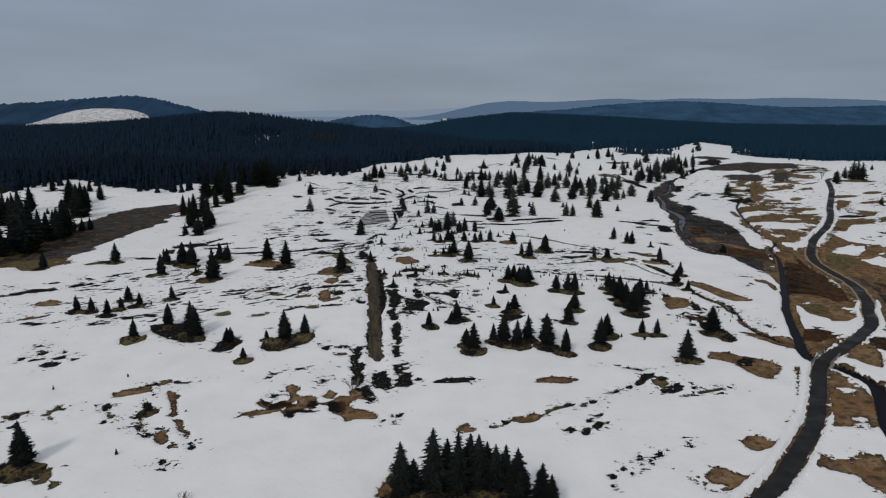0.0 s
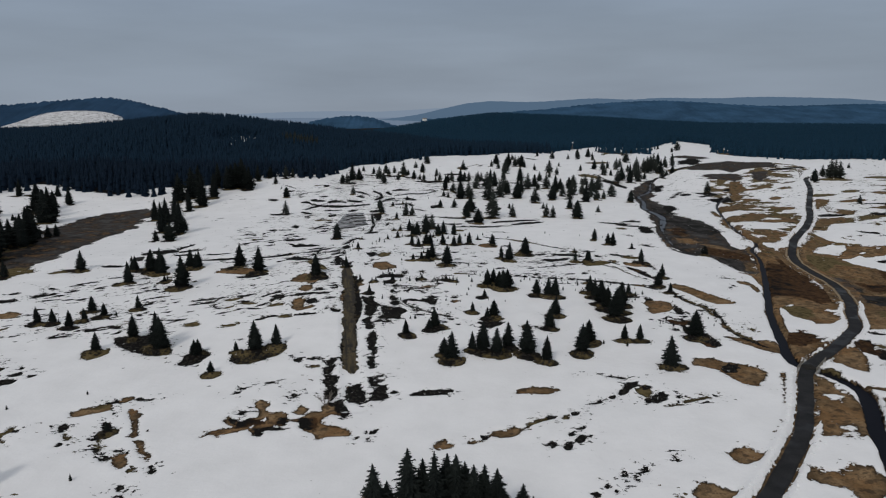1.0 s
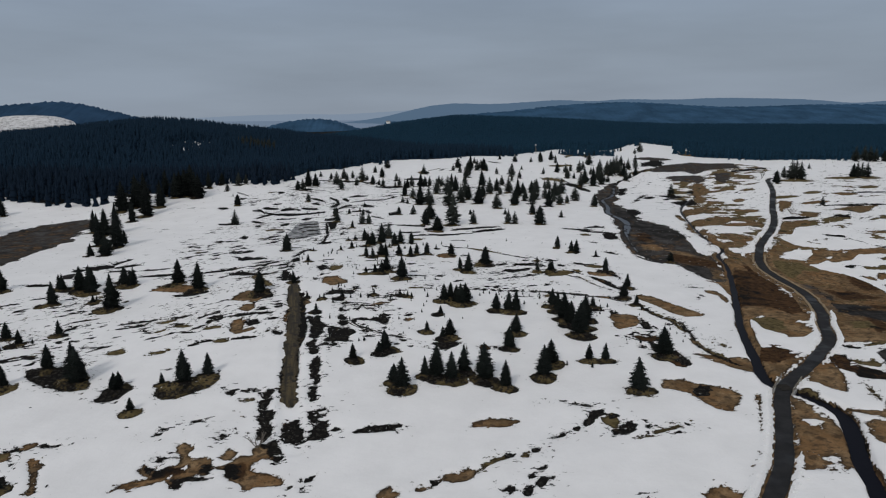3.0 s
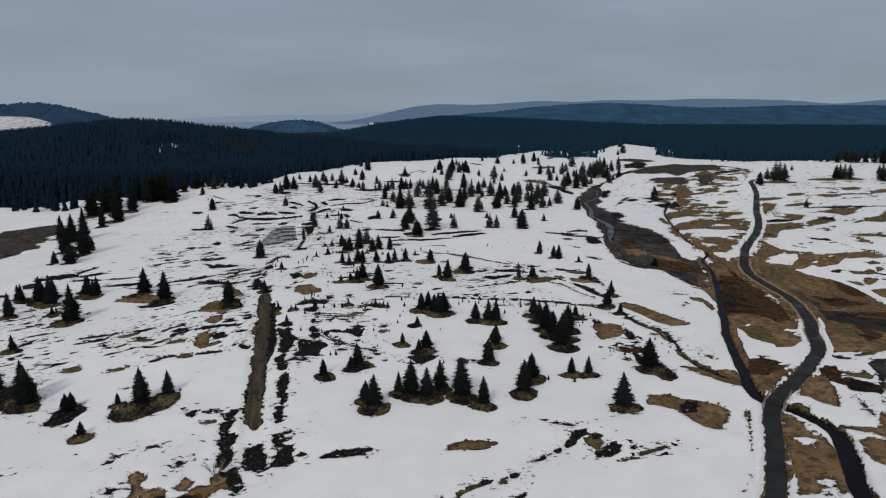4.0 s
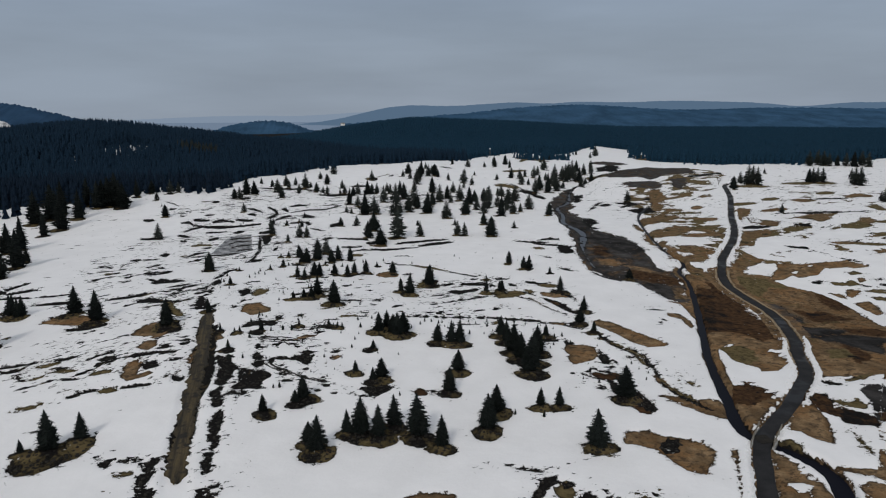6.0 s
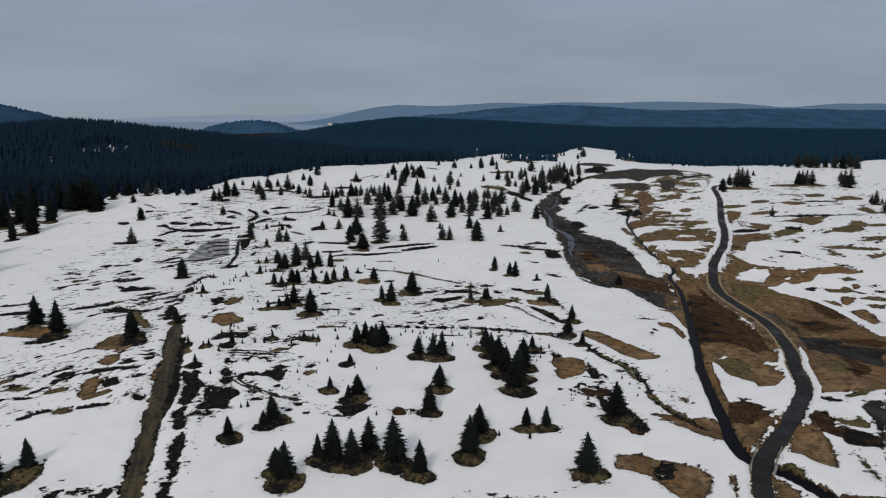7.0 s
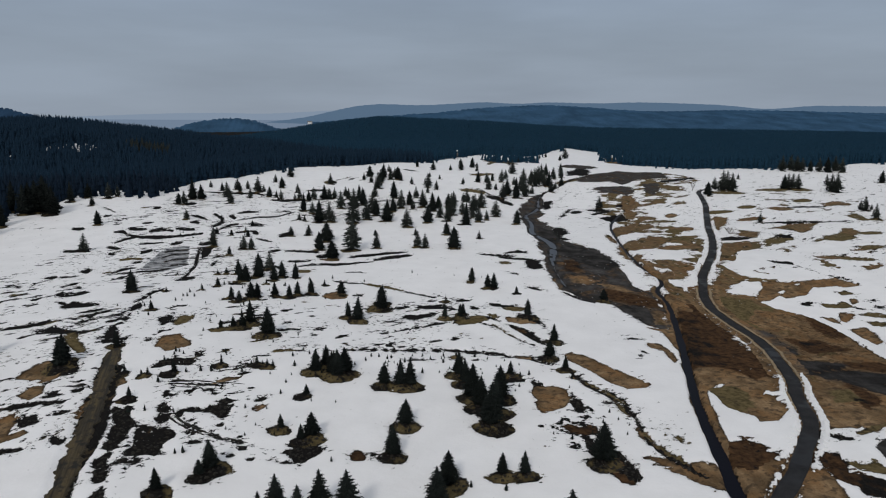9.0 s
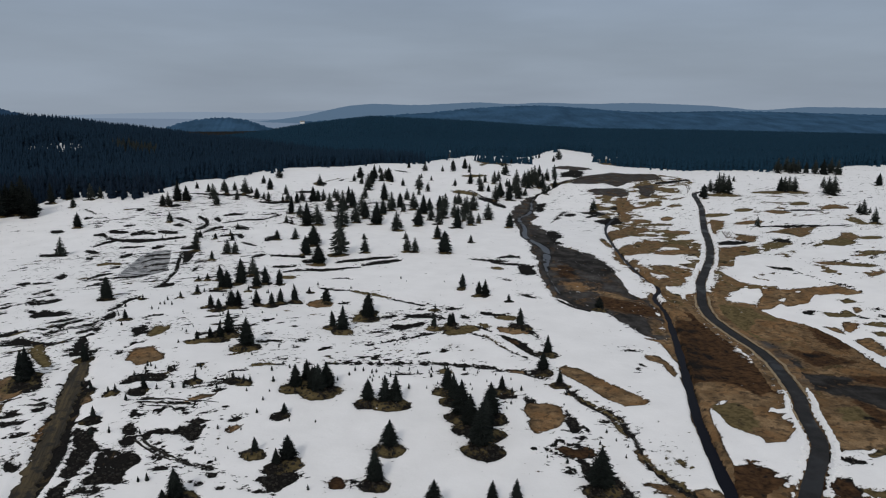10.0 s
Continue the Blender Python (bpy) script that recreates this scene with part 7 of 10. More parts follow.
area(".G", (148.4, 211.6), (153.2, 211.1), (153.6, 209.8), (155.6, 208.3), (154.0, 204.7), (149.8, 203.5), (149.5, 206.8))
area(".G", (148.2, 200.7), (152.4, 200.2), (151.7, 195.6), (143.6, 187.0), (145.5, 193.5))
area(".D", (168.3, 263.1), (168.3, 259.3), (169.8, 257.3), (171.3, 255.6), (171.7, 252.5), (171.5, 249.0), (171.4, 245.5), (172.1, 246.3), (172.5, 250.0), (172.9, 253.9), (173.0, 257.6), (171.2, 259.2), (169.6, 260.8), (169.1, 264.1))
area(".D", (172.0, 242.9), (173.6, 239.6), (175.1, 236.5), (175.5, 232.4), (175.7, 228.3), (175.9, 224.3), (176.3, 224.7), (176.3, 228.8), (176.2, 233.1), (175.9, 237.4), (174.3, 240.4), (172.6, 243.4))
patch(".D", 181.2, 265.2, 2.5, 0.9, 106)
area(".W", (166.4, 277.3), (176.9, 278.2), (181.3, 273.6), (184.2, 266.0), (179.2, 254.2), (174.5, 258.8), (170.7, 264.9), (162.7, 255.9), (154.9, 250.9), (155.9, 246.9), (163.2, 243.8), (170.3, 243.1), (171.4, 239.7), (160.6, 240.4), (153.4, 242.7), (148.6, 247.3), (148.9, 253.6), (150.0, 258.9), (157.3, 263.4))
area(".W", (201.3, 282.0), (211.8, 277.9), (202.2, 265.4), (196.8, 265.4), (192.9, 268.6))
area(".W", (186.6, 274.8), (195.4, 275.7), (190.0, 267.8), (184.8, 269.5))
area(".W", (181.8, 238.4), (186.7, 233.7), (173.5, 219.3), (170.5, 220.4), (169.0, 227.8), (176.1, 228.7))
area(".W", (158.9, 226.3), (165.4, 227.9), (162.5, 223.9), (163.7, 221.6), (161.9, 218.5), (157.7, 220.7), (155.2, 222.2))
area(".G", (-34.6, 105.9), (-33.8, 107.3), (-32.0, 106.7), (-29.9, 107.6), (-27.4, 108.8), (-26.5, 106.7), (-25.5, 106.1), (-25.0, 106.8), (-25.4, 108.9), (-23.6, 109.9), (-21.8, 109.3), (-21.7, 111.0), (-22.6, 113.6), (-23.8, 114.2), (-25.4, 113.8), (-26.1, 115.2), (-26.6, 116.0), (-25.3, 116.9), (-26.4, 117.7), (-27.4, 118.9), (-28.7, 118.4), (-28.2, 116.1), (-27.0, 114.8), (-27.0, 113.1), (-28.4, 112.0), (-29.8, 111.4), (-31.6, 113.0), (-32.5, 111.9), (-31.5, 110.2), (-29.8, 109.3), (-31.9, 108.7), (-33.7, 108.2))
area("~D", (-26.9, 108.4), (-25.5, 108.6), (-25.0, 106.3), (-26.1, 106.1))
area("~D", (-24.3, 112.0), (-22.2, 112.9), (-21.5, 109.1), (-23.2, 109.7))
area("~D", (-32.7, 112.9), (-30.7, 111.9), (-31.2, 110.4))
area("~N", (-30.3, 111.6), (-26.3, 112.2), (-26.1, 109.8), (-29.3, 109.6))
area(".W", (-26.5, 111.7), (-25.7, 112.3), (-25.5, 111.2))
area(".W", (-27.7, 109.4), (-26.7, 110.0), (-26.6, 109.2))
area(".G", (-21.9, 111.4), (-20.4, 112.1), (-19.7, 112.8), (-18.6, 114.1), (-16.7, 114.5), (-16.9, 116.6), (-16.2, 117.8), (-15.1, 117.9), (-14.2, 116.8), (-13.4, 112.9), (-15.0, 113.0), (-16.2, 111.7), (-16.3, 110.6), (-14.9, 109.7), (-14.0, 109.3), (-12.9, 108.8), (-11.3, 107.6), (-10.7, 106.8), (-11.2, 105.7), (-13.0, 105.7), (-14.2, 105.7), (-16.1, 105.1), (-16.8, 106.4), (-18.2, 107.5), (-19.7, 109.1), (-19.9, 110.4))
area(".G", (-21.3, 114.1), (-21.0, 116.0), (-20.5, 116.9), (-19.1, 115.4), (-19.1, 114.1), (-19.9, 112.9), (-20.8, 113.3))
area("~N", (-20.4, 112.1), (-17.2, 113.2), (-16.0, 109.0), (-18.8, 108.4))
area("~D", (-20.7, 112.1), (-18.8, 111.0), (-18.8, 108.6), (-20.2, 109.6))
area("~D", (-15.3, 117.4), (-14.0, 116.4), (-13.3, 112.5), (-14.2, 112.9))
area(".D", (-10.5, 105.5), (-10.1, 106.0), (-9.7, 105.0), (-10.0, 104.3))
patch(".D", -23.8, 108.4, 1.9, 0.5, 177)
area(".G", (-59.6, 115.8), (-57.1, 117.3), (-55.2, 118.6), (-53.7, 118.8), (-52.7, 116.4), (-54.0, 115.5), (-55.8, 114.8), (-57.0, 114.1), (-58.6, 113.8))
area("~O", (-57.7, 117.7), (-54.8, 118.7), (-53.6, 118.6), (-53.3, 116.5), (-56.2, 116.4))
area(".G", (-52.9, 119.3), (-52.5, 121.3), (-50.3, 120.9), (-50.8, 119.5), (-51.8, 118.8))
patch(".D", -52.9, 119.1, 1.2, 0.5, -180)
patch(".D", -48.7, 120.1, 1.9, 0.5, 169)
area(".D", (-52.6, 116.6), (-51.6, 115.8), (-51.3, 114.1))
area(".G", (-49.3, 114.8), (-49.3, 116.2), (-48.0, 116.2), (-46.9, 113.9), (-47.1, 112.6), (-46.3, 110.6), (-44.9, 108.1), (-44.8, 106.1), (-45.5, 106.8), (-46.3, 109.1), (-48.0, 112.0))
area(".D", (-44.9, 107.0), (-44.5, 107.9), (-43.9, 106.1))
area(".G", (-44.6, 105.6), (-43.6, 105.9), (-41.6, 103.0), (-41.0, 100.8), (-41.7, 100.8), (-43.0, 103.3))
area(".D", (-67.7, 151.3), (-65.2, 152.0), (-61.0, 152.7), (-56.6, 153.0), (-54.4, 146.9), (-56.1, 144.9), (-52.8, 140.9), (-55.7, 140.2), (-60.7, 143.3), (-65.0, 146.7))
area(".D", (-48.5, 135.7), (-47.9, 140.3), (-44.3, 141.8), (-43.1, 139.7), (-44.3, 135.9), (-46.9, 134.8))
area(".O", (-69.6, 140.5), (-68.4, 143.0), (-65.7, 144.9), (-64.5, 143.2), (-65.6, 140.4), (-67.3, 138.8))
area(".T", (-38.0, 135.9), (-38.7, 139.1), (-35.4, 140.4), (-30.0, 142.3), (-28.5, 145.6), (-27.5, 142.0), (-28.6, 138.7), (-31.6, 136.1), (-33.7, 134.5), (-36.3, 134.5))
area("~L", (112.1, 307.2), (118.2, 292.0), (117.4, 267.6), (108.3, 259.1), (105.0, 274.2), (105.0, 293.4))
area("~L", (114.9, 346.5), (116.6, 332.9), (113.8, 311.6), (106.3, 303.3), (105.6, 314.3))
area(".W", (140.1, 224.9), (148.1, 225.7), (155.5, 226.4), (161.4, 231.2), (168.5, 230.7), (173.2, 225.2), (175.6, 219.9), (149.3, 188.7), (141.3, 183.2), (143.4, 190.5), (144.3, 197.0), (145.0, 203.6), (145.0, 209.9), (142.8, 215.9), (140.3, 219.6))
area(".O", (164.6, 225.8), (167.8, 226.4), (168.3, 223.5), (164.3, 223.2))
area(".G", (163.6, 219.3), (166.1, 220.0), (164.6, 217.0), (161.8, 216.4))
area(".D", (167.4, 217.5), (169.6, 217.8), (168.4, 215.6))
area(".D", (149.3, 221.4), (153.8, 221.3), (151.0, 218.6), (149.3, 219.5))
area(".O", (154.3, 219.7), (157.9, 217.6), (161.0, 219.2), (161.4, 215.0), (157.4, 214.9), (153.6, 216.5))
area(".G", (147.6, 210.6), (150.8, 208.8), (149.1, 204.3), (147.9, 206.4))
area(".G", (154.1, 212.0), (157.7, 211.9), (156.8, 209.3), (151.3, 205.0), (150.7, 206.6))
area(".G", (147.8, 200.5), (152.5, 200.9), (151.6, 197.1), (148.5, 190.8), (145.8, 189.8), (146.5, 194.1))
area(".O", (157.7, 210.0), (162.6, 209.8), (163.9, 206.9), (162.0, 204.7), (159.4, 207.0))
area(".O", (155.9, 204.9), (160.0, 202.5), (157.5, 199.7), (155.3, 201.4))
patch(".D", 166.5, 212.0, 1.7, 0.9, 156)
patch(".D", 161.2, 213.1, 1.5, 0.6, 141)

# spruces: x, y, height, breadth
spruce(-45.4, 401.9, 5.0); spruce(-42.3, 399.0, 6.9); spruce(-41.1, 414.2, 10.0, 1.2); spruce(-37.0, 414.2, 7.5, 1.1); spruce(-35.8, 365.8, 4.3, 1.3)
spruce(-37.6, 451.6, 3.8); spruce(-30.3, 441.2, 4.0); spruce(-25.5, 421.1, 7.6, 1.2); spruce(-21.8, 403.7, 7.0); spruce(-22.8, 443.3, 6.8)
spruce(-20.6, 435.6, 4.9); spruce(-17.5, 445.5, 4.7); spruce(-14.0, 419.9, 5.0); spruce(-11.4, 436.0, 8.6, 1.1); spruce(-8.5, 438.0, 3.7)
spruce(-4.7, 423.7, 5.1); spruce(-4.2, 471.6, 4.4, 1.2); spruce(0.5, 450.0, 6.1, 1.1); spruce(-1.1, 420.5, 3.6); spruce(1.3, 418.9, 4.5)
spruce(3.8, 493.5, 5.3, 1.7); spruce(9.2, 436.7, 4.7); spruce(8.3, 415.8, 3.0); spruce(10.7, 415.9, 5.3); spruce(13.1, 385.1, 8.2)
spruce(15.3, 412.7, 5.0); spruce(17.9, 416.0, 6.5); spruce(17.1, 377.8, 5.4, 1.3); spruce(20.3, 359.8, 9.6, 1.1); spruce(23.2, 416.1, 7.7)
spruce(25.6, 416.1, 6.0); spruce(24.5, 359.5, 9.1, 1.2); spruce(27.2, 462.3, 6.7); spruce(11.5, 364.2, 3.3); spruce(13.8, 361.5, 2.8)
spruce(15.7, 332.6, 4.2, 1.2); spruce(9.0, 330.9, 3.7, 1.2); spruce(-9.2, 341.7, 1.9); spruce(-7.3, 351.1, 2.2); spruce(-7.3, 330.1, 2.7)
spruce(-13.7, 332.8, 2.3); spruce(-18.0, 313.9, 5.3, 1.2); spruce(-6.9, 308.7, 4.9, 1.2); spruce(-4.1, 307.4, 4.8); spruce(-10.6, 298.1, 3.0)
spruce(19.8, 303.9, 6.5, 1.1); spruce(22.7, 319.4, 7.4, 1.2); spruce(23.9, 289.9, 6.0, 1.3); spruce(-19.8, 337.8, 2.3); spruce(28.3, 419.5, 5.4)
spruce(30.6, 390.6, 8.6); spruce(34.2, 424.7, 5.2); spruce(35.3, 416.1, 6.0); spruce(36.8, 392.0, 9.8, 1.2); spruce(34.3, 356.0, 10.1, 1.3)
spruce(40.7, 412.7, 8.0, 1.2); spruce(41.8, 399.6, 8.6); spruce(40.9, 362.3, 9.1); spruce(52.2, 490.5, 7.2); spruce(51.3, 468.1, 4.8)
spruce(47.6, 476.8, 4.5); spruce(53.6, 448.1, 9.4); spruce(60.5, 487.9, 8.9); spruce(66.6, 514.3, 4.9); spruce(64.4, 480.9, 7.4)
spruce(67.7, 490.2, 5.8); spruce(68.7, 480.8, 7.8); spruce(69.9, 476.4, 4.6); spruce(44.8, 380.9, 10.1); spruce(45.9, 371.9, 7.5)
spruce(49.8, 424.5, 6.2); spruce(59.4, 419.0, 9.1); spruce(49.4, 357.4, 9.7, 1.2); spruce(54.8, 381.8, 7.2); spruce(64.8, 398.7, 7.3)
spruce(71.0, 418.8, 6.4); spruce(65.0, 387.4, 4.8); spruce(56.4, 344.4, 7.9, 1.2); spruce(70.8, 393.6, 8.6, 1.1); spruce(79.5, 433.0, 3.8)
spruce(66.7, 352.9, 7.7); spruce(73.8, 382.2, 8.9); spruce(82.6, 451.8, 8.3, 1.2); spruce(86.3, 444.2, 5.2); spruce(74.6, 366.8, 6.7)
spruce(94.7, 481.3, 2.9); spruce(98.2, 525.5, 6.3, 1.2); spruce(90.0, 544.7, 4.5); spruce(109.8, 523.3, 4.3); spruce(121.6, 545.1, 6.6)
spruce(130.5, 546.9, 7.8); spruce(132.9, 542.8, 4.5); spruce(74.6, 461.6, 4.4); spruce(76.4, 356.3, 6.7, 1.1); spruce(83.9, 395.0, 6.4)
spruce(86.9, 396.7, 7.6, 1.1); spruce(86.8, 374.1, 6.9); spruce(95.3, 412.5, 4.3); spruce(96.0, 407.4, 6.9, 1.1); spruce(82.6, 347.3, 9.6, 1.1)
spruce(96.1, 389.0, 7.5); spruce(100.6, 394.5, 8.5, 1.2); spruce(89.9, 354.3, 7.3); spruce(89.0, 363.3, 4.5); spruce(94.7, 358.8, 4.5)
spruce(101.6, 368.6, 7.9, 1.2); spruce(32.7, 328.5, 5.1, 1.2); spruce(41.7, 328.6, 2.3); spruce(70.1, 326.1, 5.2, 1.2); spruce(57.8, 327.7, 2.8)
spruce(106.2, 465.0, 4.2); spruce(117.7, 474.4, 6.4); spruce(122.6, 470.8, 6.7); spruce(118.7, 450.9, 6.7, 1.1); spruce(128.3, 480.0, 4.7)
spruce(122.6, 449.7, 3.7); spruce(81.4, 317.4, 3.2); spruce(133.2, 476.3, 7.9); spruce(139.1, 488.0, 6.3); spruce(125.3, 434.4, 8.8, 1.2)
spruce(150.4, 512.9, 9.3, 1.1); spruce(138.7, 466.9, 5.3); spruce(128.4, 426.7, 11.2); spruce(138.0, 448.5, 9.1, 1.2); spruce(135.7, 433.0, 9.5)
spruce(154.7, 482.6, 7.3); spruce(156.6, 482.7, 8.4); spruce(157.5, 478.4, 10.2, 1.2); spruce(161.3, 482.9, 11.0); spruce(158.1, 466.4, 9.2)
spruce(159.4, 462.6, 9.8); spruce(141.8, 440.6, 5.0); spruce(203.1, 628.1, 5.3); spruce(222.8, 674.0, 4.2); spruce(233.5, 687.6, 4.3)
spruce(233.0, 647.0, 5.5); spruce(190.1, 526.6, 6.1); spruce(169.5, 468.1, 5.4); spruce(245.3, 667.4, 10.4, 1.2); spruce(162.5, 458.9, 4.2)
spruce(166.8, 401.6, 6.4, 1.2); spruce(105.9, 348.8, 6.2, 1.2); spruce(166.8, 578.4, 4.0); spruce(200.3, 645.1, 4.5); spruce(186.7, 620.3, 4.3)
spruce(-61.0, 91.6, 6.7, 1.3); spruce(-5.4, 83.6, 7.8); spruce(-3.8, 84.7, 4.8); spruce(-1.1, 85.2, 8.8); spruce(0.6, 86.3, 7.0)
spruce(2.3, 84.4, 9.0); spruce(3.7, 86.0, 7.8); spruce(5.1, 85.2, 7.8); spruce(6.2, 86.3, 6.4); spruce(7.1, 84.7, 6.7)
spruce(8.6, 85.5, 6.4); spruce(10.1, 82.9, 7.3); spruce(13.0, 81.6, 5.9); spruce(14.2, 80.4, 4.8); spruce(-70.4, 116.6, 0.9)
spruce(-48.7, 94.3, 1.1, 0.9); spruce(-49.8, 108.3, 1.8, 1.1); spruce(-59.5, 122.4, 0.8); spruce(-89.5, 161.9, 4.0); spruce(-86.0, 162.0, 3.4)
spruce(-85.0, 162.5, 1.0); spruce(-80.6, 158.7, 4.0); spruce(-79.6, 163.9, 2.9); spruce(-80.7, 170.4, 3.9); spruce(-76.2, 166.6, 3.4)
spruce(-73.3, 166.6, 1.2); spruce(-70.0, 171.6, 3.5); spruce(-67.9, 144.0, 4.0); spruce(-63.0, 151.2, 5.2); spruce(-55.8, 146.1, 7.3)
spruce(-45.6, 141.2, 2.9, 1.3); spruce(-40.0, 130.7, 2.4); spruce(-33.9, 141.2, 6.3); spruce(-30.2, 143.9, 4.5); spruce(-37.8, 140.8, 2.2)
spruce(-82.4, 195.9, 6.2); spruce(-86.0, 209.4, 4.7); spruce(-80.4, 208.0, 6.9); spruce(-77.0, 205.8, 7.8); spruce(-65.5, 190.6, 8.9, 1.2)
spruce(-72.3, 198.1, 1.4); spruce(-70.5, 212.8, 5.5); spruce(-68.2, 213.3, 5.1); spruce(-102.7, 210.7, 6.1, 1.2); spruce(-120.0, 201.4, 5.2)
spruce(-137.3, 241.7, 11.5); spruce(-137.2, 245.6, 13.4); spruce(-140.6, 255.0, 10.5); spruce(-176.5, 323.8, 13.8); spruce(-160.8, 299.9, 14.7)
spruce(-161.4, 304.9, 15.4); spruce(-166.6, 318.4, 11.1); spruce(-137.7, 258.8, 4.9); spruce(-136.5, 262.7, 4.8); spruce(-183.8, 357.0, 5.9)
spruce(-172.1, 343.7, 8.7, 1.2); spruce(-199.9, 351.3, 9.1); spruce(-116.9, 307.1, 9.6); spruce(-101.3, 273.3, 12.0); spruce(-108.5, 296.7, 11.1)
spruce(-106.9, 304.0, 12.6); spruce(-93.1, 268.8, 12.5, 1.2); spruce(-94.0, 277.7, 4.7); spruce(-96.7, 254.4, 4.3); spruce(-91.6, 254.2, 6.8, 1.2)
spruce(-122.0, 353.8, 14.5); spruce(-110.0, 331.4, 9.5); spruce(-107.2, 341.9, 16.0); spruce(-118.0, 372.2, 15.0); spruce(-106.7, 360.6, 13.0)
spruce(-105.3, 381.5, 13.0, 1.2); spruce(-101.3, 384.4, 14.0, 1.2); spruce(-93.4, 380.8, 12.5); spruce(-95.2, 409.4, 9.5); spruce(-83.1, 399.3, 4.8)
spruce(-69.1, 357.9, 5.5); spruce(-60.5, 310.9, 6.5); spruce(-76.4, 381.6, 1.5); spruce(-87.4, 211.2, 4.1); spruce(-81.3, 209.6, 6.5, 1.1)
spruce(-71.8, 216.9, 4.6); spruce(-55.2, 211.5, 7.1, 1.1); spruce(-47.5, 203.2, 7.5, 1.1); spruce(-29.6, 196.0, 5.5, 1.2); spruce(-30.3, 250.3, 5.9, 1.2)
spruce(-21.7, 202.6, 3.7, 0.8); spruce(-19.8, 327.9, 4.3); spruce(-11.9, 248.3, 1.8); spruce(-8.5, 253.5, 2.5); spruce(-8.1, 269.4, 2.0)
spruce(-9.5, 182.3, 1.2); spruce(31.2, 302.2, 12.6); spruce(40.1, 304.6, 6.2); spruce(80.9, 372.1, 10.3); spruce(91.5, 373.1, 9.4)
spruce(68.2, 301.5, 7.9); spruce(55.2, 305.2, 6.0); spruce(57.9, 303.6, 5.5); spruce(64.2, 254.0, 4.2); spruce(54.9, 223.3, 2.8)
spruce(49.9, 220.9, 3.3); spruce(35.5, 234.2, 4.9, 1.1); spruce(26.1, 222.5, 3.9); spruce(28.3, 219.7, 5.9, 1.2); spruce(25.2, 243.4, 4.0)
spruce(17.1, 244.2, 4.2); spruce(13.5, 242.4, 3.8); spruce(11.4, 239.9, 3.4); spruce(-4.6, 269.5, 4.4); spruce(-2.9, 259.0, 4.5)
spruce(-1.6, 259.1, 5.1); spruce(1.7, 264.5, 7.4); spruce(4.2, 275.2, 5.9); spruce(6.3, 259.9, 4.5); spruce(8.6, 263.9, 5.0)
spruce(12.4, 263.0, 4.5); spruce(-3.1, 238.1, 3.1); spruce(-0.8, 235.1, 2.9); spruce(1.9, 237.8, 4.3); spruce(3.2, 240.3, 3.8)
spruce(7.7, 241.3, 3.8); spruce(20.8, 253.4, 1.7); spruce(3.6, 216.0, 5.4); spruce(2.2, 212.5, 3.7); spruce(0.3, 212.0, 2.6)
spruce(8.0, 207.9, 6.2, 1.1); spruce(-2.3, 210.8, 2.1); spruce(20.2, 190.0, 4.0); spruce(21.8, 187.6, 3.9); spruce(23.9, 186.9, 5.0, 1.1)
spruce(-66.3, 438.6, 3.5); spruce(57.2, 470.0, 7.6); spruce(118.2, 528.3, 7.2); spruce(128.0, 522.2, 4.6); spruce(90.4, 493.1, 3.2)
spruce(233.9, 408.7, 7.6); spruce(251.5, 431.0, 7.3); spruce(252.6, 424.8, 12.0); spruce(256.5, 426.2, 11.1); spruce(256.2, 420.5, 10.9)
spruce(289.6, 466.1, 3.8); spruce(211.3, 329.0, 4.5, 1.1); spruce(96.2, 230.8, 3.1, 1.2); spruce(147.6, 477.4, 9.4); spruce(148.9, 466.6, 8.5)
spruce(151.4, 462.6, 9.9); spruce(155.1, 445.4, 7.4); spruce(179.3, 495.7, 7.1); spruce(119.9, 423.6, 8.4); spruce(171.7, 504.9, 8.0)
spruce(172.1, 490.3, 7.8); spruce(78.0, 390.4, 6.1); spruce(59.7, 391.2, 9.1); spruce(18.3, 186.7, 4.5, 1.1); spruce(21.2, 185.7, 4.4)
spruce(22.3, 184.9, 5.2, 1.1); spruce(16.6, 176.3, 2.1); spruce(12.7, 164.4, 2.4); spruce(17.6, 161.8, 4.0, 1.2); spruce(15.9, 160.6, 2.4)
spruce(3.4, 153.6, 4.3, 1.1); spruce(2.1, 151.7, 2.3, 1.2); spruce(-3.0, 148.8, 3.2); spruce(32.8, 164.7, 4.4, 1.1); spruce(29.7, 155.0, 4.7, 1.1)
spruce(6.4, 136.0, 5.7, 1.2); spruce(10.9, 140.8, 4.0, 0.9); spruce(13.0, 140.5, 6.4); spruce(15.9, 139.4, 5.3, 1.2); spruce(18.7, 142.8, 5.4)
spruce(22.3, 139.2, 7.0, 1.2); spruce(25.5, 135.1, 5.3, 0.9); spruce(20.4, 153.7, 0.9); spruce(33.9, 140.3, 6.0, 1.3); spruce(36.5, 145.9, 5.1)
spruce(38.0, 146.5, 1.4); spruce(39.5, 144.6, 1.1); spruce(44.7, 147.2, 3.4); spruce(47.9, 146.6, 3.6); spruce(44.1, 142.9, 1.2)
spruce(30.9, 181.2, 4.2); spruce(33.9, 180.4, 5.1); spruce(35.7, 180.4, 5.4); spruce(38.9, 185.9, 1.1); spruce(46.0, 184.8, 4.7)
spruce(46.4, 180.5, 5.0); spruce(46.3, 174.0, 6.3); spruce(46.8, 169.8, 5.6, 1.1); spruce(47.1, 163.1, 7.2, 1.3); spruce(49.2, 167.8, 6.2)
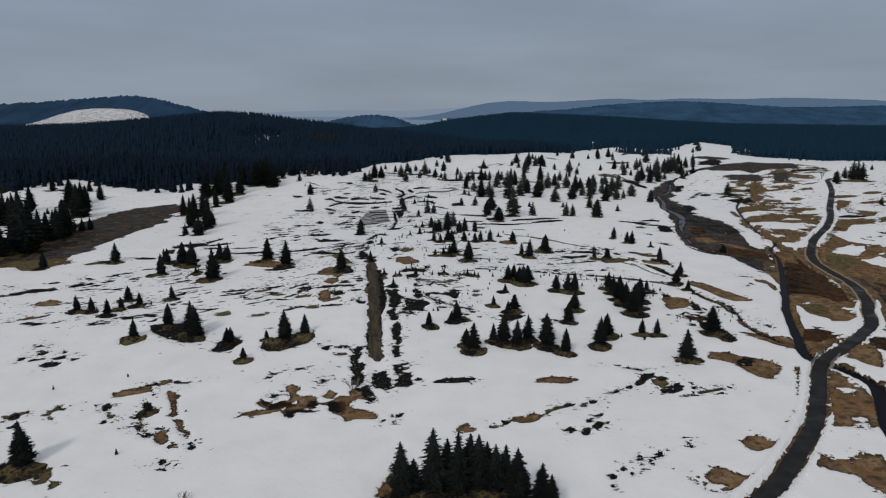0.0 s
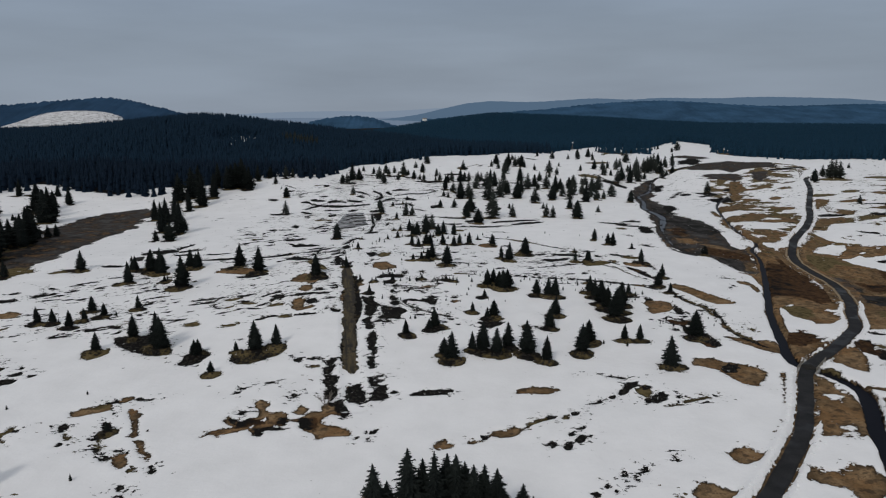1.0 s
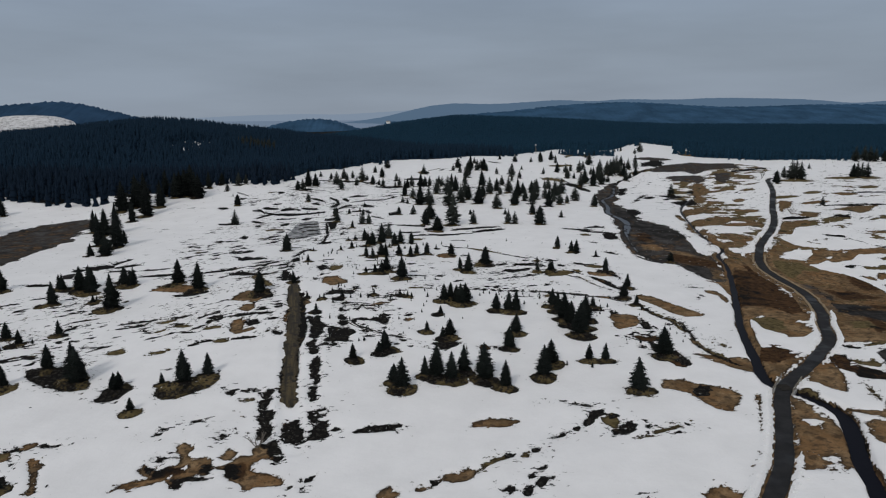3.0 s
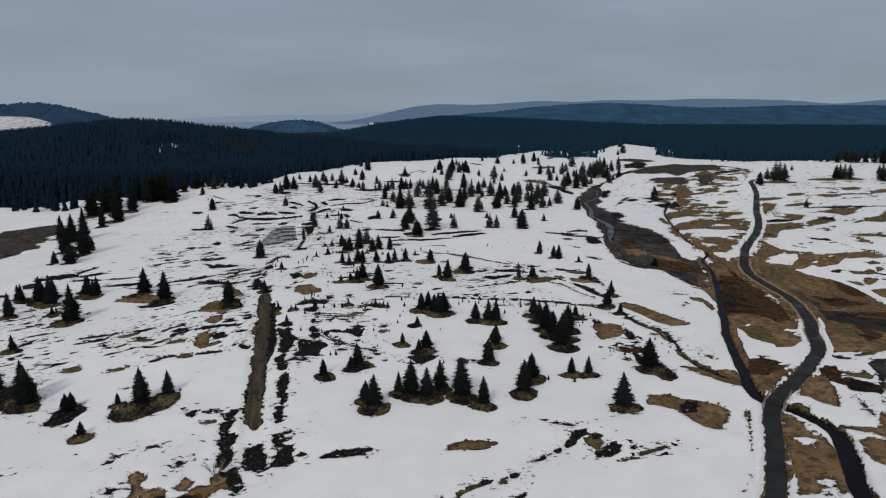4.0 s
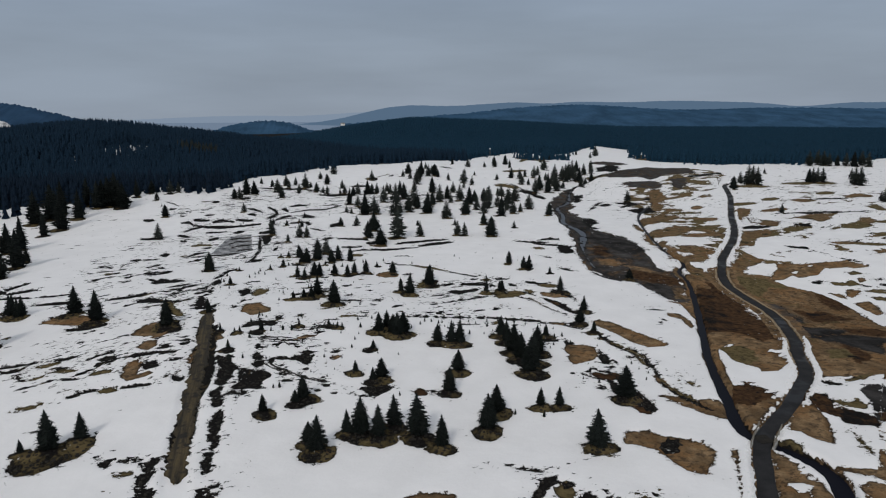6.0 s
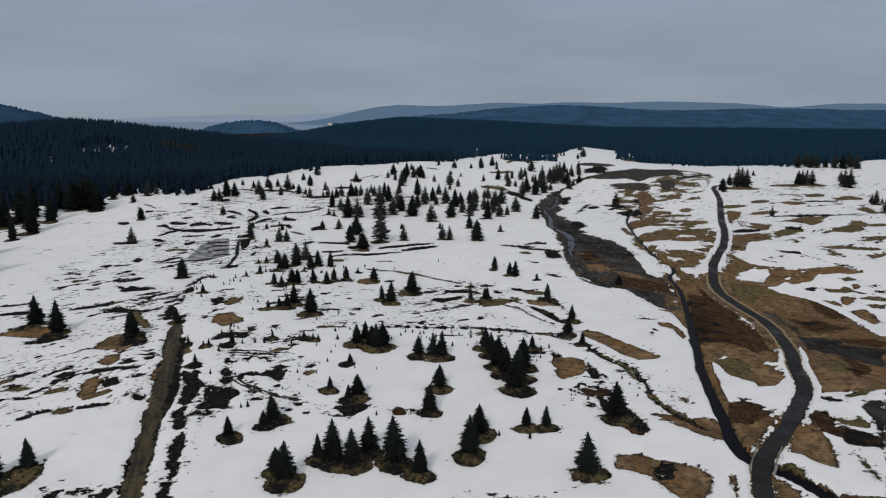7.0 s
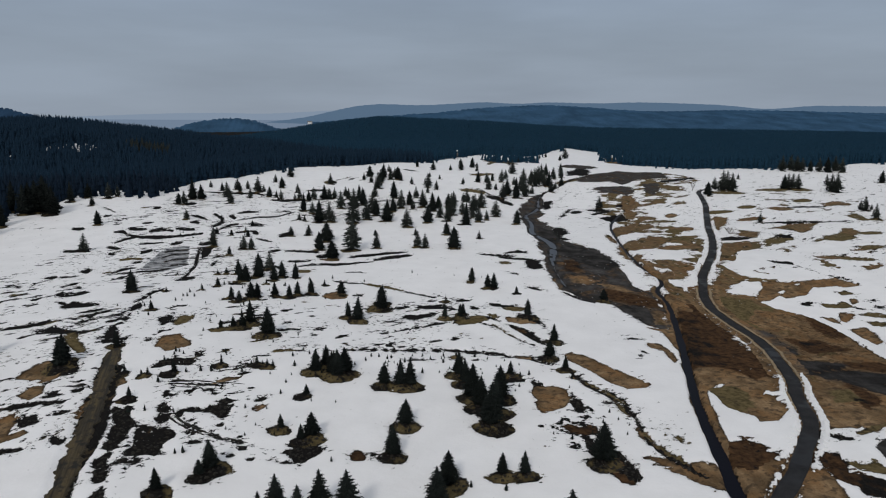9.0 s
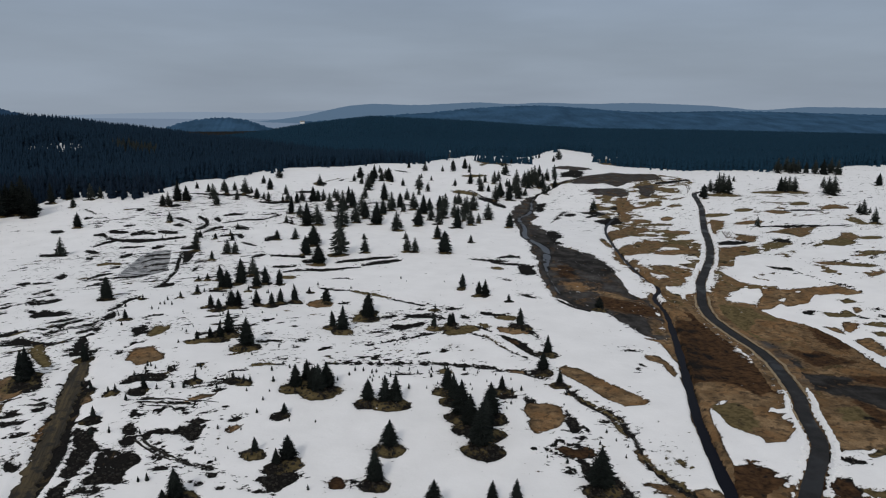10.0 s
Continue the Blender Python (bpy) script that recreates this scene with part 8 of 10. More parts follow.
spruce(51.4, 173.6, 5.9); spruce(56.1, 183.2, 2.9); spruce(60.9, 148.5, 6.0, 1.2); spruce(49.5, 131.8, 6.3, 1.3); spruce(71.3, 200.7, 4.2)
spruce(67.1, 191.6, 3.9, 1.2); spruce(68.0, 184.4, 2.6); spruce(70.9, 219.5, 4.5, 1.1); spruce(67.2, 246.5, 4.0); spruce(68.9, 246.3, 4.4)
spruce(74.0, 240.1, 2.1); spruce(53.7, 220.9, 3.4, 1.1); spruce(52.7, 234.8, 1.5); spruce(34.9, 229.7, 5.6, 1.1); spruce(-82.5, 212.5, 5.3, 1.2)
spruce(-79.6, 213.6, 5.3); spruce(-72.4, 196.0, 2.1); spruce(-68.4, 211.6, 4.5, 1.2); spruce(-29.2, 193.2, 5.8, 1.1); spruce(-54.5, 144.2, 7.0, 1.2)
spruce(-45.8, 139.5, 3.3, 1.4); spruce(272.4, 341.5, 4.9); spruce(271.6, 337.8, 7.0); spruce(276.6, 339.6, 3.0); spruce(259.0, 317.3, 6.5)
spruce(303.3, 398.7, 10.5, 1.1); spruce(304.3, 395.6, 11.1); spruce(319.3, 422.0, 6.8); spruce(288.5, 419.0, 8.7); spruce(290.5, 418.2, 9.3)
spruce(292.8, 417.2, 9.0); spruce(297.1, 418.1, 8.7); spruce(352.6, 417.4, 7.5); spruce(5.0, 138.4, 3.5, 1.2); spruce(345.2, 498.8, 11.2)
spruce(354.5, 502.3, 11.3); spruce(352.8, 494.0, 11.2); spruce(355.8, 492.1, 9.5); spruce(360.2, 489.1, 7.9); spruce(364.6, 486.1, 9.8)
spruce(364.2, 477.3, 10.8); spruce(372.4, 480.5, 10.9); spruce(371.1, 472.4, 10.4); spruce(-193.5, 355.4, 5.8, 1.2); spruce(-171.8, 321.1, 11.9)
spruce(-174.2, 333.9, 8.8); spruce(-186.4, 308.5, 11.2, 1.2); spruce(-194.8, 305.8, 5.1); spruce(-184.6, 295.0, 6.1, 1.3); spruce(-170.1, 305.1, 7.1)
spruce(-175.1, 301.9, 3.0); spruce(-141.7, 237.3, 11.1, 1.2); spruce(-142.0, 243.1, 9.4, 1.1); spruce(-144.1, 251.5, 8.9, 1.1)
spruce(-16.4, 187.4, 1.8); spruce(-13.0, 185.4, 1.3); spruce(-12.0, 185.7, 1.5); spruce(-7.5, 186.4, 2.4); spruce(-5.4, 186.2, 1.1); spruce(-2.9, 186.8, 1.3)
spruce(-1.0, 186.7, 1.3); spruce(0.4, 190.0, 1.5); spruce(0.6, 195.5, 1.1); spruce(-13.1, 176.8, 1.9); spruce(-2.2, 157.7, 0.9); spruce(-1.1, 157.9, 1.2)
spruce(6.5, 171.6, 0.8); spruce(4.2, 164.3, 0.6); spruce(7.3, 162.1, 0.6); spruce(6.0, 189.5, 1.1); spruce(7.1, 189.8, 1.8); spruce(8.1, 189.8, 1.0)
spruce(9.0, 189.1, 1.5); spruce(10.1, 189.3, 1.3); spruce(14.2, 189.2, 1.3); spruce(9.8, 185.2, 0.7); spruce(13.7, 185.0, 0.6); spruce(12.8, 181.6, 0.8)
spruce(12.1, 177.0, 0.9); spruce(13.7, 194.2, 1.1); spruce(17.0, 195.7, 0.9); spruce(29.5, 194.4, 1.0); spruce(31.1, 194.3, 0.9); spruce(33.6, 193.7, 0.9)
spruce(32.1, 190.9, 0.7); spruce(32.8, 191.5, 0.6); spruce(34.4, 189.8, 0.7); spruce(36.3, 193.0, 0.7); spruce(38.1, 194.6, 0.7); spruce(40.3, 194.8, 0.7)
spruce(41.7, 193.2, 0.8); spruce(44.7, 193.2, 0.6); spruce(42.2, 185.5, 0.6); spruce(45.6, 193.5, 0.6); spruce(47.4, 194.2, 1.4); spruce(51.3, 193.8, 1.2)
spruce(53.6, 192.0, 0.7); spruce(49.5, 188.2, 0.6); spruce(50.6, 184.1, 0.6); spruce(54.3, 187.4, 0.6); spruce(56.9, 190.5, 0.6); spruce(59.3, 187.9, 0.6)
spruce(59.7, 182.4, 1.1); spruce(54.8, 175.2, 0.6); spruce(56.1, 157.5, 0.6); spruce(68.5, 163.8, 0.8); spruce(68.8, 160.8, 0.6); spruce(68.0, 155.5, 0.7)
spruce(69.1, 167.9, 0.6); spruce(69.8, 158.6, 0.6); spruce(-26.8, 226.1, 0.6); spruce(-29.7, 234.1, 0.7); spruce(-20.2, 223.6, 1.1); spruce(-21.2, 248.7, 1.4)
spruce(-16.7, 237.3, 1.0); spruce(-15.1, 237.0, 0.7); spruce(-14.6, 241.5, 1.2); spruce(-6.5, 218.3, 0.6); spruce(-5.3, 216.2, 0.9); spruce(-4.5, 220.3, 0.6)
spruce(-10.6, 269.4, 1.4); spruce(0.1, 229.6, 0.8); spruce(5.0, 280.9, 0.9); spruce(9.9, 252.4, 1.3); spruce(5.9, 246.2, 0.9); spruce(-1.5, 249.5, 0.9)
spruce(4.5, 255.1, 1.6); spruce(-1.8, 264.3, 1.5); spruce(9.5, 252.4, 0.8); spruce(13.1, 230.1, 0.6); spruce(5.0, 232.3, 0.6); spruce(12.4, 216.8, 0.6)
spruce(-14.3, 223.4, 0.6); spruce(-30.4, 220.8, 0.6); spruce(-28.1, 218.9, 0.6); spruce(-49.5, 250.3, 0.6); spruce(-23.0, 232.3, 1.2); spruce(-20.8, 229.3, 2.3)
spruce(-22.8, 225.1, 0.7); spruce(-3.9, 194.8, 0.7); spruce(-8.4, 196.4, 0.9); spruce(-9.1, 195.1, 0.9); spruce(-7.4, 195.3, 0.8)
spruce(-141.7, 225.1, 18.9); spruce(-136.6, 220.6, 20.6); spruce(-135.9, 223.3, 16.4); spruce(-140.4, 213.0, 11.7); spruce(-172.6, 267.2, 12.7); spruce(-170.4, 268.0, 11.1)
spruce(-174.9, 263.2, 13.1); spruce(-153.0, 238.6, 2.8); spruce(-151.9, 238.8, 2.4); spruce(-90.3, 418.2, 7.0); spruce(-80.7, 417.2, 7.6); spruce(-77.3, 420.4, 5.7); spruce(-112.2, 387.8, 13.6)
spruce(-103.3, 383.1, 13.3); spruce(-98.5, 385.0, 16.3); spruce(-118.4, 362.5, 15.7); spruce(-99.7, 384.3, 11.8); spruce(-96.7, 384.1, 12.4); spruce(-90.5, 420.0, 6.1)


# ---- the sheet of ground ----
def stretch(*parts):
    """Grid lines: from, to and step for each stretch in turn."""
    lines = []
    for a, b, s in parts:
        lines.extend(np.linspace(a, b, max(2, int(round((b - a) / s)) + 1))[:-1].tolist())
    return np.array(lines + [parts[-1][1]])


XS = stretch((-4600, -1500, 220), (-1500, -500, 40), (-500, -170, 8), (-170, -95, 1.6), (-95, 130, 0.5), (130, 260, 0.7), (260, 420, 3), (420, 900, 14), (900, 1600, 40), (1600, 4600, 220))
YS = stretch((-600, 0, 40), (0, 70, 1.1), (70, 180, 0.62), (180, 250, 0.85), (250, 380, 1.0), (380, 520, 2.2), (520, 800, 6), (800, 1800, 16), (1800, 4900, 110))
GX, GY = np.meshgrid(XS, YS)
BARE = np.full(GX.shape, -4.0)
TINT = np.zeros(GX.shape + (3,))
ICE = np.zeros(GX.shape)
BREAK = np.zeros(GX.shape + (3,))
RAG = np.ones(GX.shape)
FRAY = np.zeros(GX.shape)
FRAYED = {"D": 1.0, "N": 0.4, "O": 0.7, "G": 0.4, "R": 0.5, "B": 0.4, "V": 0.25, "I": 0.6, "M": 0.35, "L": 0.5, "T": 0.7}
BROKEN = {"k": (0, 0.80), "h": (1, 0.60), "m": (1, 0.95), "s": (2, 1.0)}
WX = GX + 4.2 * (fbm(GX / 5, GY / 4, 1, 3) - 0.5) + 8 * (fbm(GX / 11, GY / 11, 2, 2) - 0.5)
WY = GY + 3.6 * (fbm(GX / 4, GY / 3, 3, 3) - 0.5) + 7 * (fbm(GX / 10, GY / 10, 4, 2) - 0.5)
WET = {"I": 1.0, "L": 0.18, "V": 0.29}
SOFT = fbm(GX / 3.2, GY / 5.0, 17, 3)
WORN = fbm((0.85 * GX - 0.5 * GY) / 9, (0.5 * GX + 0.85 * GY) / 4.5, 19, 4) - 0.5
KINDS = {"G": (0.08, 0.0, 0.0), "D": (1.0, 0.2, 0.2), "O": (0.2, 1.0, 0.0), "R": (0.2, 0.0, 1.0), "N": (0.42, 0.0, 0.85), "M": (0.72, 0.65, 0.1), "I": (0.0, 0.0, 0.0), "L": (0.86, 0.1, 0.2), "B": (0.12, 0.26, 0.42), "E": (0.24, 0.40, 0.34), "V": (0.60, 0.36, 0.26), "T": (0.52, 0.9, 0.0)}
WANDER = {"M": 0.12, "W": 0.5, "T": 0.35}


def window(x0, x1, y0, y1):
    return (slice(*np.searchsorted(YS, (y0, y1))), slice(*np.searchsorted(XS, (x0, x1))))


def tinge(w, kind, depth):
    """Change the kind of soil where depth is positive, with a soft edge; the snow stays as it lies."""
    share = step01(depth + 1.5 * (SOFT[w] - 0.5), -1.3, 1.5)
    TINT[w] += share[..., None] * (np.array(KINDS[kind]) - TINT[w])
    ICE[w] += share * (WET.get(kind, 0.0) - ICE[w])


def lay(w, kind, depth, calm=False):
    """Lay bare ground (or snow, kind W) where depth, in metres inside the edge, is positive."""
    if calm:
        depth = np.where(depth > 0, depth * 1.5 + 0.1, depth)
        RAG[w] = np.where(depth > -1.2, 0.42, RAG[w])
    if kind == "W":
        BARE[w] = np.where(depth > -0.3, np.minimum(BARE[w], -np.clip(depth * 2.2, -1.6, 2.0)), BARE[w])
        BREAK[w] *= np.where(depth > 0, 0.0, 1.0)[..., None]
        return
    more = (depth > BARE[w]) | (depth > 0)
    for i, v in enumerate(KINDS[kind]):
        TINT[w + (i,)] = np.where(more & (depth > -2.6), v, TINT[w + (i,)])
    FRAY[w] = np.where(more & (depth > -4), FRAYED.get(kind, 0.4), FRAY[w])
    ICE[w] = np.where(more & (depth > -0.8), WET.get(kind, 0.0), ICE[w])
    BARE[w] = np.maximum(BARE[w], np.minimum(depth, 1.6))


def line_distance(x, y, pts):
    best = np.full(x.shape, 1e9)
    for (ax, ay), (bx, by) in zip(pts[:-1], pts[1:]):
        dx, dy = bx - ax, by - ay
        f = np.clip(((x - ax) * dx + (y - ay) * dy) / (dx * dx + dy * dy + 1e-9), 0, 1)
        best = np.minimum(best, np.hypot(x - ax - f * dx, y - ay - f * dy))
    return best


def near_line(pts, reach):
    """Distance to a line, stretch by stretch so that it stays quick."""
    out = np.full(GX.shape, 1e3)
    for i in range(0, len(pts) - 1, 12):
        q = pts[i:i + 13]
        w = window(q[:, 0].min() - reach, q[:, 0].max() + reach, q[:, 1].min() - reach, q[:, 1].max() + reach)
        out[w] = np.minimum(out[w], line_distance(GX[w], GY[w], q))
    return out


def cover_patch(kind, x, y, rx, ry, turn):
    r = max(rx, ry) * 1.3 + 6
    w = window(x - r, x + r, y - r, y + r)
    calm, kind = kind[0] == ".", kind.lstrip(".")
    k = 0.10 if calm else WANDER.get(kind, 1.0) * min(1.3, min(rx, ry) / 2.6)
    px, py = GX[w] + k * (WX[w] - GX[w]) - x, GY[w] + k * (WY[w] - GY[w]) - y
    c, s = math.cos(radians(turn)), math.sin(radians(turn))
    e = np.hypot((px * c + py * s) / rx, (py * c - px * s) / ry)
    depth = (1 - e) * min(rx, ry)
    if kind in BROKEN:
        i, strength = BROKEN[kind]
        BREAK[w + (i,)] = np.maximum(BREAK[w + (i,)], strength * step01(1 - e, 0.0, 0.25))
        return
    lay(w, kind, depth * (1.5 if kind == "T" else 1.0), calm or kind == "T")


def cover_band(kind, width, points):
    pts = smooth_line(points, 3.0) if len(points) > 2 else np.array(points, float)
    r = width + 5
    w = window(pts[:, 0].min() - r, pts[:, 0].max() + r, pts[:, 1].min() - r, pts[:, 1].max() + r)
    k = WANDER.get(kind, 1.0) * min(1.1, 0.12 + width * 0.12)
    d = line_distance(GX[w] + k * (WX[w] - GX[w]), GY[w] + k * (WY[w] - GY[w]), pts)
    depth = np.maximum(width * 0.5, 0.42) - d
    if width < 1.6:
        depth = depth * 1.8
    lay(w, kind, depth)


# faint specks all over the open bog, thicker in the west
BREAK[..., 0] = 0.24 * step01(GY, 118, 175) * step01(-GY, -600, -450) + 0.14 * step01(-GX, -40, 40) * step01(GY, 118, 175)
BREAK[..., 0] += 0.34 * step01(GX, 112, 150) * step01(GY, 225, 262) * step01(-GY, -560, -440)


def cover_area(kind, corners):
    c = np.array(corners, float)
    w = window(c[:, 0].min() - 6, c[:, 0].max() + 6, c[:, 1].min() - 6, c[:, 1].max() + 6)
    soft, calm, kind = kind[0] == "~", kind[0] == ".", kind.lstrip(".~")
    far = calm and kind != "W" and c[:, 0].mean() > 105 and c[:, 1].mean() > 232
    k = 0.30 if soft else 0.18 if far else 0.10 if calm else 0.42
    px, py = GX[w] + k * (WX[w] - GX[w]), GY[w] + k * (WY[w] - GY[w])
    loop = np.concatenate([c, c[:1]])
    d = line_distance(px, py, loop)
    inside = np.zeros(px.shape, bool)
    for (ax, ay), (bx, by) in zip(loop[:-1], loop[1:]):
        hit = (ay > py) != (by > py)
        inside ^= hit & (px < ax + (py - ay) * (bx - ax) / (by - ay if by != ay else 1e-9))
    depth = np.where(inside, d, -d)
    if soft:
        tinge(w, kind, depth)
    else:
        lay(w, "E" if far and kind == "G" else kind, depth + (4.2 * WORN[w] if far else 0), calm)
        if far:
            FRAY[w] = np.where(depth > -4, 0.8, FRAY[w])
            RAG[w] = np.where(depth > -3, 1.2, RAG[w])


for item in COVER:
    {"patch": cover_patch, "band": cover_band, "area": cover_area}[item[0]](*item[1:])
# the snow has shrunk away from the humps round the trees
MOUND = np.zeros(GX.shape)
for x, y, h, b in SPRUCES:
    b = min(b, 1.1)
    if h > 1.3:
        r = (0.22 * h * b + 1.0) * (1.0 if y < 240 else 0.75)
        cover_patch("T", x - 0.10 * r, y - 0.45 * r, r * 1.22, r * 1.08, 0)
        near = window(x - 2 * r, x + 2 * r, y - 2 * r, y + 2 * r)
        hump = 1 - np.hypot((GX[near] - x + 0.1 * r) / (1.2 * r), (GY[near] - y + 0.4 * r) / (1.05 * r))
        MOUND[near] = np.maximum(MOUND[near], 0.6 * step01(hump, 0, 0.7))
        w = window(x - r, x + r, y - r, y + r)
        near = np.hypot(GX[w] - x, GY[w] - y) < 0.5 * r
        TINT[w + (0,)] = np.where(near, 0.85, TINT[w + (0,)])

PAST = beyond_edge(GX, GY)
# two clearings with snow on the wooded hill
def thinned(x, y):
    """Above zero where the wood was felled and stands thin and low."""
    return np.maximum(1 - np.hypot((x + 160) / 20, (y - 622) / 42), 1 - np.hypot((x + 186) / 4, (y - 566) / 20))


CLEAR = thinned(GX, GY)
wood = step01(PAST, 2, 12)
BARE = np.where((PAST > 4) & (CLEAR < 0.0), np.maximum(BARE, 1.2), BARE)
TINT[..., 0] = np.where((PAST > 4), 0.95, TINT[..., 0])

def road_side():
    """+1 to the right of the lane as it runs north, -1 to its left."""
    best, side = np.full(GX.shape, 1e3), np.zeros(GX.shape)
    for a, b in zip(ROAD[:-4:4], ROAD[4::4]):
        w = window(min(a[0], b[0]) - 7, max(a[0], b[0]) + 7, min(a[1], b[1]) - 7, max(a[1], b[1]) + 7)
        d = line_distance(GX[w], GY[w], (a, b))
        s = np.sign((b[1] - a[1]) * (GX[w] - a[0]) - (b[0] - a[0]) * (GY[w] - a[1]))
        side[w] = np.where(d < best[w], s, side[w])
        best[w] = np.minimum(best[w], d)
    return side


ROAD_D, CREEK_D, STREAM_D = near_line(ROAD, 9), near_line(CREEK, 9), near_line(STREAM, 9)
STREAM_WIDE = ([235, 262, 274, 288, 320, 345, 370, 430, 445], [0.25, 0.3, 0.8, 1.6, 1.3, 1.3, 0.95, 0.8, 0.5])
STREAM_HALF = np.interp(GY, *STREAM_WIDE)
# wet peaty banks by the water
for dist, half in ((CREEK_D, np.interp(GY, [90, 128, 142, 160, 200, 235], [1.25, 1.15, 0.9, 0.75, 0.6, 0.3])), (STREAM_D, STREAM_HALF + 0.4)):
    depth = half + 0.35 + 1.0 * (fbm(GX / 3, GY / 3, 21, 2) - 0.5) - dist
    more = depth > -0.2
    BARE[...] = np.where(more, np.maximum(BARE, depth), BARE)
    TINT[..., 0] = np.where(dist < half + 0.1, 1.0, TINT[..., 0])
    RAG[...] = np.where(dist < half + 1.5, 0.2, RAG)
    FRAY[...] = np.where(dist < half + 1.5, 0.0, FRAY)
# ploughed banks of snow on both sides of the road
ALONG = fbm(GX / 14, GY / 14, 22, 2)
# grassy verges where the lane crosses the meadow
verge = (ROAD_D < 4.2) & (GY > 176) & (GY < 240)
BARE[...] = np.where(verge, np.maximum(BARE, 0.7), BARE)
TINT[verge] = (0.05, 0.1, 0.0)
SIDE = road_side()
right_side = np.interp(GY, [0, 60, 95, 118, 126, 142, 148, 172, 178, 238, 244, 430], [1, 1, 0.8, 0, 0, 0, 1, 1, 0, 0, 0.95, 0.95])
left_side = np.interp(GY, [0, 126, 131, 150, 156, 172, 178, 238, 244, 430], [1.15, 1.15, 0, 0, 0.8, 0.8, 0, 0, 1.0, 1.0])
bank = np.exp(-((ROAD_D - np.where(GY > 238, 2.1, 2.25)) / np.where(GY < 128, 0.85, np.where(GY > 238, 0.75, 0.6))) ** 2) * np.where(SIDE > 0, right_side, left_side)
bank = bank * np.where(SIDE > 0, step01(ALONG, 0.30, 0.42), 1.0)
bank = bank * step01(CREEK_D, 1.5, 3.0)
BARE[...] = np.where((ROAD_D < 4) & (bank > 0.35), -1.5 * bank, BARE)
BREAK *= np.where((bank > 0.25) | (ROAD_D < 3), 0, 1)[..., None]
BARE[...] = np.where((ROAD_D < ROAD_HALF + 0.35), np.maximum(BARE, 0.5), BARE)

BASE_Z = terrain(GX, GY)
open_z = 0.30 * (fbm(GX / 9, GY / 9, 31, 3) - 0.5) + 0.5 * (fbm(GX / 28, GY / 28, 32, 2) - 0.5)
snow_depth = 0.26 * step01(-BARE, -0.25, 0.45)
lumps = 0.18 * (fbm(GX / 1.6, GY / 1.6, 33, 2) - 0.35) * step01(BARE, -0.1, 0.4)
GZ = BASE_Z + (open_z + snow_depth + lumps) * step01(-np.hypot(GX - 60, GY - 250), -900, -500)
GZ = GZ + MOUND
GZ = GZ + bank * (0.42 + 0.25 * (fbm(GX / 1.1, GY / 1.1, 34, 2) - 0.5))
flat = step01(-ROAD_D, -ROAD_HALF - 1.0, -ROAD_HALF - 0.2)
GZ = GZ * (1 - flat) + (BASE_Z - 0.10) * flat
TRACK_D = near_line(smooth_line([(-10.4, 115.5), (-11.2, 119), (-12.9, 129.5), (-14, 136.4), (-15, 145.6), (-16.4, 157.4), (-17.6, 171.7), (-19.6, 187), (-21.3, 201)]), 6)
flat = step01(-TRACK_D, -2.4, -1.5)
GZ = GZ * (1 - flat) + (BASE_Z - 0.12) * flat
CREEK_HALF = np.interp(GY, [90, 128, 142, 160, 200, 235], [1.0, 0.95, 0.75, 0.6, 0.5, 0.35])
cut = step01(CREEK_HALF - CREEK_D + 0.5 * (fbm(GX / 3.5, GY / 3.5, 35, 2) - 0.5), -0.85, 0.30)
GZ = GZ * (1 - cut) + (BASE_Z - 1.25) * cut
cut = step01(STREAM_HALF - STREAM_D, -0.3, 0.5)
GZ = GZ * (1 - cut) + (BASE_Z - 0.70 + 0.62 * fbm(GX / 1.8, GY / 4.5, 36, 3)) * cut


def mesh_from_grid(name, verts, rows, cols, mat, smooth=True):
    me = bpy.data.meshes.new(name)
    r, c = np.meshgrid(np.arange(rows - 1), np.arange(cols - 1), indexing="ij")
    a = (r * cols + c).ravel()
    quads = np.stack([a, a + 1, a + cols + 1, a + cols], 1).astype(np.int32)
    me.vertices.add(len(verts))
    me.vertices.foreach_set("co", verts.astype(np.float32).ravel())
    me.loops.add(quads.size)
    me.loops.foreach_set("vertex_index", quads.ravel())
    me.polygons.add(len(quads))
    me.polygons.foreach_set("loop_start", np.arange(0, quads.size, 4, dtype=np.int32))
    me.polygons.foreach_set("use_smooth", np.full(len(quads), smooth))
    me.materials.append(mat)
    me.update(calc_edges=True)
    return me


def mesh_from_arrays(name, verts, faces, mat, smooth=False):
    """verts (n, 3) and faces (m, 3)."""
    me = bpy.data.meshes.new(name)
    faces = np.asarray(faces, np.int32)
    me.vertices.add(len(verts))
    me.vertices.foreach_set("co", np.asarray(verts, np.float32).ravel())
    me.loops.add(faces.size)
    me.loops.foreach_set("vertex_index", faces.ravel())
    me.polygons.add(len(faces))
    me.polygons.foreach_set("loop_start", np.arange(0, faces.size, 3, dtype=np.int32))
    me.polygons.foreach_set("use_smooth", np.full(len(faces), smooth))
    me.materials.append(mat)
    me.update(calc_edges=True)
    return me


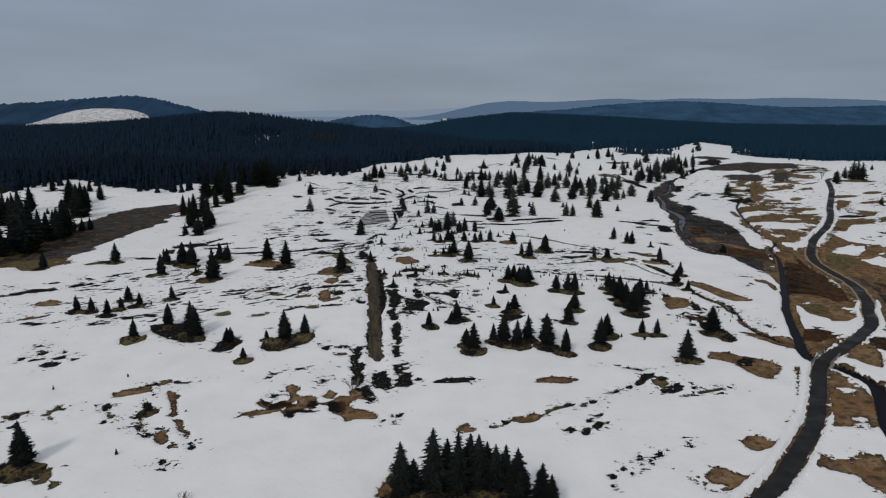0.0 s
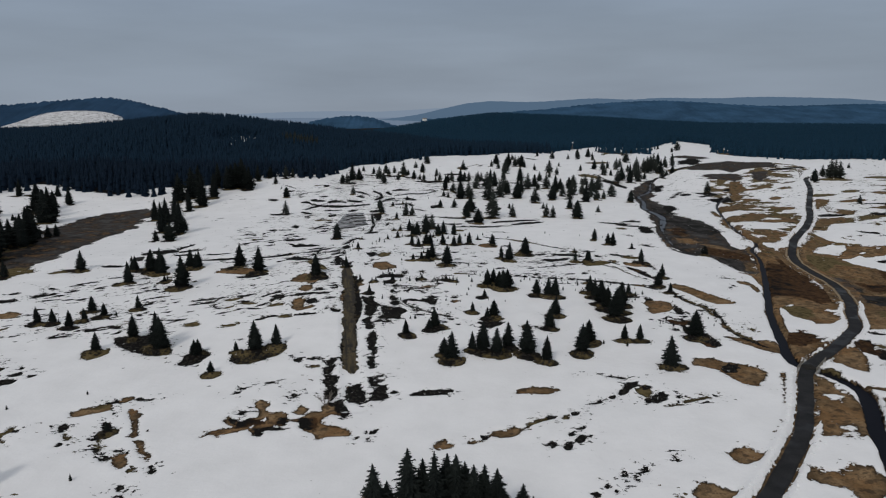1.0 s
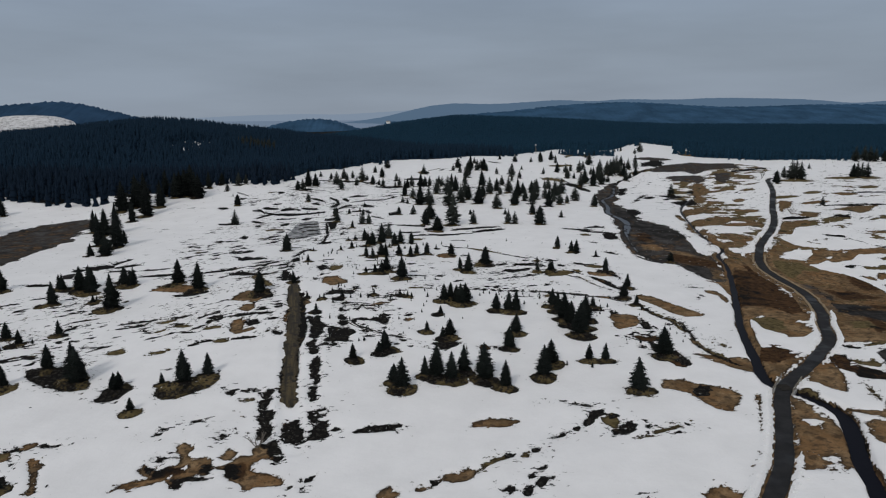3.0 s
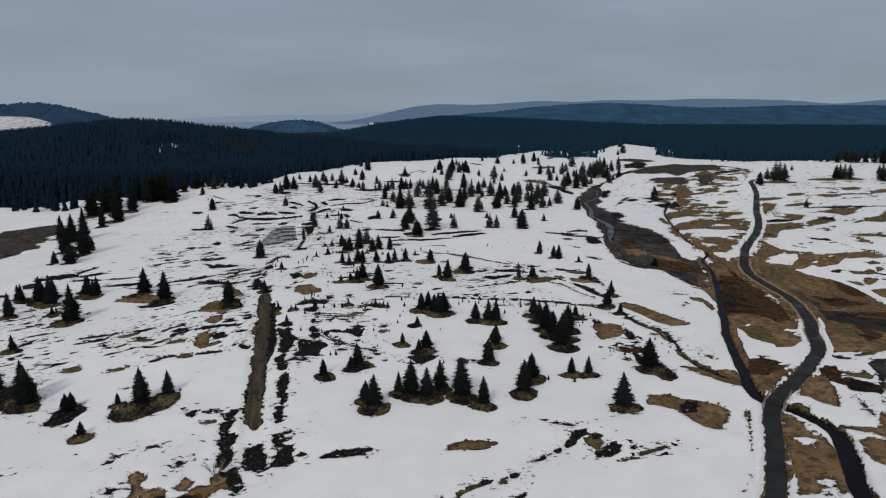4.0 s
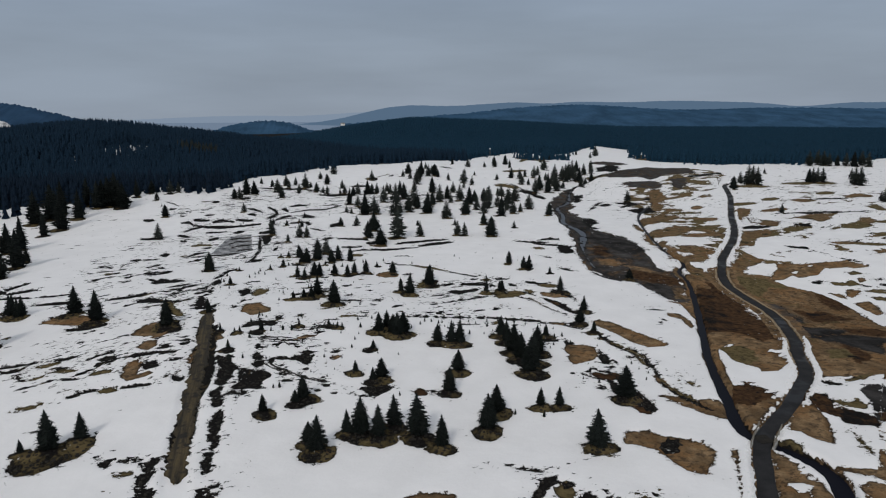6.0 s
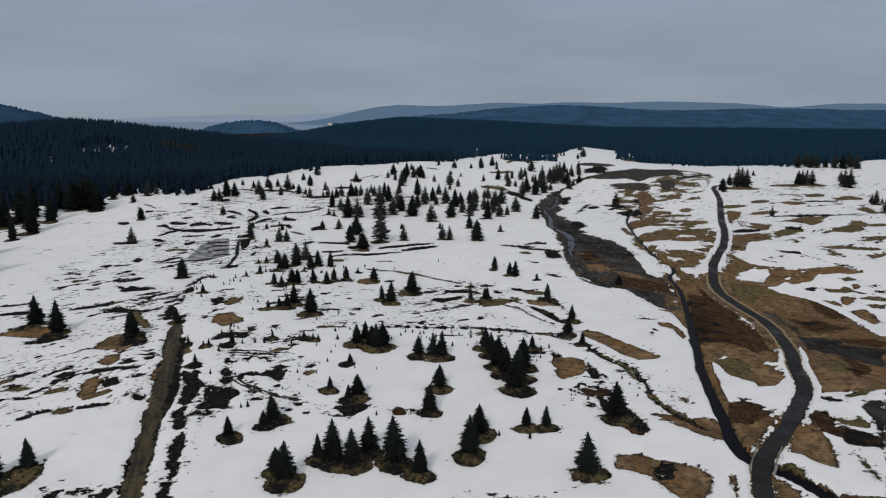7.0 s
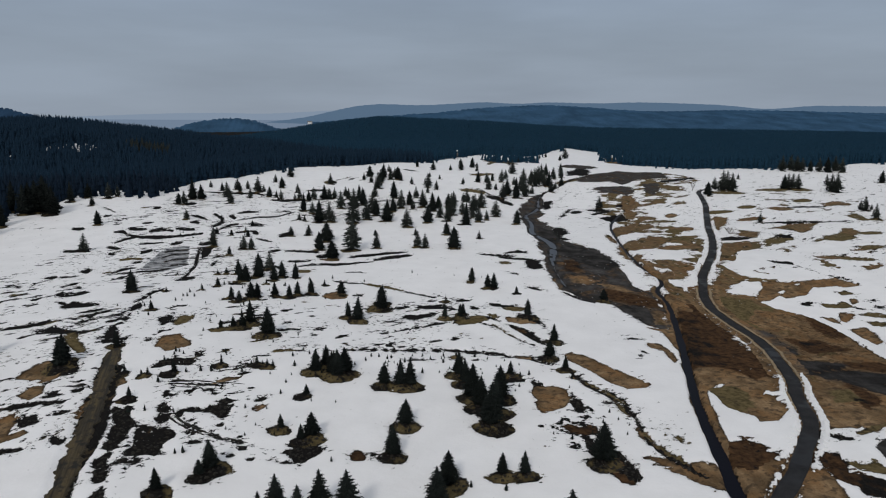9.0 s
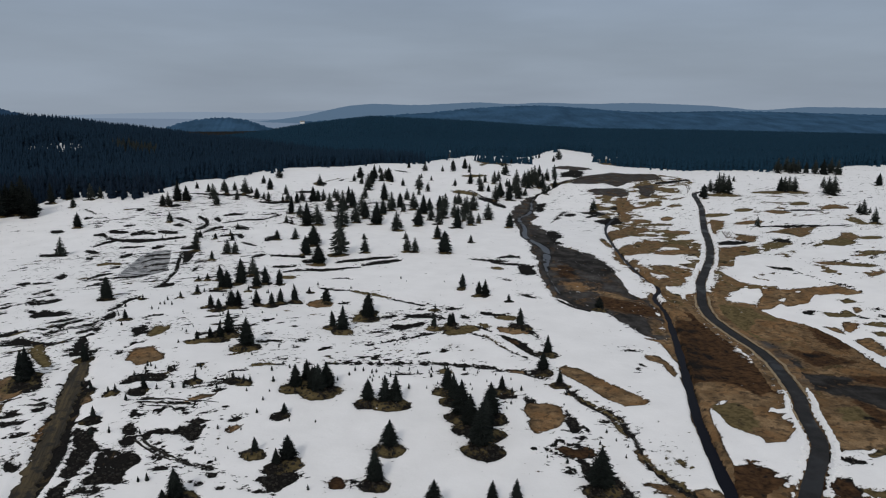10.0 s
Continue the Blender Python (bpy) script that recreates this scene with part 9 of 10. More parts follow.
ground_mesh = mesh_from_grid("ground", np.stack([GX, GY, GZ], -1).reshape(-1, 3), len(YS), len(XS), GROUND)
ground_mesh.attributes.new("fray", "FLOAT", "POINT").data.foreach_set("value", FRAY.astype(np.float32).ravel())
ground_mesh.attributes.new("bare", "FLOAT", "POINT").data.foreach_set("value", BARE.astype(np.float32).ravel())
BREAK[..., 0] *= 1 - step01(PAST, -4, 4)
BREAK[..., 1] *= 1 - step01(PAST, -4, 4)
break4 = np.concatenate([BREAK, RAG[..., None]], -1)
ground_mesh.attributes.new("broken", "FLOAT_COLOR", "POINT").data.foreach_set("color", break4.astype(np.float32).ravel())
tint4 = np.concatenate([TINT, ICE[..., None]], -1)
ground_mesh.attributes.new("tint", "FLOAT_COLOR", "POINT").data.foreach_set("color", tint4.astype(np.float32).ravel())
tagged(new("ground", ground_mesh), "melting snow over brown grass and dark peat", "ground", kind="structure")


def height(x, y):
    """Height of the sheet of ground at a place."""
    i = int(np.clip(np.searchsorted(XS, x) - 1, 0, len(XS) - 2))
    j = int(np.clip(np.searchsorted(YS, y) - 1, 0, len(YS) - 2))
    fx, fy = (x - XS[i]) / (XS[i + 1] - XS[i]), (y - YS[j]) / (YS[j + 1] - YS[j])
    return float((GZ[j, i] * (1 - fx) + GZ[j, i + 1] * fx) * (1 - fy) + (GZ[j + 1, i] * (1 - fx) + GZ[j + 1, i + 1] * fx) * fy)


def strip_mesh(name, line, offsets, lifts, mat, base, rag=0.0, widths=None):
    """A strip along a line: offsets to its side and lifts above base, in metres."""
    d = np.gradient(line, axis=0)
    d /= np.hypot(d[:, 0], d[:, 1])[:, None]
    side = np.stack([d[:, 1], -d[:, 0]], 1)
    z = terrain(line[:, 0], line[:, 1]) + base
    taper = np.minimum(1.0, 0.15 + np.minimum(np.arange(len(line)), np.arange(len(line))[::-1]) / 9.0) if rag and offsets[0] < 0 < offsets[-1] else np.ones(len(line))
    rows = []
    for k, (p, s, h) in enumerate(zip(line, side, z)):
        for o, q in zip(offsets, lifts):
            o2 = o * (1 + 0.05 * math.sin(k * 0.71) + 0.04 * math.sin(k * 0.29 + o))
            o2 += rag * random.uniform(-0.09, 0.09)
            o2 *= taper[k] * (1 if widths is None else widths[k]) * (1 + rag * (float(fbm(np.float64(k * 0.45), np.float64(3.0 * (o > 0)), 51, 3)) - 0.5))
            rows.append((p[0] + s[0] * o2, p[1] + s[1] * o2, h + q))
    return mesh_from_grid(name, np.array(rows), len(line), len(offsets), mat)


tagged(new("road", strip_mesh("road", ROAD, (-1.31, -1.25, -0.65, 0, 0.65, 1.25, 1.31), (-0.12, 0.0, 0.025, 0.04, 0.025, 0.0, -0.12), ASPHALT, 0.04)),
       "narrow dark asphalt lane cleared of snow", "road", kind="structure")
for side in (-1, 1):
    piece = ROAD[(ROAD[:, 1] > (158 if side < 0 else 170)) & (ROAD[:, 1] < 238)]
    tagged(new("verge", strip_mesh("verge", piece, tuple(sorted(side * v for v in (1.42, 1.52, 1.85, 2.05))), (-0.12, 0.02, 0.02, -0.12), GRAVEL, 0.16, 0.35)),
           "narrow tan gravel verge beside the asphalt lane", "verge", kind="structure")
for name, pts in (("dirt_track", [(-12.9, 129.5), (-14, 136.4), (-15, 145.6), (-16.4, 157.4), (-17.6, 171.7), (-19.6, 187), (-21.3, 201)]),):
    tagged(new(name, strip_mesh(name, smooth_line(pts, 0.4), (-1.45, -1.2, -1.0, -0.7, -0.35, 0, 0.35, 0.7, 1.0, 1.2, 1.45), (-0.28, 0.0, -0.06, -0.07, 0.02, 0.05, 0.02, -0.07, -0.06, 0.0, -0.28), MUD, 0.10, 1.1)),
           "rutted muddy track thawed out of the snow", "track", kind="structure")
tagged(new("creek", strip_mesh("creek", CREEK, (-2.3, 0, 2.3), (0, 0, 0), WATER, -0.66)), "dark narrow creek between snowy banks", "creek", kind="structure")
tagged(new("stream", strip_mesh("stream", STREAM, (-1.0, 0, 1.0), (0, 0, 0), SHALLOWS, -0.30, 1.0, np.interp(STREAM[:, 1], *STREAM_WIDE) * 1.1 + 0.1)), "shallow peat stream winding across the bog", "stream", kind="structure")


# ---- wheel ruts pressed through the snow to the dark peat ----
def rut(half, points):
    line = smooth_line(points, 0.35) if len(points) > 2 else np.linspace(points[0], points[1], 14)
    d = np.gradient(line, axis=0)
    d /= np.hypot(d[:, 0], d[:, 1])[:, None]
    rows = []
    for k, (p, q) in enumerate(zip(line, d)):
        ends = min(1.0, 0.2 + min(k, len(line) - 1 - k) / 5.0)
        for o, lift in ((-1, -0.12), (-0.85, 0.05), (0.85, 0.05), (1, -0.12)):
            o = o * half * ends * (0.45 + 1.1 * float(fbm(np.float64(k * 0.5), np.float64(o), 61, 2)))
            x, y = p[0] + q[1] * o, p[1] - q[0] * o
            rows.append((x, y, height(x, y) + lift))
    tagged(new("wheel_rut", mesh_from_grid("wheel_rut", np.array(rows), len(line), 4, HEATHER)),
           "narrow dark wheel rut thawed through the snow", "rut", kind="structure")


for half, points in (
    (0.23, [(-5.5, 169.7), (-2.7, 166.2), (1.2, 162.8)]),
    (0.23, [(-4.5, 169.6), (-1.7, 166.4), (1.9, 163.2)]),
    (0.14, [(1.7, 163.2), (4.7, 161.1)]),
    (0.14, [(4.9, 161.7), (7.9, 160.1)]),
    (0.14, [(6.3, 159.4), (7.8, 158.5)]),
    (0.20, [(-7.3, 183.1), (-3.6, 182.6), (0.4, 181.8)]),
    (0.20, [(-7.2, 181.6), (-2.3, 180.9), (0.9, 180.7)]),
    (0.19, [(-6.1, 180.1), (-1.8, 179.8)]),
    (0.17, [(-0.2, 186.7), (4.0, 188.1), (8.0, 189.8)]),
    (0.16, [(0.2, 182.0), (5.6, 180.8)]),
):
    rut(half, points)


# ---- helpers for things ----
def part(name, me, parent, label="", m=None):
    ob = new(name, me)
    ob.parent = parent
    if m is not None:
        ob.matrix_basis = m
    return tagged(ob, label) if label else ob


def bm_mesh(name, bm, mat, smooth=False):
    me = bpy.data.meshes.new(name)
    bm.to_mesh(me)
    bm.free()
    me.materials.append(mat)
    for p in me.polygons:
        p.use_smooth = smooth
    return me


def add_tube(bm, a, b, r0, r1, n=6):
    """A tapered tube between two points."""
    a, b = Vector(a), Vector(b)
    q = (b - a).to_track_quat("Z", "Y")
    rings = []
    for p, r in ((a, r0), (b, r1)):
        rings.append([bm.verts.new(p + q @ Vector((r * math.cos(2 * math.pi * i / n), r * math.sin(2 * math.pi * i / n), 0))) for i in range(n)])
    for i in range(n):
        bm.faces.new((rings[0][i], rings[0][(i + 1) % n], rings[1][(i + 1) % n], rings[1][i]))
    bm.faces.new(rings[0][::-1])
    bm.faces.new(rings[1])


def add_box(bm, m, sx, sy, sz, bevel=0.0):
    made = bmesh.ops.create_cube(bm, size=1, matrix=m @ Matrix.Diagonal((sx, sy, sz, 1)))
    if bevel:
        edges = {e for v in made["verts"] for e in v.link_edges}
        bmesh.ops.bevel(bm, geom=list(edges), offset=bevel, segments=1, affect="EDGES")


# ---- spruces ----
def spruce_crown(seed, spread, ragged, whorls=32, mat=NEEDLES, core_size=1.0):
    """Whorls of drooping boughs round a dark core, one metre high."""
    rnd = random.Random(seed)
    V, F = [], []
    full = 0.62 if whorls > 24 else 0.56
    jump = 0.026 if whorls > 20 else 0.014

    def tri(*ps):
        k = len(V)
        V.extend(ps)
        F.append((k, k + 1, k + 2))

    for w in range(whorls):
        f = w / (whorls - 1)
        z = 0.05 + 0.91 * f ** 0.92
        reach = 0.94 * spread * (1 - f) ** full * min(1.0, 0.72 + 2.6 * f) * rnd.uniform(0.86, 1.12) + 0.014
        n = max(4, int((0.62 * whorls + 1) * (1 - f) + 5))
        lean = 0.06 * math.sin(seed * 3 + w)
        for b in range(n):
            if rnd.random() < ragged * 0.35:
                continue
            a = 2 * math.pi * (b + rnd.uniform(-0.35, 0.35)) / n + w * 1.3
            r = reach * rnd.uniform(0.78 - 0.40 * ragged, 1.20) * (1 + lean * math.cos(a))
            ca, sa = math.cos(a), math.sin(a)
            droop = rnd.uniform(0.02, 0.15) * r + 0.003
            width = 0.095 * r + 0.008
            zz = z + rnd.uniform(-jump, jump)
            root = (0.10 * r * ca, 0.10 * r * sa, zz + 0.20 * r)
            m1, m2 = 0.50 * r, 0.74 * r
            left = (m1 * ca - width * sa, m1 * sa + width * ca, zz - 0.25 * droop)
            right = (m1 * ca + width * sa, m1 * sa - width * ca, zz - 0.25 * droop)
            low = (m2 * ca, m2 * sa, zz - droop - 0.04 * r)
            top = (m2 * ca, m2 * sa, zz + 0.02 * r)
            tip = (r * ca, r * sa, zz - 0.10 * droop)
            tri(root, left, top)
            tri(root, top, right)
            tri(left, tip, top)
            tri(top, tip, right)
            tri(left, low, tip)
            tri(low, right, tip)
            if r > 0.09:
                for sgn in (-1, 1, -1, 1) if whorls > 20 else (-1, 1):
                    q = rnd.uniform(0.45, 0.9)
                    bx, by = q * r * ca, q * r * sa
                    ex = bx + 0.26 * r * ca - sgn * 0.26 * r * sa
                    ey = by + 0.26 * r * sa + sgn * 0.26 * r * ca
                    tri((bx - 0.05 * r * ca, by - 0.05 * r * sa, zz), (bx + 0.07 * r * ca, by + 0.07 * r * sa, zz + 0.02 * r), (ex, ey, zz - 0.6 * droop))
    n = 9
    core = []
    for k, (rr, z) in enumerate(((0.52, 0.02), (0.60, 0.12), (0.43, 0.45), (0.22, 0.75), (0.03, 0.98))):
        for i in range(n):
            a = 2 * math.pi * i / n + k * 0.3
            g = core_size * spread * rr * rnd.uniform(0.82, 1.12)
            core.append((g * math.cos(a), g * math.sin(a), z))
    k0 = len(V)
    V.extend(core)
    for k in range(4):
        for i in range(n):
            a, b = k0 + k * n + i, k0 + k * n + (i + 1) % n
            F.append((a, b, b + n))
            F.append((a, b + n, a + n))
    # leader
    k0 = len(V)
    for i in range(3):
        V.append((0.007 * math.cos(2.1 * i), 0.007 * math.sin(2.1 * i), 0.93))
    V.append((0, 0, 1.0))
    F.extend([(k0, k0 + 1, k0 + 3), (k0 + 1, k0 + 2, k0 + 3), (k0 + 2, k0, k0 + 3)])
    return mesh_from_arrays("crown", V, F, mat)


def trunk_mesh(r):
    bm = bmesh.new()
    add_tube(bm, (0, 0, -0.08), (0, 0, 0.10), r * 1.5, r, 8)
    add_tube(bm, (0, 0, 0.10), (0, 0, 0.9), r, r * 0.15, 8)
    return bm_mesh("trunk", bm, BARK, True)


SHAPES = ((1, 0.29, 0.35), (2, 0.26, 0.5), (3, 0.33, 0.45), (4, 0.215, 0.6), (5, 0.29, 0.8), (6, 0.26, 0.3))
SPRUCE_MESHES = {(k, fine): (spruce_crown(s, sp, rg * (0.7 if fine == 22 else 1.0), fine), trunk_mesh(0.022)) for fine in (32, 22, 9) for k, (s, sp, rg) in enumerate(SHAPES)}
SPRUCE_MESHES[6, 22] = (spruce_crown(11, 0.30, 0.55, 21, PALE_HAZED_NEEDLES, 0.42), trunk_mesh(0.02))
PROTO = {}


def tree_pose(x, y, h, b, turn, sink=0.12):
    z = min(height(x, y), height(x - 0.3, y - 0.3), height(x + 0.3, y + 0.3)) - sink
    return Matrix.LocRotScale((x, y, z), Euler((random.uniform(-0.03, 0.03), random.uniform(-0.03, 0.03), turn)), (h * b, h * b, h + sink))


def plant(kind, variant, x, y, h, b, label, group):
    fine = 9 if h < 2.0 else 32 if y < 215 else 22
    key = (kind, variant, fine)
    m = tree_pose(x, y, h, b, random.uniform(0, 6.28), min(0.12, 0.1 * h))
    if key not in PROTO:
        root = new(kind)
        crown, trunk = SPRUCE_MESHES[variant, fine]
        part("crown", crown, root)
        part("trunk", trunk, root, "scaly grey-brown trunk")
        PROTO[key] = root
        root.matrix_basis = m
        return tagged(root, label, "sapling" if kind == "spruce_sapling" else "tree", group)
    t = copy_thing(PROTO[key], Matrix.Identity(4))
    t.matrix_basis = m
    return tagged(t, label, "", group)


for x, y, h, b in SPRUCES:
    b = min(b, 1.1) if y < 230 else b
    thick = 1.0 if y < 230 else 1.2
    # most farther trees get the thin crown, its colour paled for haze
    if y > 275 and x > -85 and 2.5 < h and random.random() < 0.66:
        plant("spruce_tree", 6, x, y, h, b, "thin half-bare spruce standing in snow, greyed by haze", "spruces on the bog")
    elif h < 2.0:
        plant("spruce_sapling", random.choice((0, 2, 5)), x, y, h, b * 1.15, "small dark green spruce sapling poking out of snow", "spruce saplings")
    elif h < 3.5:
        plant("spruce_tree", random.choice((0, 2, 5)), x, y, h, b * thick, "young dark green spruce in a melted hollow of snow", "spruces on the bog")
    elif h < 8:
        plant("spruce_tree", random.choice((0, 1, 2, 4, 5)), x, y, h, b * thick, "dark green conical spruce on a bare heather mound", "spruces on the bog")
    elif b > 1.05:
        plant("spruce_tree", random.choice((1, 3)), x, y, h, b * (1.1 if y > 200 else 0.98), "tall broad dark green spruce standing in snow", "spruces on the bog")
    else:
        plant("spruce_tree", random.choice((1, 3, 3, 4)), x, y, h, b * (1.1 if y > 200 else 0.94), "tall slender dark green spruce standing in snow", "spruces on the bog")

rng = random.Random(7)
for cx, cy, sx, sy, n in ((36, 188, 26, 9, 26), (0, 205, 12, 12, 8), (-6, 240, 18, 16, 12), (62, 165, 8, 16, 8), (40, 262, 25, 8, 8), (16, 168, 12, 12, 7), (-14, 330, 30, 20, 14), (-18, 192, 9, 8, 4), (-9, 171, 7, 6, 4)):
    for k in range(n):
        plant("spruce_sapling", rng.choice((0, 2, 5)), rng.gauss(cx, sx * 0.6), rng.gauss(cy, sy * 0.6), rng.uniform(0.5, 1.25), rng.uniform(1.0, 1.3),
              "small dark green spruce sapling poking out of snow", "spruce saplings")


# ---- the woods behind the bog ----
def forest_positions():
    r = np.random.RandomState(3)
    out = []
    for x0, x1, y0, y1, s in ((-420, 620, 340, 760, 3.6), (-760, 1150, 760, 1250, 4.3), (-200, 1500, 1250, 1600, 5.6), (-800, -420, 340, 760, 5.5), (620, 1000, 400, 760, 5.0)):
        gx, gy = np.meshgrid(np.arange(x0, x1, s), np.arange(y0, y1, s))
        gx = gx + r.uniform(-0.45, 0.45, gx.shape) * s
        gy = gy + r.uniform(-0.45, 0.45, gy.shape) * s
        d = beyond_edge(gx, gy)
        fringe = r.uniform(0, 1, gx.shape) < step01(d, -4, 16) ** 0.7
        fringe |= (d > -20) & (fbm(gx / 14, gy / 26, 61, 2) > np.where(gx > 250, 0.53, 0.58)) & (r.uniform(0, 1, gx.shape) < 0.55)
        az = np.abs(np.arctan2(gx - 15, gy - 30) - 0.10)
        clear = (thinned(gx, gy) > 0) & (r.uniform(0, 1, gx.shape) > 0.86)
        keep = fringe & ~clear & (az < 0.74) & ((gy < 860) | (gx > -420))
        p = np.stack([gx[keep], gy[keep], np.full(keep.sum(), s)], 1)
        out.append(p)
    return np.concatenate(out)


def forest_mesh(pos, seed, mat):
    """Many spruces in one mesh: three ragged tiers each."""
    r = np.random.RandomState(seed)
    n = len(pos)
    z = terrain(pos[:, 0], pos[:, 1]) - 0.5
    edge = step01(beyond_edge(pos[:, 0], pos[:, 1]), 0, 45)
    h = r.uniform(5, 11, n) * (1 - edge) + r.uniform(8.5, 12.5, n) * edge
    h = np.where(thinned(pos[:, 0], pos[:, 1]) > 0, h * 0.55, h)
    wide = h * r.uniform(0.15, 0.21, n) * np.where(pos[:, 2] > 4, pos[:, 2] / 4.0, 1.0)
    sides = 5
    tiers = ((-0.02, 0.50, 1.25), (0.30, 0.76, 0.85), (0.58, 1.0, 0.5))
    V, F = [], []
    count = 0
    turn = r.uniform(0, 6.28, n)
    for lo, hi, w in tiers:
        ring = []
        for i in range(sides):
            a = turn + 2 * np.pi * i / sides + w * 3
            rr = wide * w * r.uniform(0.72, 1.22, n)
            ring.append(np.stack([pos[:, 0] + rr * np.cos(a), pos[:, 1] + rr * np.sin(a), z + h * (lo + r.uniform(-0.03, 0.03, n))], 1))
        apex = np.stack([pos[:, 0] + r.uniform(-0.15, 0.15, n), pos[:, 1] + r.uniform(-0.15, 0.15, n), z + h * hi], 1)
        block = np.stack(ring + [apex], 1).reshape(-1, 3)
        base = count + np.arange(n) * (sides + 1)
        for i in range(sides):
            F.append(np.stack([base + i, base + (i + 1) % sides, base + sides], 1))
        V.append(block)
        count += len(block)
    return mesh_from_arrays("far_woods", np.concatenate(V), np.concatenate(F), mat, True)


woods = forest_positions()
in_larch = np.hypot((woods[:, 0] + 110) / 17, (woods[:, 1] - 640) / 16) < 1
larches, woods = woods[in_larch], woods[~in_larch]
tagged(new("larch_stand", forest_mesh(larches, 9, LARCH)), "small stand of dull yellowish larches amid dark spruces", "forest", kind="stuff")
# the woods are split by distance, each part with its own painted haze
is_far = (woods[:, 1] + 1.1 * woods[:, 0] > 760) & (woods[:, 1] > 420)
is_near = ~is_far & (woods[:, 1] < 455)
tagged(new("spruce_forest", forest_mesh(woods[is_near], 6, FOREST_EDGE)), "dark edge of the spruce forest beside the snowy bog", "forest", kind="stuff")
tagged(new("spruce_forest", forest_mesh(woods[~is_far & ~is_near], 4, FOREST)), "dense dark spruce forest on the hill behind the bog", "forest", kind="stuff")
tagged(new("spruce_forest", forest_mesh(woods[is_far], 5, FOREST_HAZED)), "dense spruce forest blued by haze, rolling away over low hills", "forest", kind="stuff")


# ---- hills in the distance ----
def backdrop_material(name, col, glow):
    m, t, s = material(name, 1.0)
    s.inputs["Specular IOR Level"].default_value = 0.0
    # the haze tone is given out as an even glow
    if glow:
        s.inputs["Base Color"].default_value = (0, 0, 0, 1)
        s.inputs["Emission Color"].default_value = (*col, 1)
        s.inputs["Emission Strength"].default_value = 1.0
    else:
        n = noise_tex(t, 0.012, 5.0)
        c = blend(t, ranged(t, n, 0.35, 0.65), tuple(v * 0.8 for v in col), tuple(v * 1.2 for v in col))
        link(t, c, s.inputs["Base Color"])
    return m


def hill_range(name, dist, depth, jag, mat, label, profile, step):
    """A wooded ridge across the view; profile: sideways place and top, both per metre of distance, the top from the eye's level."""
    xs = np.arange(profile[0][0] * dist, profile[-1][0] * dist, step)
    tops = 52 + dist * np.interp(xs / dist, [p[0] for p in profile], [p[1] for p in profile])
    tops = np.convolve(np.pad(tops, 12, mode="edge"), np.hanning(25) / np.hanning(25).sum(), "valid")
    r = np.random.RandomState(int(dist))
    rows = []
    for k in range(9):
        f = k / 8.0
        z = tops - (tops + 70) * f ** 1.15 + jag * (r.uniform(-1, 1, len(xs)) + 0.7 * (fbm(xs / 40, xs * 0 + k, 9, 2) - 0.5)) * (1.0 if k < 8 else 0)
        y = dist - depth * f + 0.02 * depth * (r.uniform(-1, 1, len(xs)) if k else 0)
        rows.append(np.stack([xs, y + 0 * xs, z], 1))
    me = mesh_from_grid(name, np.concatenate(rows), 9, len(xs), mat, True)
    return tagged(new(name, me), label, "hill", kind="structure")


# wooded hills: the haze is mixed into their blue base colour
NEAR_HILL = backdrop_material("wooded_hill_haze", (0.025, 0.054, 0.100), False)
MID_HILL = backdrop_material("wooded_ridge_haze", (0.033, 0.074, 0.130), False)
# farthest ridges and plain: painted haze only, glowing and unlit
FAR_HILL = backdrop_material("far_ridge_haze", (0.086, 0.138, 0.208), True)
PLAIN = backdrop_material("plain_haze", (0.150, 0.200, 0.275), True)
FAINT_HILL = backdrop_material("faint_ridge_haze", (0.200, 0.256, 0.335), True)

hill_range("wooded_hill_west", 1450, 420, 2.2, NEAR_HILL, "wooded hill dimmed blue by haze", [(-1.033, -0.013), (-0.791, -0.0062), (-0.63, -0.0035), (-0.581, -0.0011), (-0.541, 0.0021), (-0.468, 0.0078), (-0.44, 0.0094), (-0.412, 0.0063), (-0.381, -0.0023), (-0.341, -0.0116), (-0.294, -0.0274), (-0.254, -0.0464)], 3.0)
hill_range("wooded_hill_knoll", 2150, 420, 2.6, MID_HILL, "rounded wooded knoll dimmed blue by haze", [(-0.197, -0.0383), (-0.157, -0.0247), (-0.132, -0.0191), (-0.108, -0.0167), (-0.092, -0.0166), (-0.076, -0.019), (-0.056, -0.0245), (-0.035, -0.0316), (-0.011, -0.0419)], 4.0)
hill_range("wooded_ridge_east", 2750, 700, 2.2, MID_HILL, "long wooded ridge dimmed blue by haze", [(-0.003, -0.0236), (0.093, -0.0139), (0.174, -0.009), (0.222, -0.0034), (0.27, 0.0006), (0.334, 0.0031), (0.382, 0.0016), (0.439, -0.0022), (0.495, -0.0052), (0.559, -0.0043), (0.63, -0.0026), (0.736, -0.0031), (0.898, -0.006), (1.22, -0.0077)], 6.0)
hill_range("far_ridge", 3900, 600, 1.2, FAR_HILL, "far ridge paled blue by haze on the horizon", [(-0.068, -0.0237), (-0.003, -0.0157), (0.029, -0.0069), (0.061, -0.0006), (0.093, 0.0034), (0.133, 0.0011), (0.173, 0.002), (0.245, 0.0069), (0.294, 0.0038), (0.342, 0.0071), (0.414, 0.0056), (0.486, 0.0081), (0.558, 0.0067), (0.629, 0.0045), (0.696, -0.0016), (0.775, 0.0048), (0.895, 0.005), (1.218, 0.001)], 12.0)
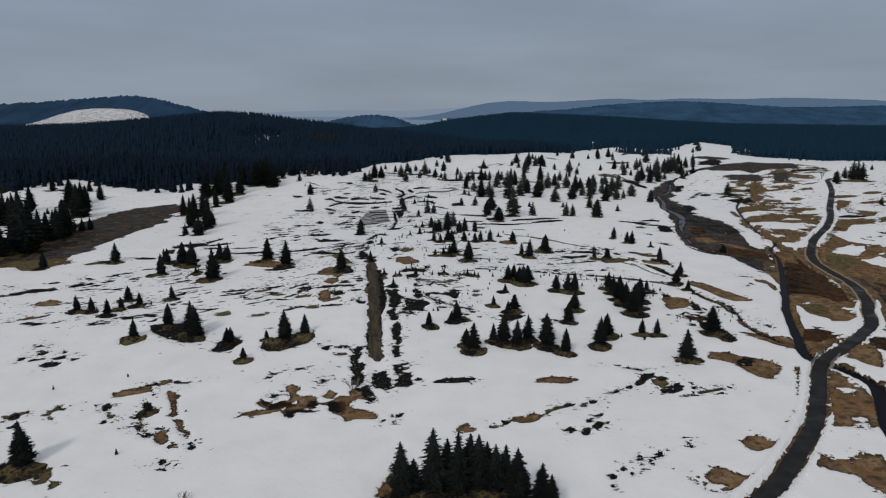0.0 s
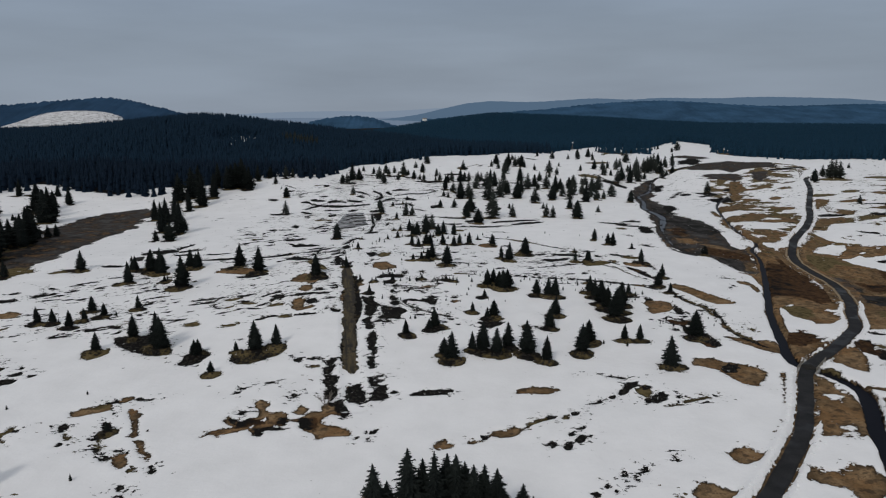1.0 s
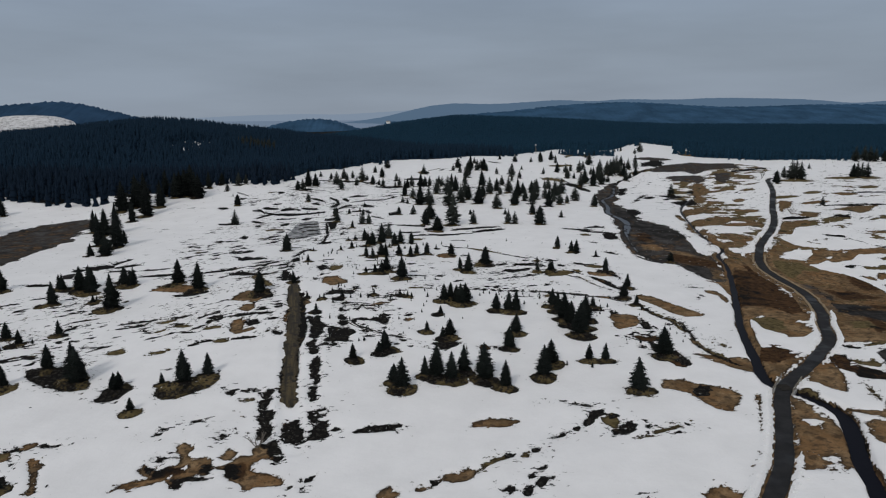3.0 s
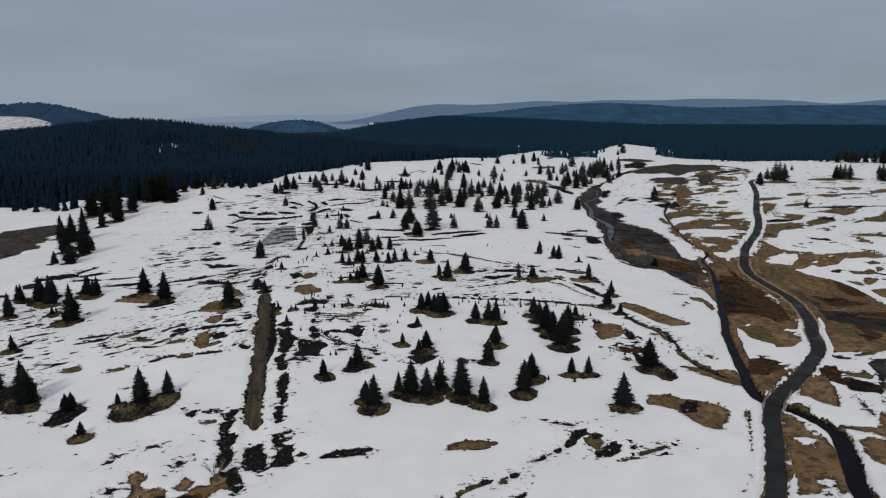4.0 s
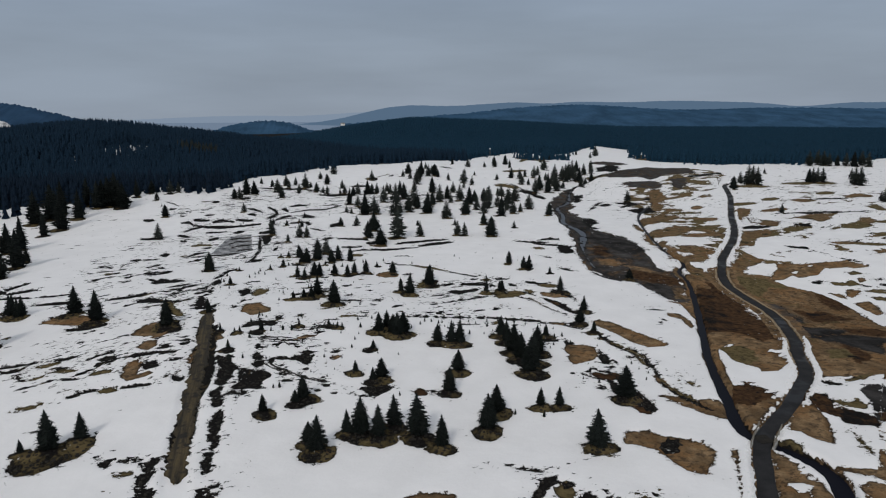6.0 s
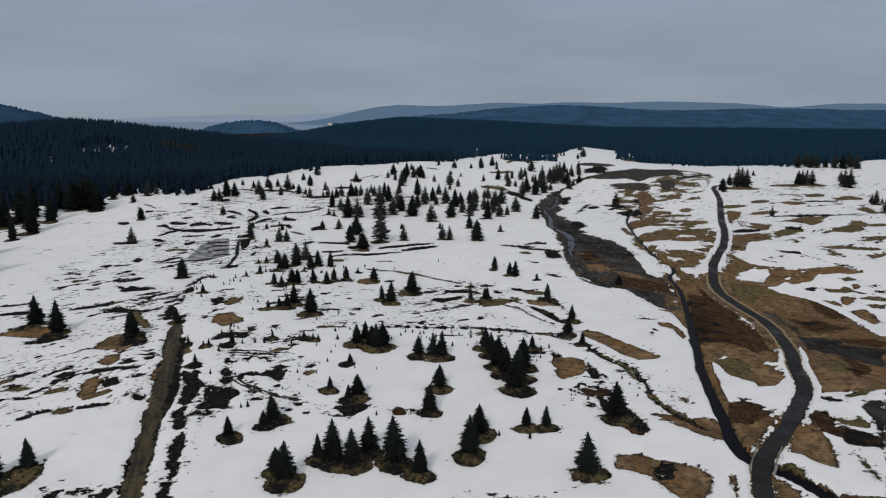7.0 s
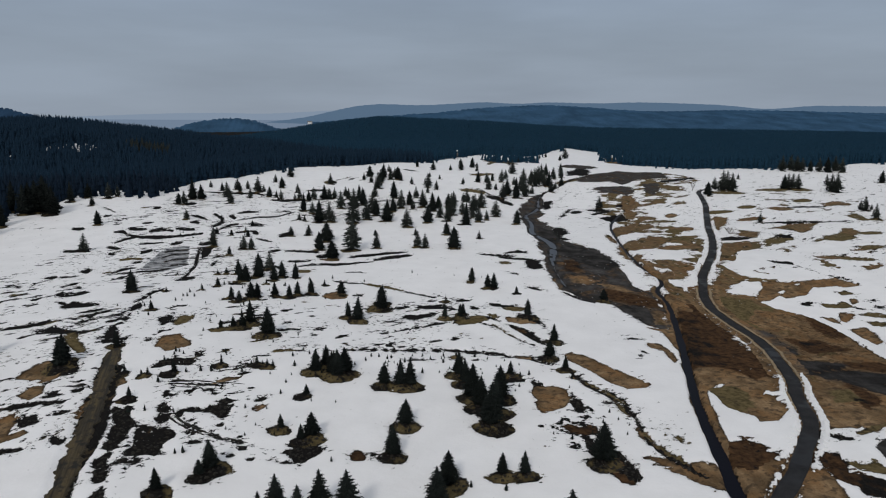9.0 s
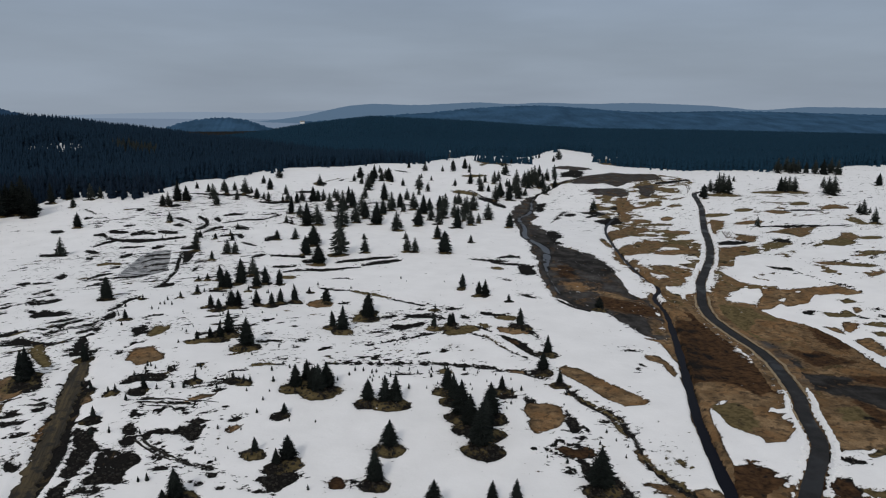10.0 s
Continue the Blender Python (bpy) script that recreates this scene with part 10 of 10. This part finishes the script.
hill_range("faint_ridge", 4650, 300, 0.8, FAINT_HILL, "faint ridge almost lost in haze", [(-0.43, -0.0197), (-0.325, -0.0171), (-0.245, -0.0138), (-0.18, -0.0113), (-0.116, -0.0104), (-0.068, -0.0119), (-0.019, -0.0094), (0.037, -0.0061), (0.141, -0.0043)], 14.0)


def plain():
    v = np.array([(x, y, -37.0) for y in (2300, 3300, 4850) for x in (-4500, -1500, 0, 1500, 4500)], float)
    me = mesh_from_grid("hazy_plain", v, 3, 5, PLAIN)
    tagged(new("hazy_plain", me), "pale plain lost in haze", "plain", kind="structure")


plain()


def snow_clearing():
    """A treeless snowy slope on the western hill."""
    r = np.random.RandomState(8)
    nx, ny = 150, 26
    u, v = np.meshgrid(np.linspace(-1, 1, nx), np.linspace(0, 1, ny))
    x = -662 + 114 * u
    low = 12.0 + 5 * u
    arch = 1 - np.abs((u - 0.25) / np.where(u < 0.25, 1.25, 0.75)) ** 2.4
    top = low + (40 - low) * arch ** 0.8 + 1.2 * (fbm(4 * u + 9, 0 * u, 3, 3) - 0.5)
    z = low + (np.maximum(top, low + 0.5) - low) * v + r.uniform(-0.4, 0.4, u.shape)
    y = 1236 + 105 * v
    me = mesh_from_grid("clearing", np.stack([x, y, z], -1).reshape(-1, 3), ny, nx, CLEARING, True)
    tagged(new("snow_clearing", me), "open snowy slope dotted with stumps on the wooded hill", "hillside", kind="structure")


def clearing_material():
    m, t, s = material("snow_with_stumps", 0.8)
    n = noise_tex(t, 0.30, 4.0, 0.6, None, (0.35, 1, 1.6))
    link(t, blend(t, ranged(t, n, 0.47, 0.64), (0.62, 0.61, 0.62), (0.13, 0.125, 0.12)), s.inputs["Base Color"])
    return m


CLEARING = clearing_material()
snow_clearing()


# ---- the culvert and its railings ----
def railing(name, a, b, label):
    a, b = Vector((*a, 0)), Vector((*b, 0))
    z = float(terrain(a.x, a.y)) + 0.02
    root = new(name)
    root.location = (a.x, a.y, z)
    d = b - a
    n = 4
    bm = bmesh.new()
    add_box(bm, pose(0, 0, 0), 0.13, 0.13, 1.5, 0.012)
    post = bm_mesh("post", bm, TIMBER)
    for k in range(n):
        p = d * (k / (n - 1))
        part("post", post, root, "", Matrix.Translation((p.x, p.y, 0.30)))
    ang = math.degrees(math.atan2(d.y, d.x))
    for hgt in (0.55, 0.98):
        bm = bmesh.new()
        add_box(bm, pose(d.x / 2, d.y / 2, hgt, 0, 0, ang), d.length + 0.4, 0.09, 0.13, 0.012)
        part("rail", bm_mesh("rail", bm, TIMBER), root)
    bm = bmesh.new()
    add_box(bm, pose(d.x / 2, d.y / 2, -0.42, 0, 0, ang), d.length + 0.9, 0.4, 0.85, 0.04)
    part("headwall", bm_mesh("headwall", bm, CONCRETE), root, "mossy grey concrete headwall")
    return tagged(root, label, "railing", "culvert railings")


def beside(p, off):
    """A place beside the road, off metres to its right, nearest to p."""
    i = int(np.argmin(np.hypot(ROAD[:, 0] - p[0], ROAD[:, 1] - p[1])))
    d = ROAD[min(i + 1, len(ROAD) - 1)] - ROAD[max(i - 1, 0)]
    d = d / np.hypot(*d)
    return (ROAD[i][0] + d[1] * off, ROAD[i][1] - d[0] * off)


railing("bridge_railing", beside((74.5, 127.5), -1.6), beside((78.6, 133.6), -1.6), "weathered grey timber railing where the lane crosses the creek")
railing("bridge_railing", beside((75.5, 128.6), 1.6), beside((79.2, 134.4), 1.6), "weathered grey timber railing where the lane crosses the creek")


def bridge_deck():
    """Dark boards where the creek passes under the lane."""
    i = int(np.argmin(np.hypot(ROAD[:, 0] - 76.2, ROAD[:, 1] - 129.8)))
    d = ROAD[i + 1] - ROAD[i - 1]
    ang = math.atan2(d[1], d[0])
    bm = bmesh.new()
    for k in range(9):
        add_box(bm, pose(0.27 * (k - 4), 0, 0), 0.25, 2.6, 0.06, 0.01)
    ob = new("bridge_deck", bm_mesh("bridge_deck", bm, HEATHER))
    ob.matrix_world = pose(ROAD[i][0], ROAD[i][1], float(terrain(ROAD[i][0], ROAD[i][1])) + 0.115, 0, 0, ang)
    tagged(ob, "dark boarded deck across the narrow asphalt lane", "bridge")


bridge_deck()


# ---- leafless shrubs ----
def bare_shrub(seed, height_m, stems, spread):
    rnd = random.Random(seed)
    bm = bmesh.new()

    def grow(p, d, length, r, level):
        q = p + d * length
        add_tube(bm, p, q, r, r * 0.6, 4 if level else 5)
        if level < 3:
            for _ in range(3 if level else 4):
                e = (d + Vector((rnd.uniform(-1, 1), rnd.uniform(-1, 1), rnd.uniform(-0.1, 0.7))) * 0.65).normalized()
                grow(p + d * length * rnd.uniform(0.45, 1.0), e, length * rnd.uniform(0.5, 0.75), r * 0.55, level + 1)

    for k in range(stems):
        d = Vector((rnd.uniform(-spread, spread), rnd.uniform(-spread, spread), 1)).normalized()
        grow(Vector((rnd.uniform(-0.2, 0.2) * spread, rnd.uniform(-0.2, 0.2) * spread, -0.15)), d, height_m * 0.45, 0.022 * height_m, 0)
    return bm_mesh("leafless_shrub", bm, TWIGS)


for k, (x, y, h, stems, sp, lab) in enumerate(((-16.2, 116.9, 3.4, 4, 0.7, "leafless grey shrub beside a brown patch of grass"),
                                               (186.0, 311.9, 4.2, 6, 0.9, "broad leafless shrub beside the asphalt lane"),
                                               (235.9, 428.8, 6.5, 2, 0.35, "leafless birch beside the asphalt lane"),
                                               (-34.5, 82.2, 1.8, 5, 0.9, "low leafless shrub sticking out of snow"),
                                               (6.5, 190.5, 1.6, 4, 0.9, "low leafless shrub sticking out of snow"))):
    ob = new("leafless_shrub", bare_shrub(20 + k, h, stems, sp))
    ob.location = (x, y, height(x, y) - 0.1)
    tagged(ob, lab, "shrub", "leafless shrubs")


# ---- small things far off ----
def mast(x, y):
    root = new("observation_mast")
    root.location = (x, y, height(x, y) - 0.3)
    bm = bmesh.new()
    add_tube(bm, (0, 0, 0), (0, 0, 8.4), 0.12, 0.08, 8)
    part("pole", bm_mesh("pole", bm, TIMBER, True), root)
    bm = bmesh.new()
    add_box(bm, pose(0, 0, 8.7), 1.1, 0.8, 0.8, 0.05)
    part("cabin", bm_mesh("cabin", bm, WHITE_PAINT), root, "white box on top")
    bm = bmesh.new()
    for s in (-1, 1):
        add_tube(bm, (s * 1.2, 0, 0), (s * 0.2, 0, 6.4), 0.05, 0.04, 6)
    part("brace", bm_mesh("brace", bm, TIMBER), root)
    return tagged(root, "slender mast with a white box at the wood's edge", "mast")


mast(141.7, 656.9)


def far_house(x, y, z):
    root = new("farmhouse")
    root.location = (x, y, z)
    bm = bmesh.new()
    add_box(bm, pose(0, 0, 3), 12, 7, 6, 0.1)
    part("wall", bm_mesh("wall", bm, WHITE_PAINT), root, "white plastered walls")
    bm = bmesh.new()
    pts = [bm.verts.new(p) for p in ((-6.4, -3.9, 6), (6.4, -3.9, 6), (6.4, 3.9, 6), (-6.4, 3.9, 6), (-6.4, 0, 8.5), (6.4, 0, 8.5))]
    for f in ((0, 1, 5, 4), (2, 3, 4, 5), (0, 4, 3), (1, 2, 5), (0, 3, 2, 1)):
        bm.faces.new([pts[i] for i in f])
    part("roof", bm_mesh("roof", bm, ROOF), root)
    return tagged(root, "white farmhouse far off below the blue ridge", "house")


far_house(5, 2030, 2)


# ---- dead heather and grass tussocks on the bare ground ----
def tussocks():
    r = np.random.RandomState(12)
    sub = window(-95, 135, 75, 260)
    bx, by, bb, bd = GX[sub].ravel(), GY[sub].ravel(), BARE[sub].ravel(), TINT[sub][..., 0].ravel()
    ok = np.flatnonzero((bb > 0.05) & ((np.abs(bd - KINDS["T"][0]) < 0.02) | ((bd > 0.98) & (by < 205))) & (ROAD_D[sub].ravel() > 2.2) & (CREEK_D[sub].ravel() > 1.6) & (STREAM_D[sub].ravel() > 2))
    pick = r.choice(ok, min(4200, len(ok)), replace=False)
    n = len(pick)
    x, y = bx[pick] + r.uniform(-0.35, 0.35, n), by[pick] + r.uniform(-0.35, 0.35, n)
    z = GZ[sub].ravel()[pick] - 0.05
    rad, hgt = r.uniform(0.10, 0.40, n), r.uniform(0.06, 0.34, n)
    V, F, sides = [], [], 6
    turn = r.uniform(0, 6.28, n)
    for ring, (rr, zz) in enumerate(((1.0, 0.0), (0.75, 0.65))):
        for i in range(sides):
            a = turn + 2 * np.pi * i / sides + ring * 0.5
            q = rad * rr * r.uniform(0.7, 1.3, n)
            V.append(np.stack([x + q * np.cos(a), y + q * np.sin(a), z + hgt * zz * r.uniform(0.7, 1.2, n)], 1))
    V.append(np.stack([x, y, z + hgt], 1))
    V = np.stack(V, 1).reshape(-1, 3)
    base = np.arange(n) * (2 * sides + 1)
    for i in range(sides):
        j = (i + 1) % sides
        F.append(np.stack([base + i, base + j, base + sides + j], 1))
        F.append(np.stack([base + i, base + sides + j, base + sides + i], 1))
        F.append(np.stack([base + sides + i, base + sides + j, base + 2 * sides], 1))
    me = mesh_from_arrays("heather_tussocks", V, np.concatenate(F), HEATHER)
    tagged(new("heather_tussocks", me), "dead brown heather tussocks on thawed ground", "heather", kind="stuff")


tussocks()


# ---- crumbled snow thrown up along the lane ----
def snow_lumps():
    r = np.random.RandomState(15)
    line = ROAD[(ROAD[:, 1] > 75) & (ROAD[:, 1] < 260)]
    V, F = [], []
    ico = bmesh.new()
    bmesh.ops.create_icosphere(ico, subdivisions=1, radius=1)
    iv = np.array([v.co for v in ico.verts])
    fi = np.array([[v.index for v in f.verts] for f in ico.faces])
    ico.free()
    for k in range(1500):
        i = r.randint(1, len(line) - 1)
        d = line[i] - line[i - 1]
        d = d / max(1e-6, np.hypot(*d))
        side = r.choice((-1, 1))
        off = side * (ROAD_HALF + 0.35 + abs(r.normal(0, 0.75)))
        x, y = line[i][0] + d[1] * off, line[i][1] - d[0] * off
        j, q = np.searchsorted(YS, y), np.searchsorted(XS, x)
        if BARE[j, q] > 0.2 or CREEK_D[j, q] < 2:
            continue
        s = r.uniform(0.07, 0.24)
        V.append(iv * s * r.uniform(0.6, 1.25, iv.shape) + (x, y, height(x, y) + 0.2 * s))
        F.append(fi + 12 * (len(V) - 1))
    me = mesh_from_arrays("snow_lumps", np.concatenate(V), np.concatenate(F), PLOUGHED)
    tagged(new("snow_lumps", me), "crumbled lumps of ploughed snow beside the lane", "snow", kind="stuff")


snow_lumps()
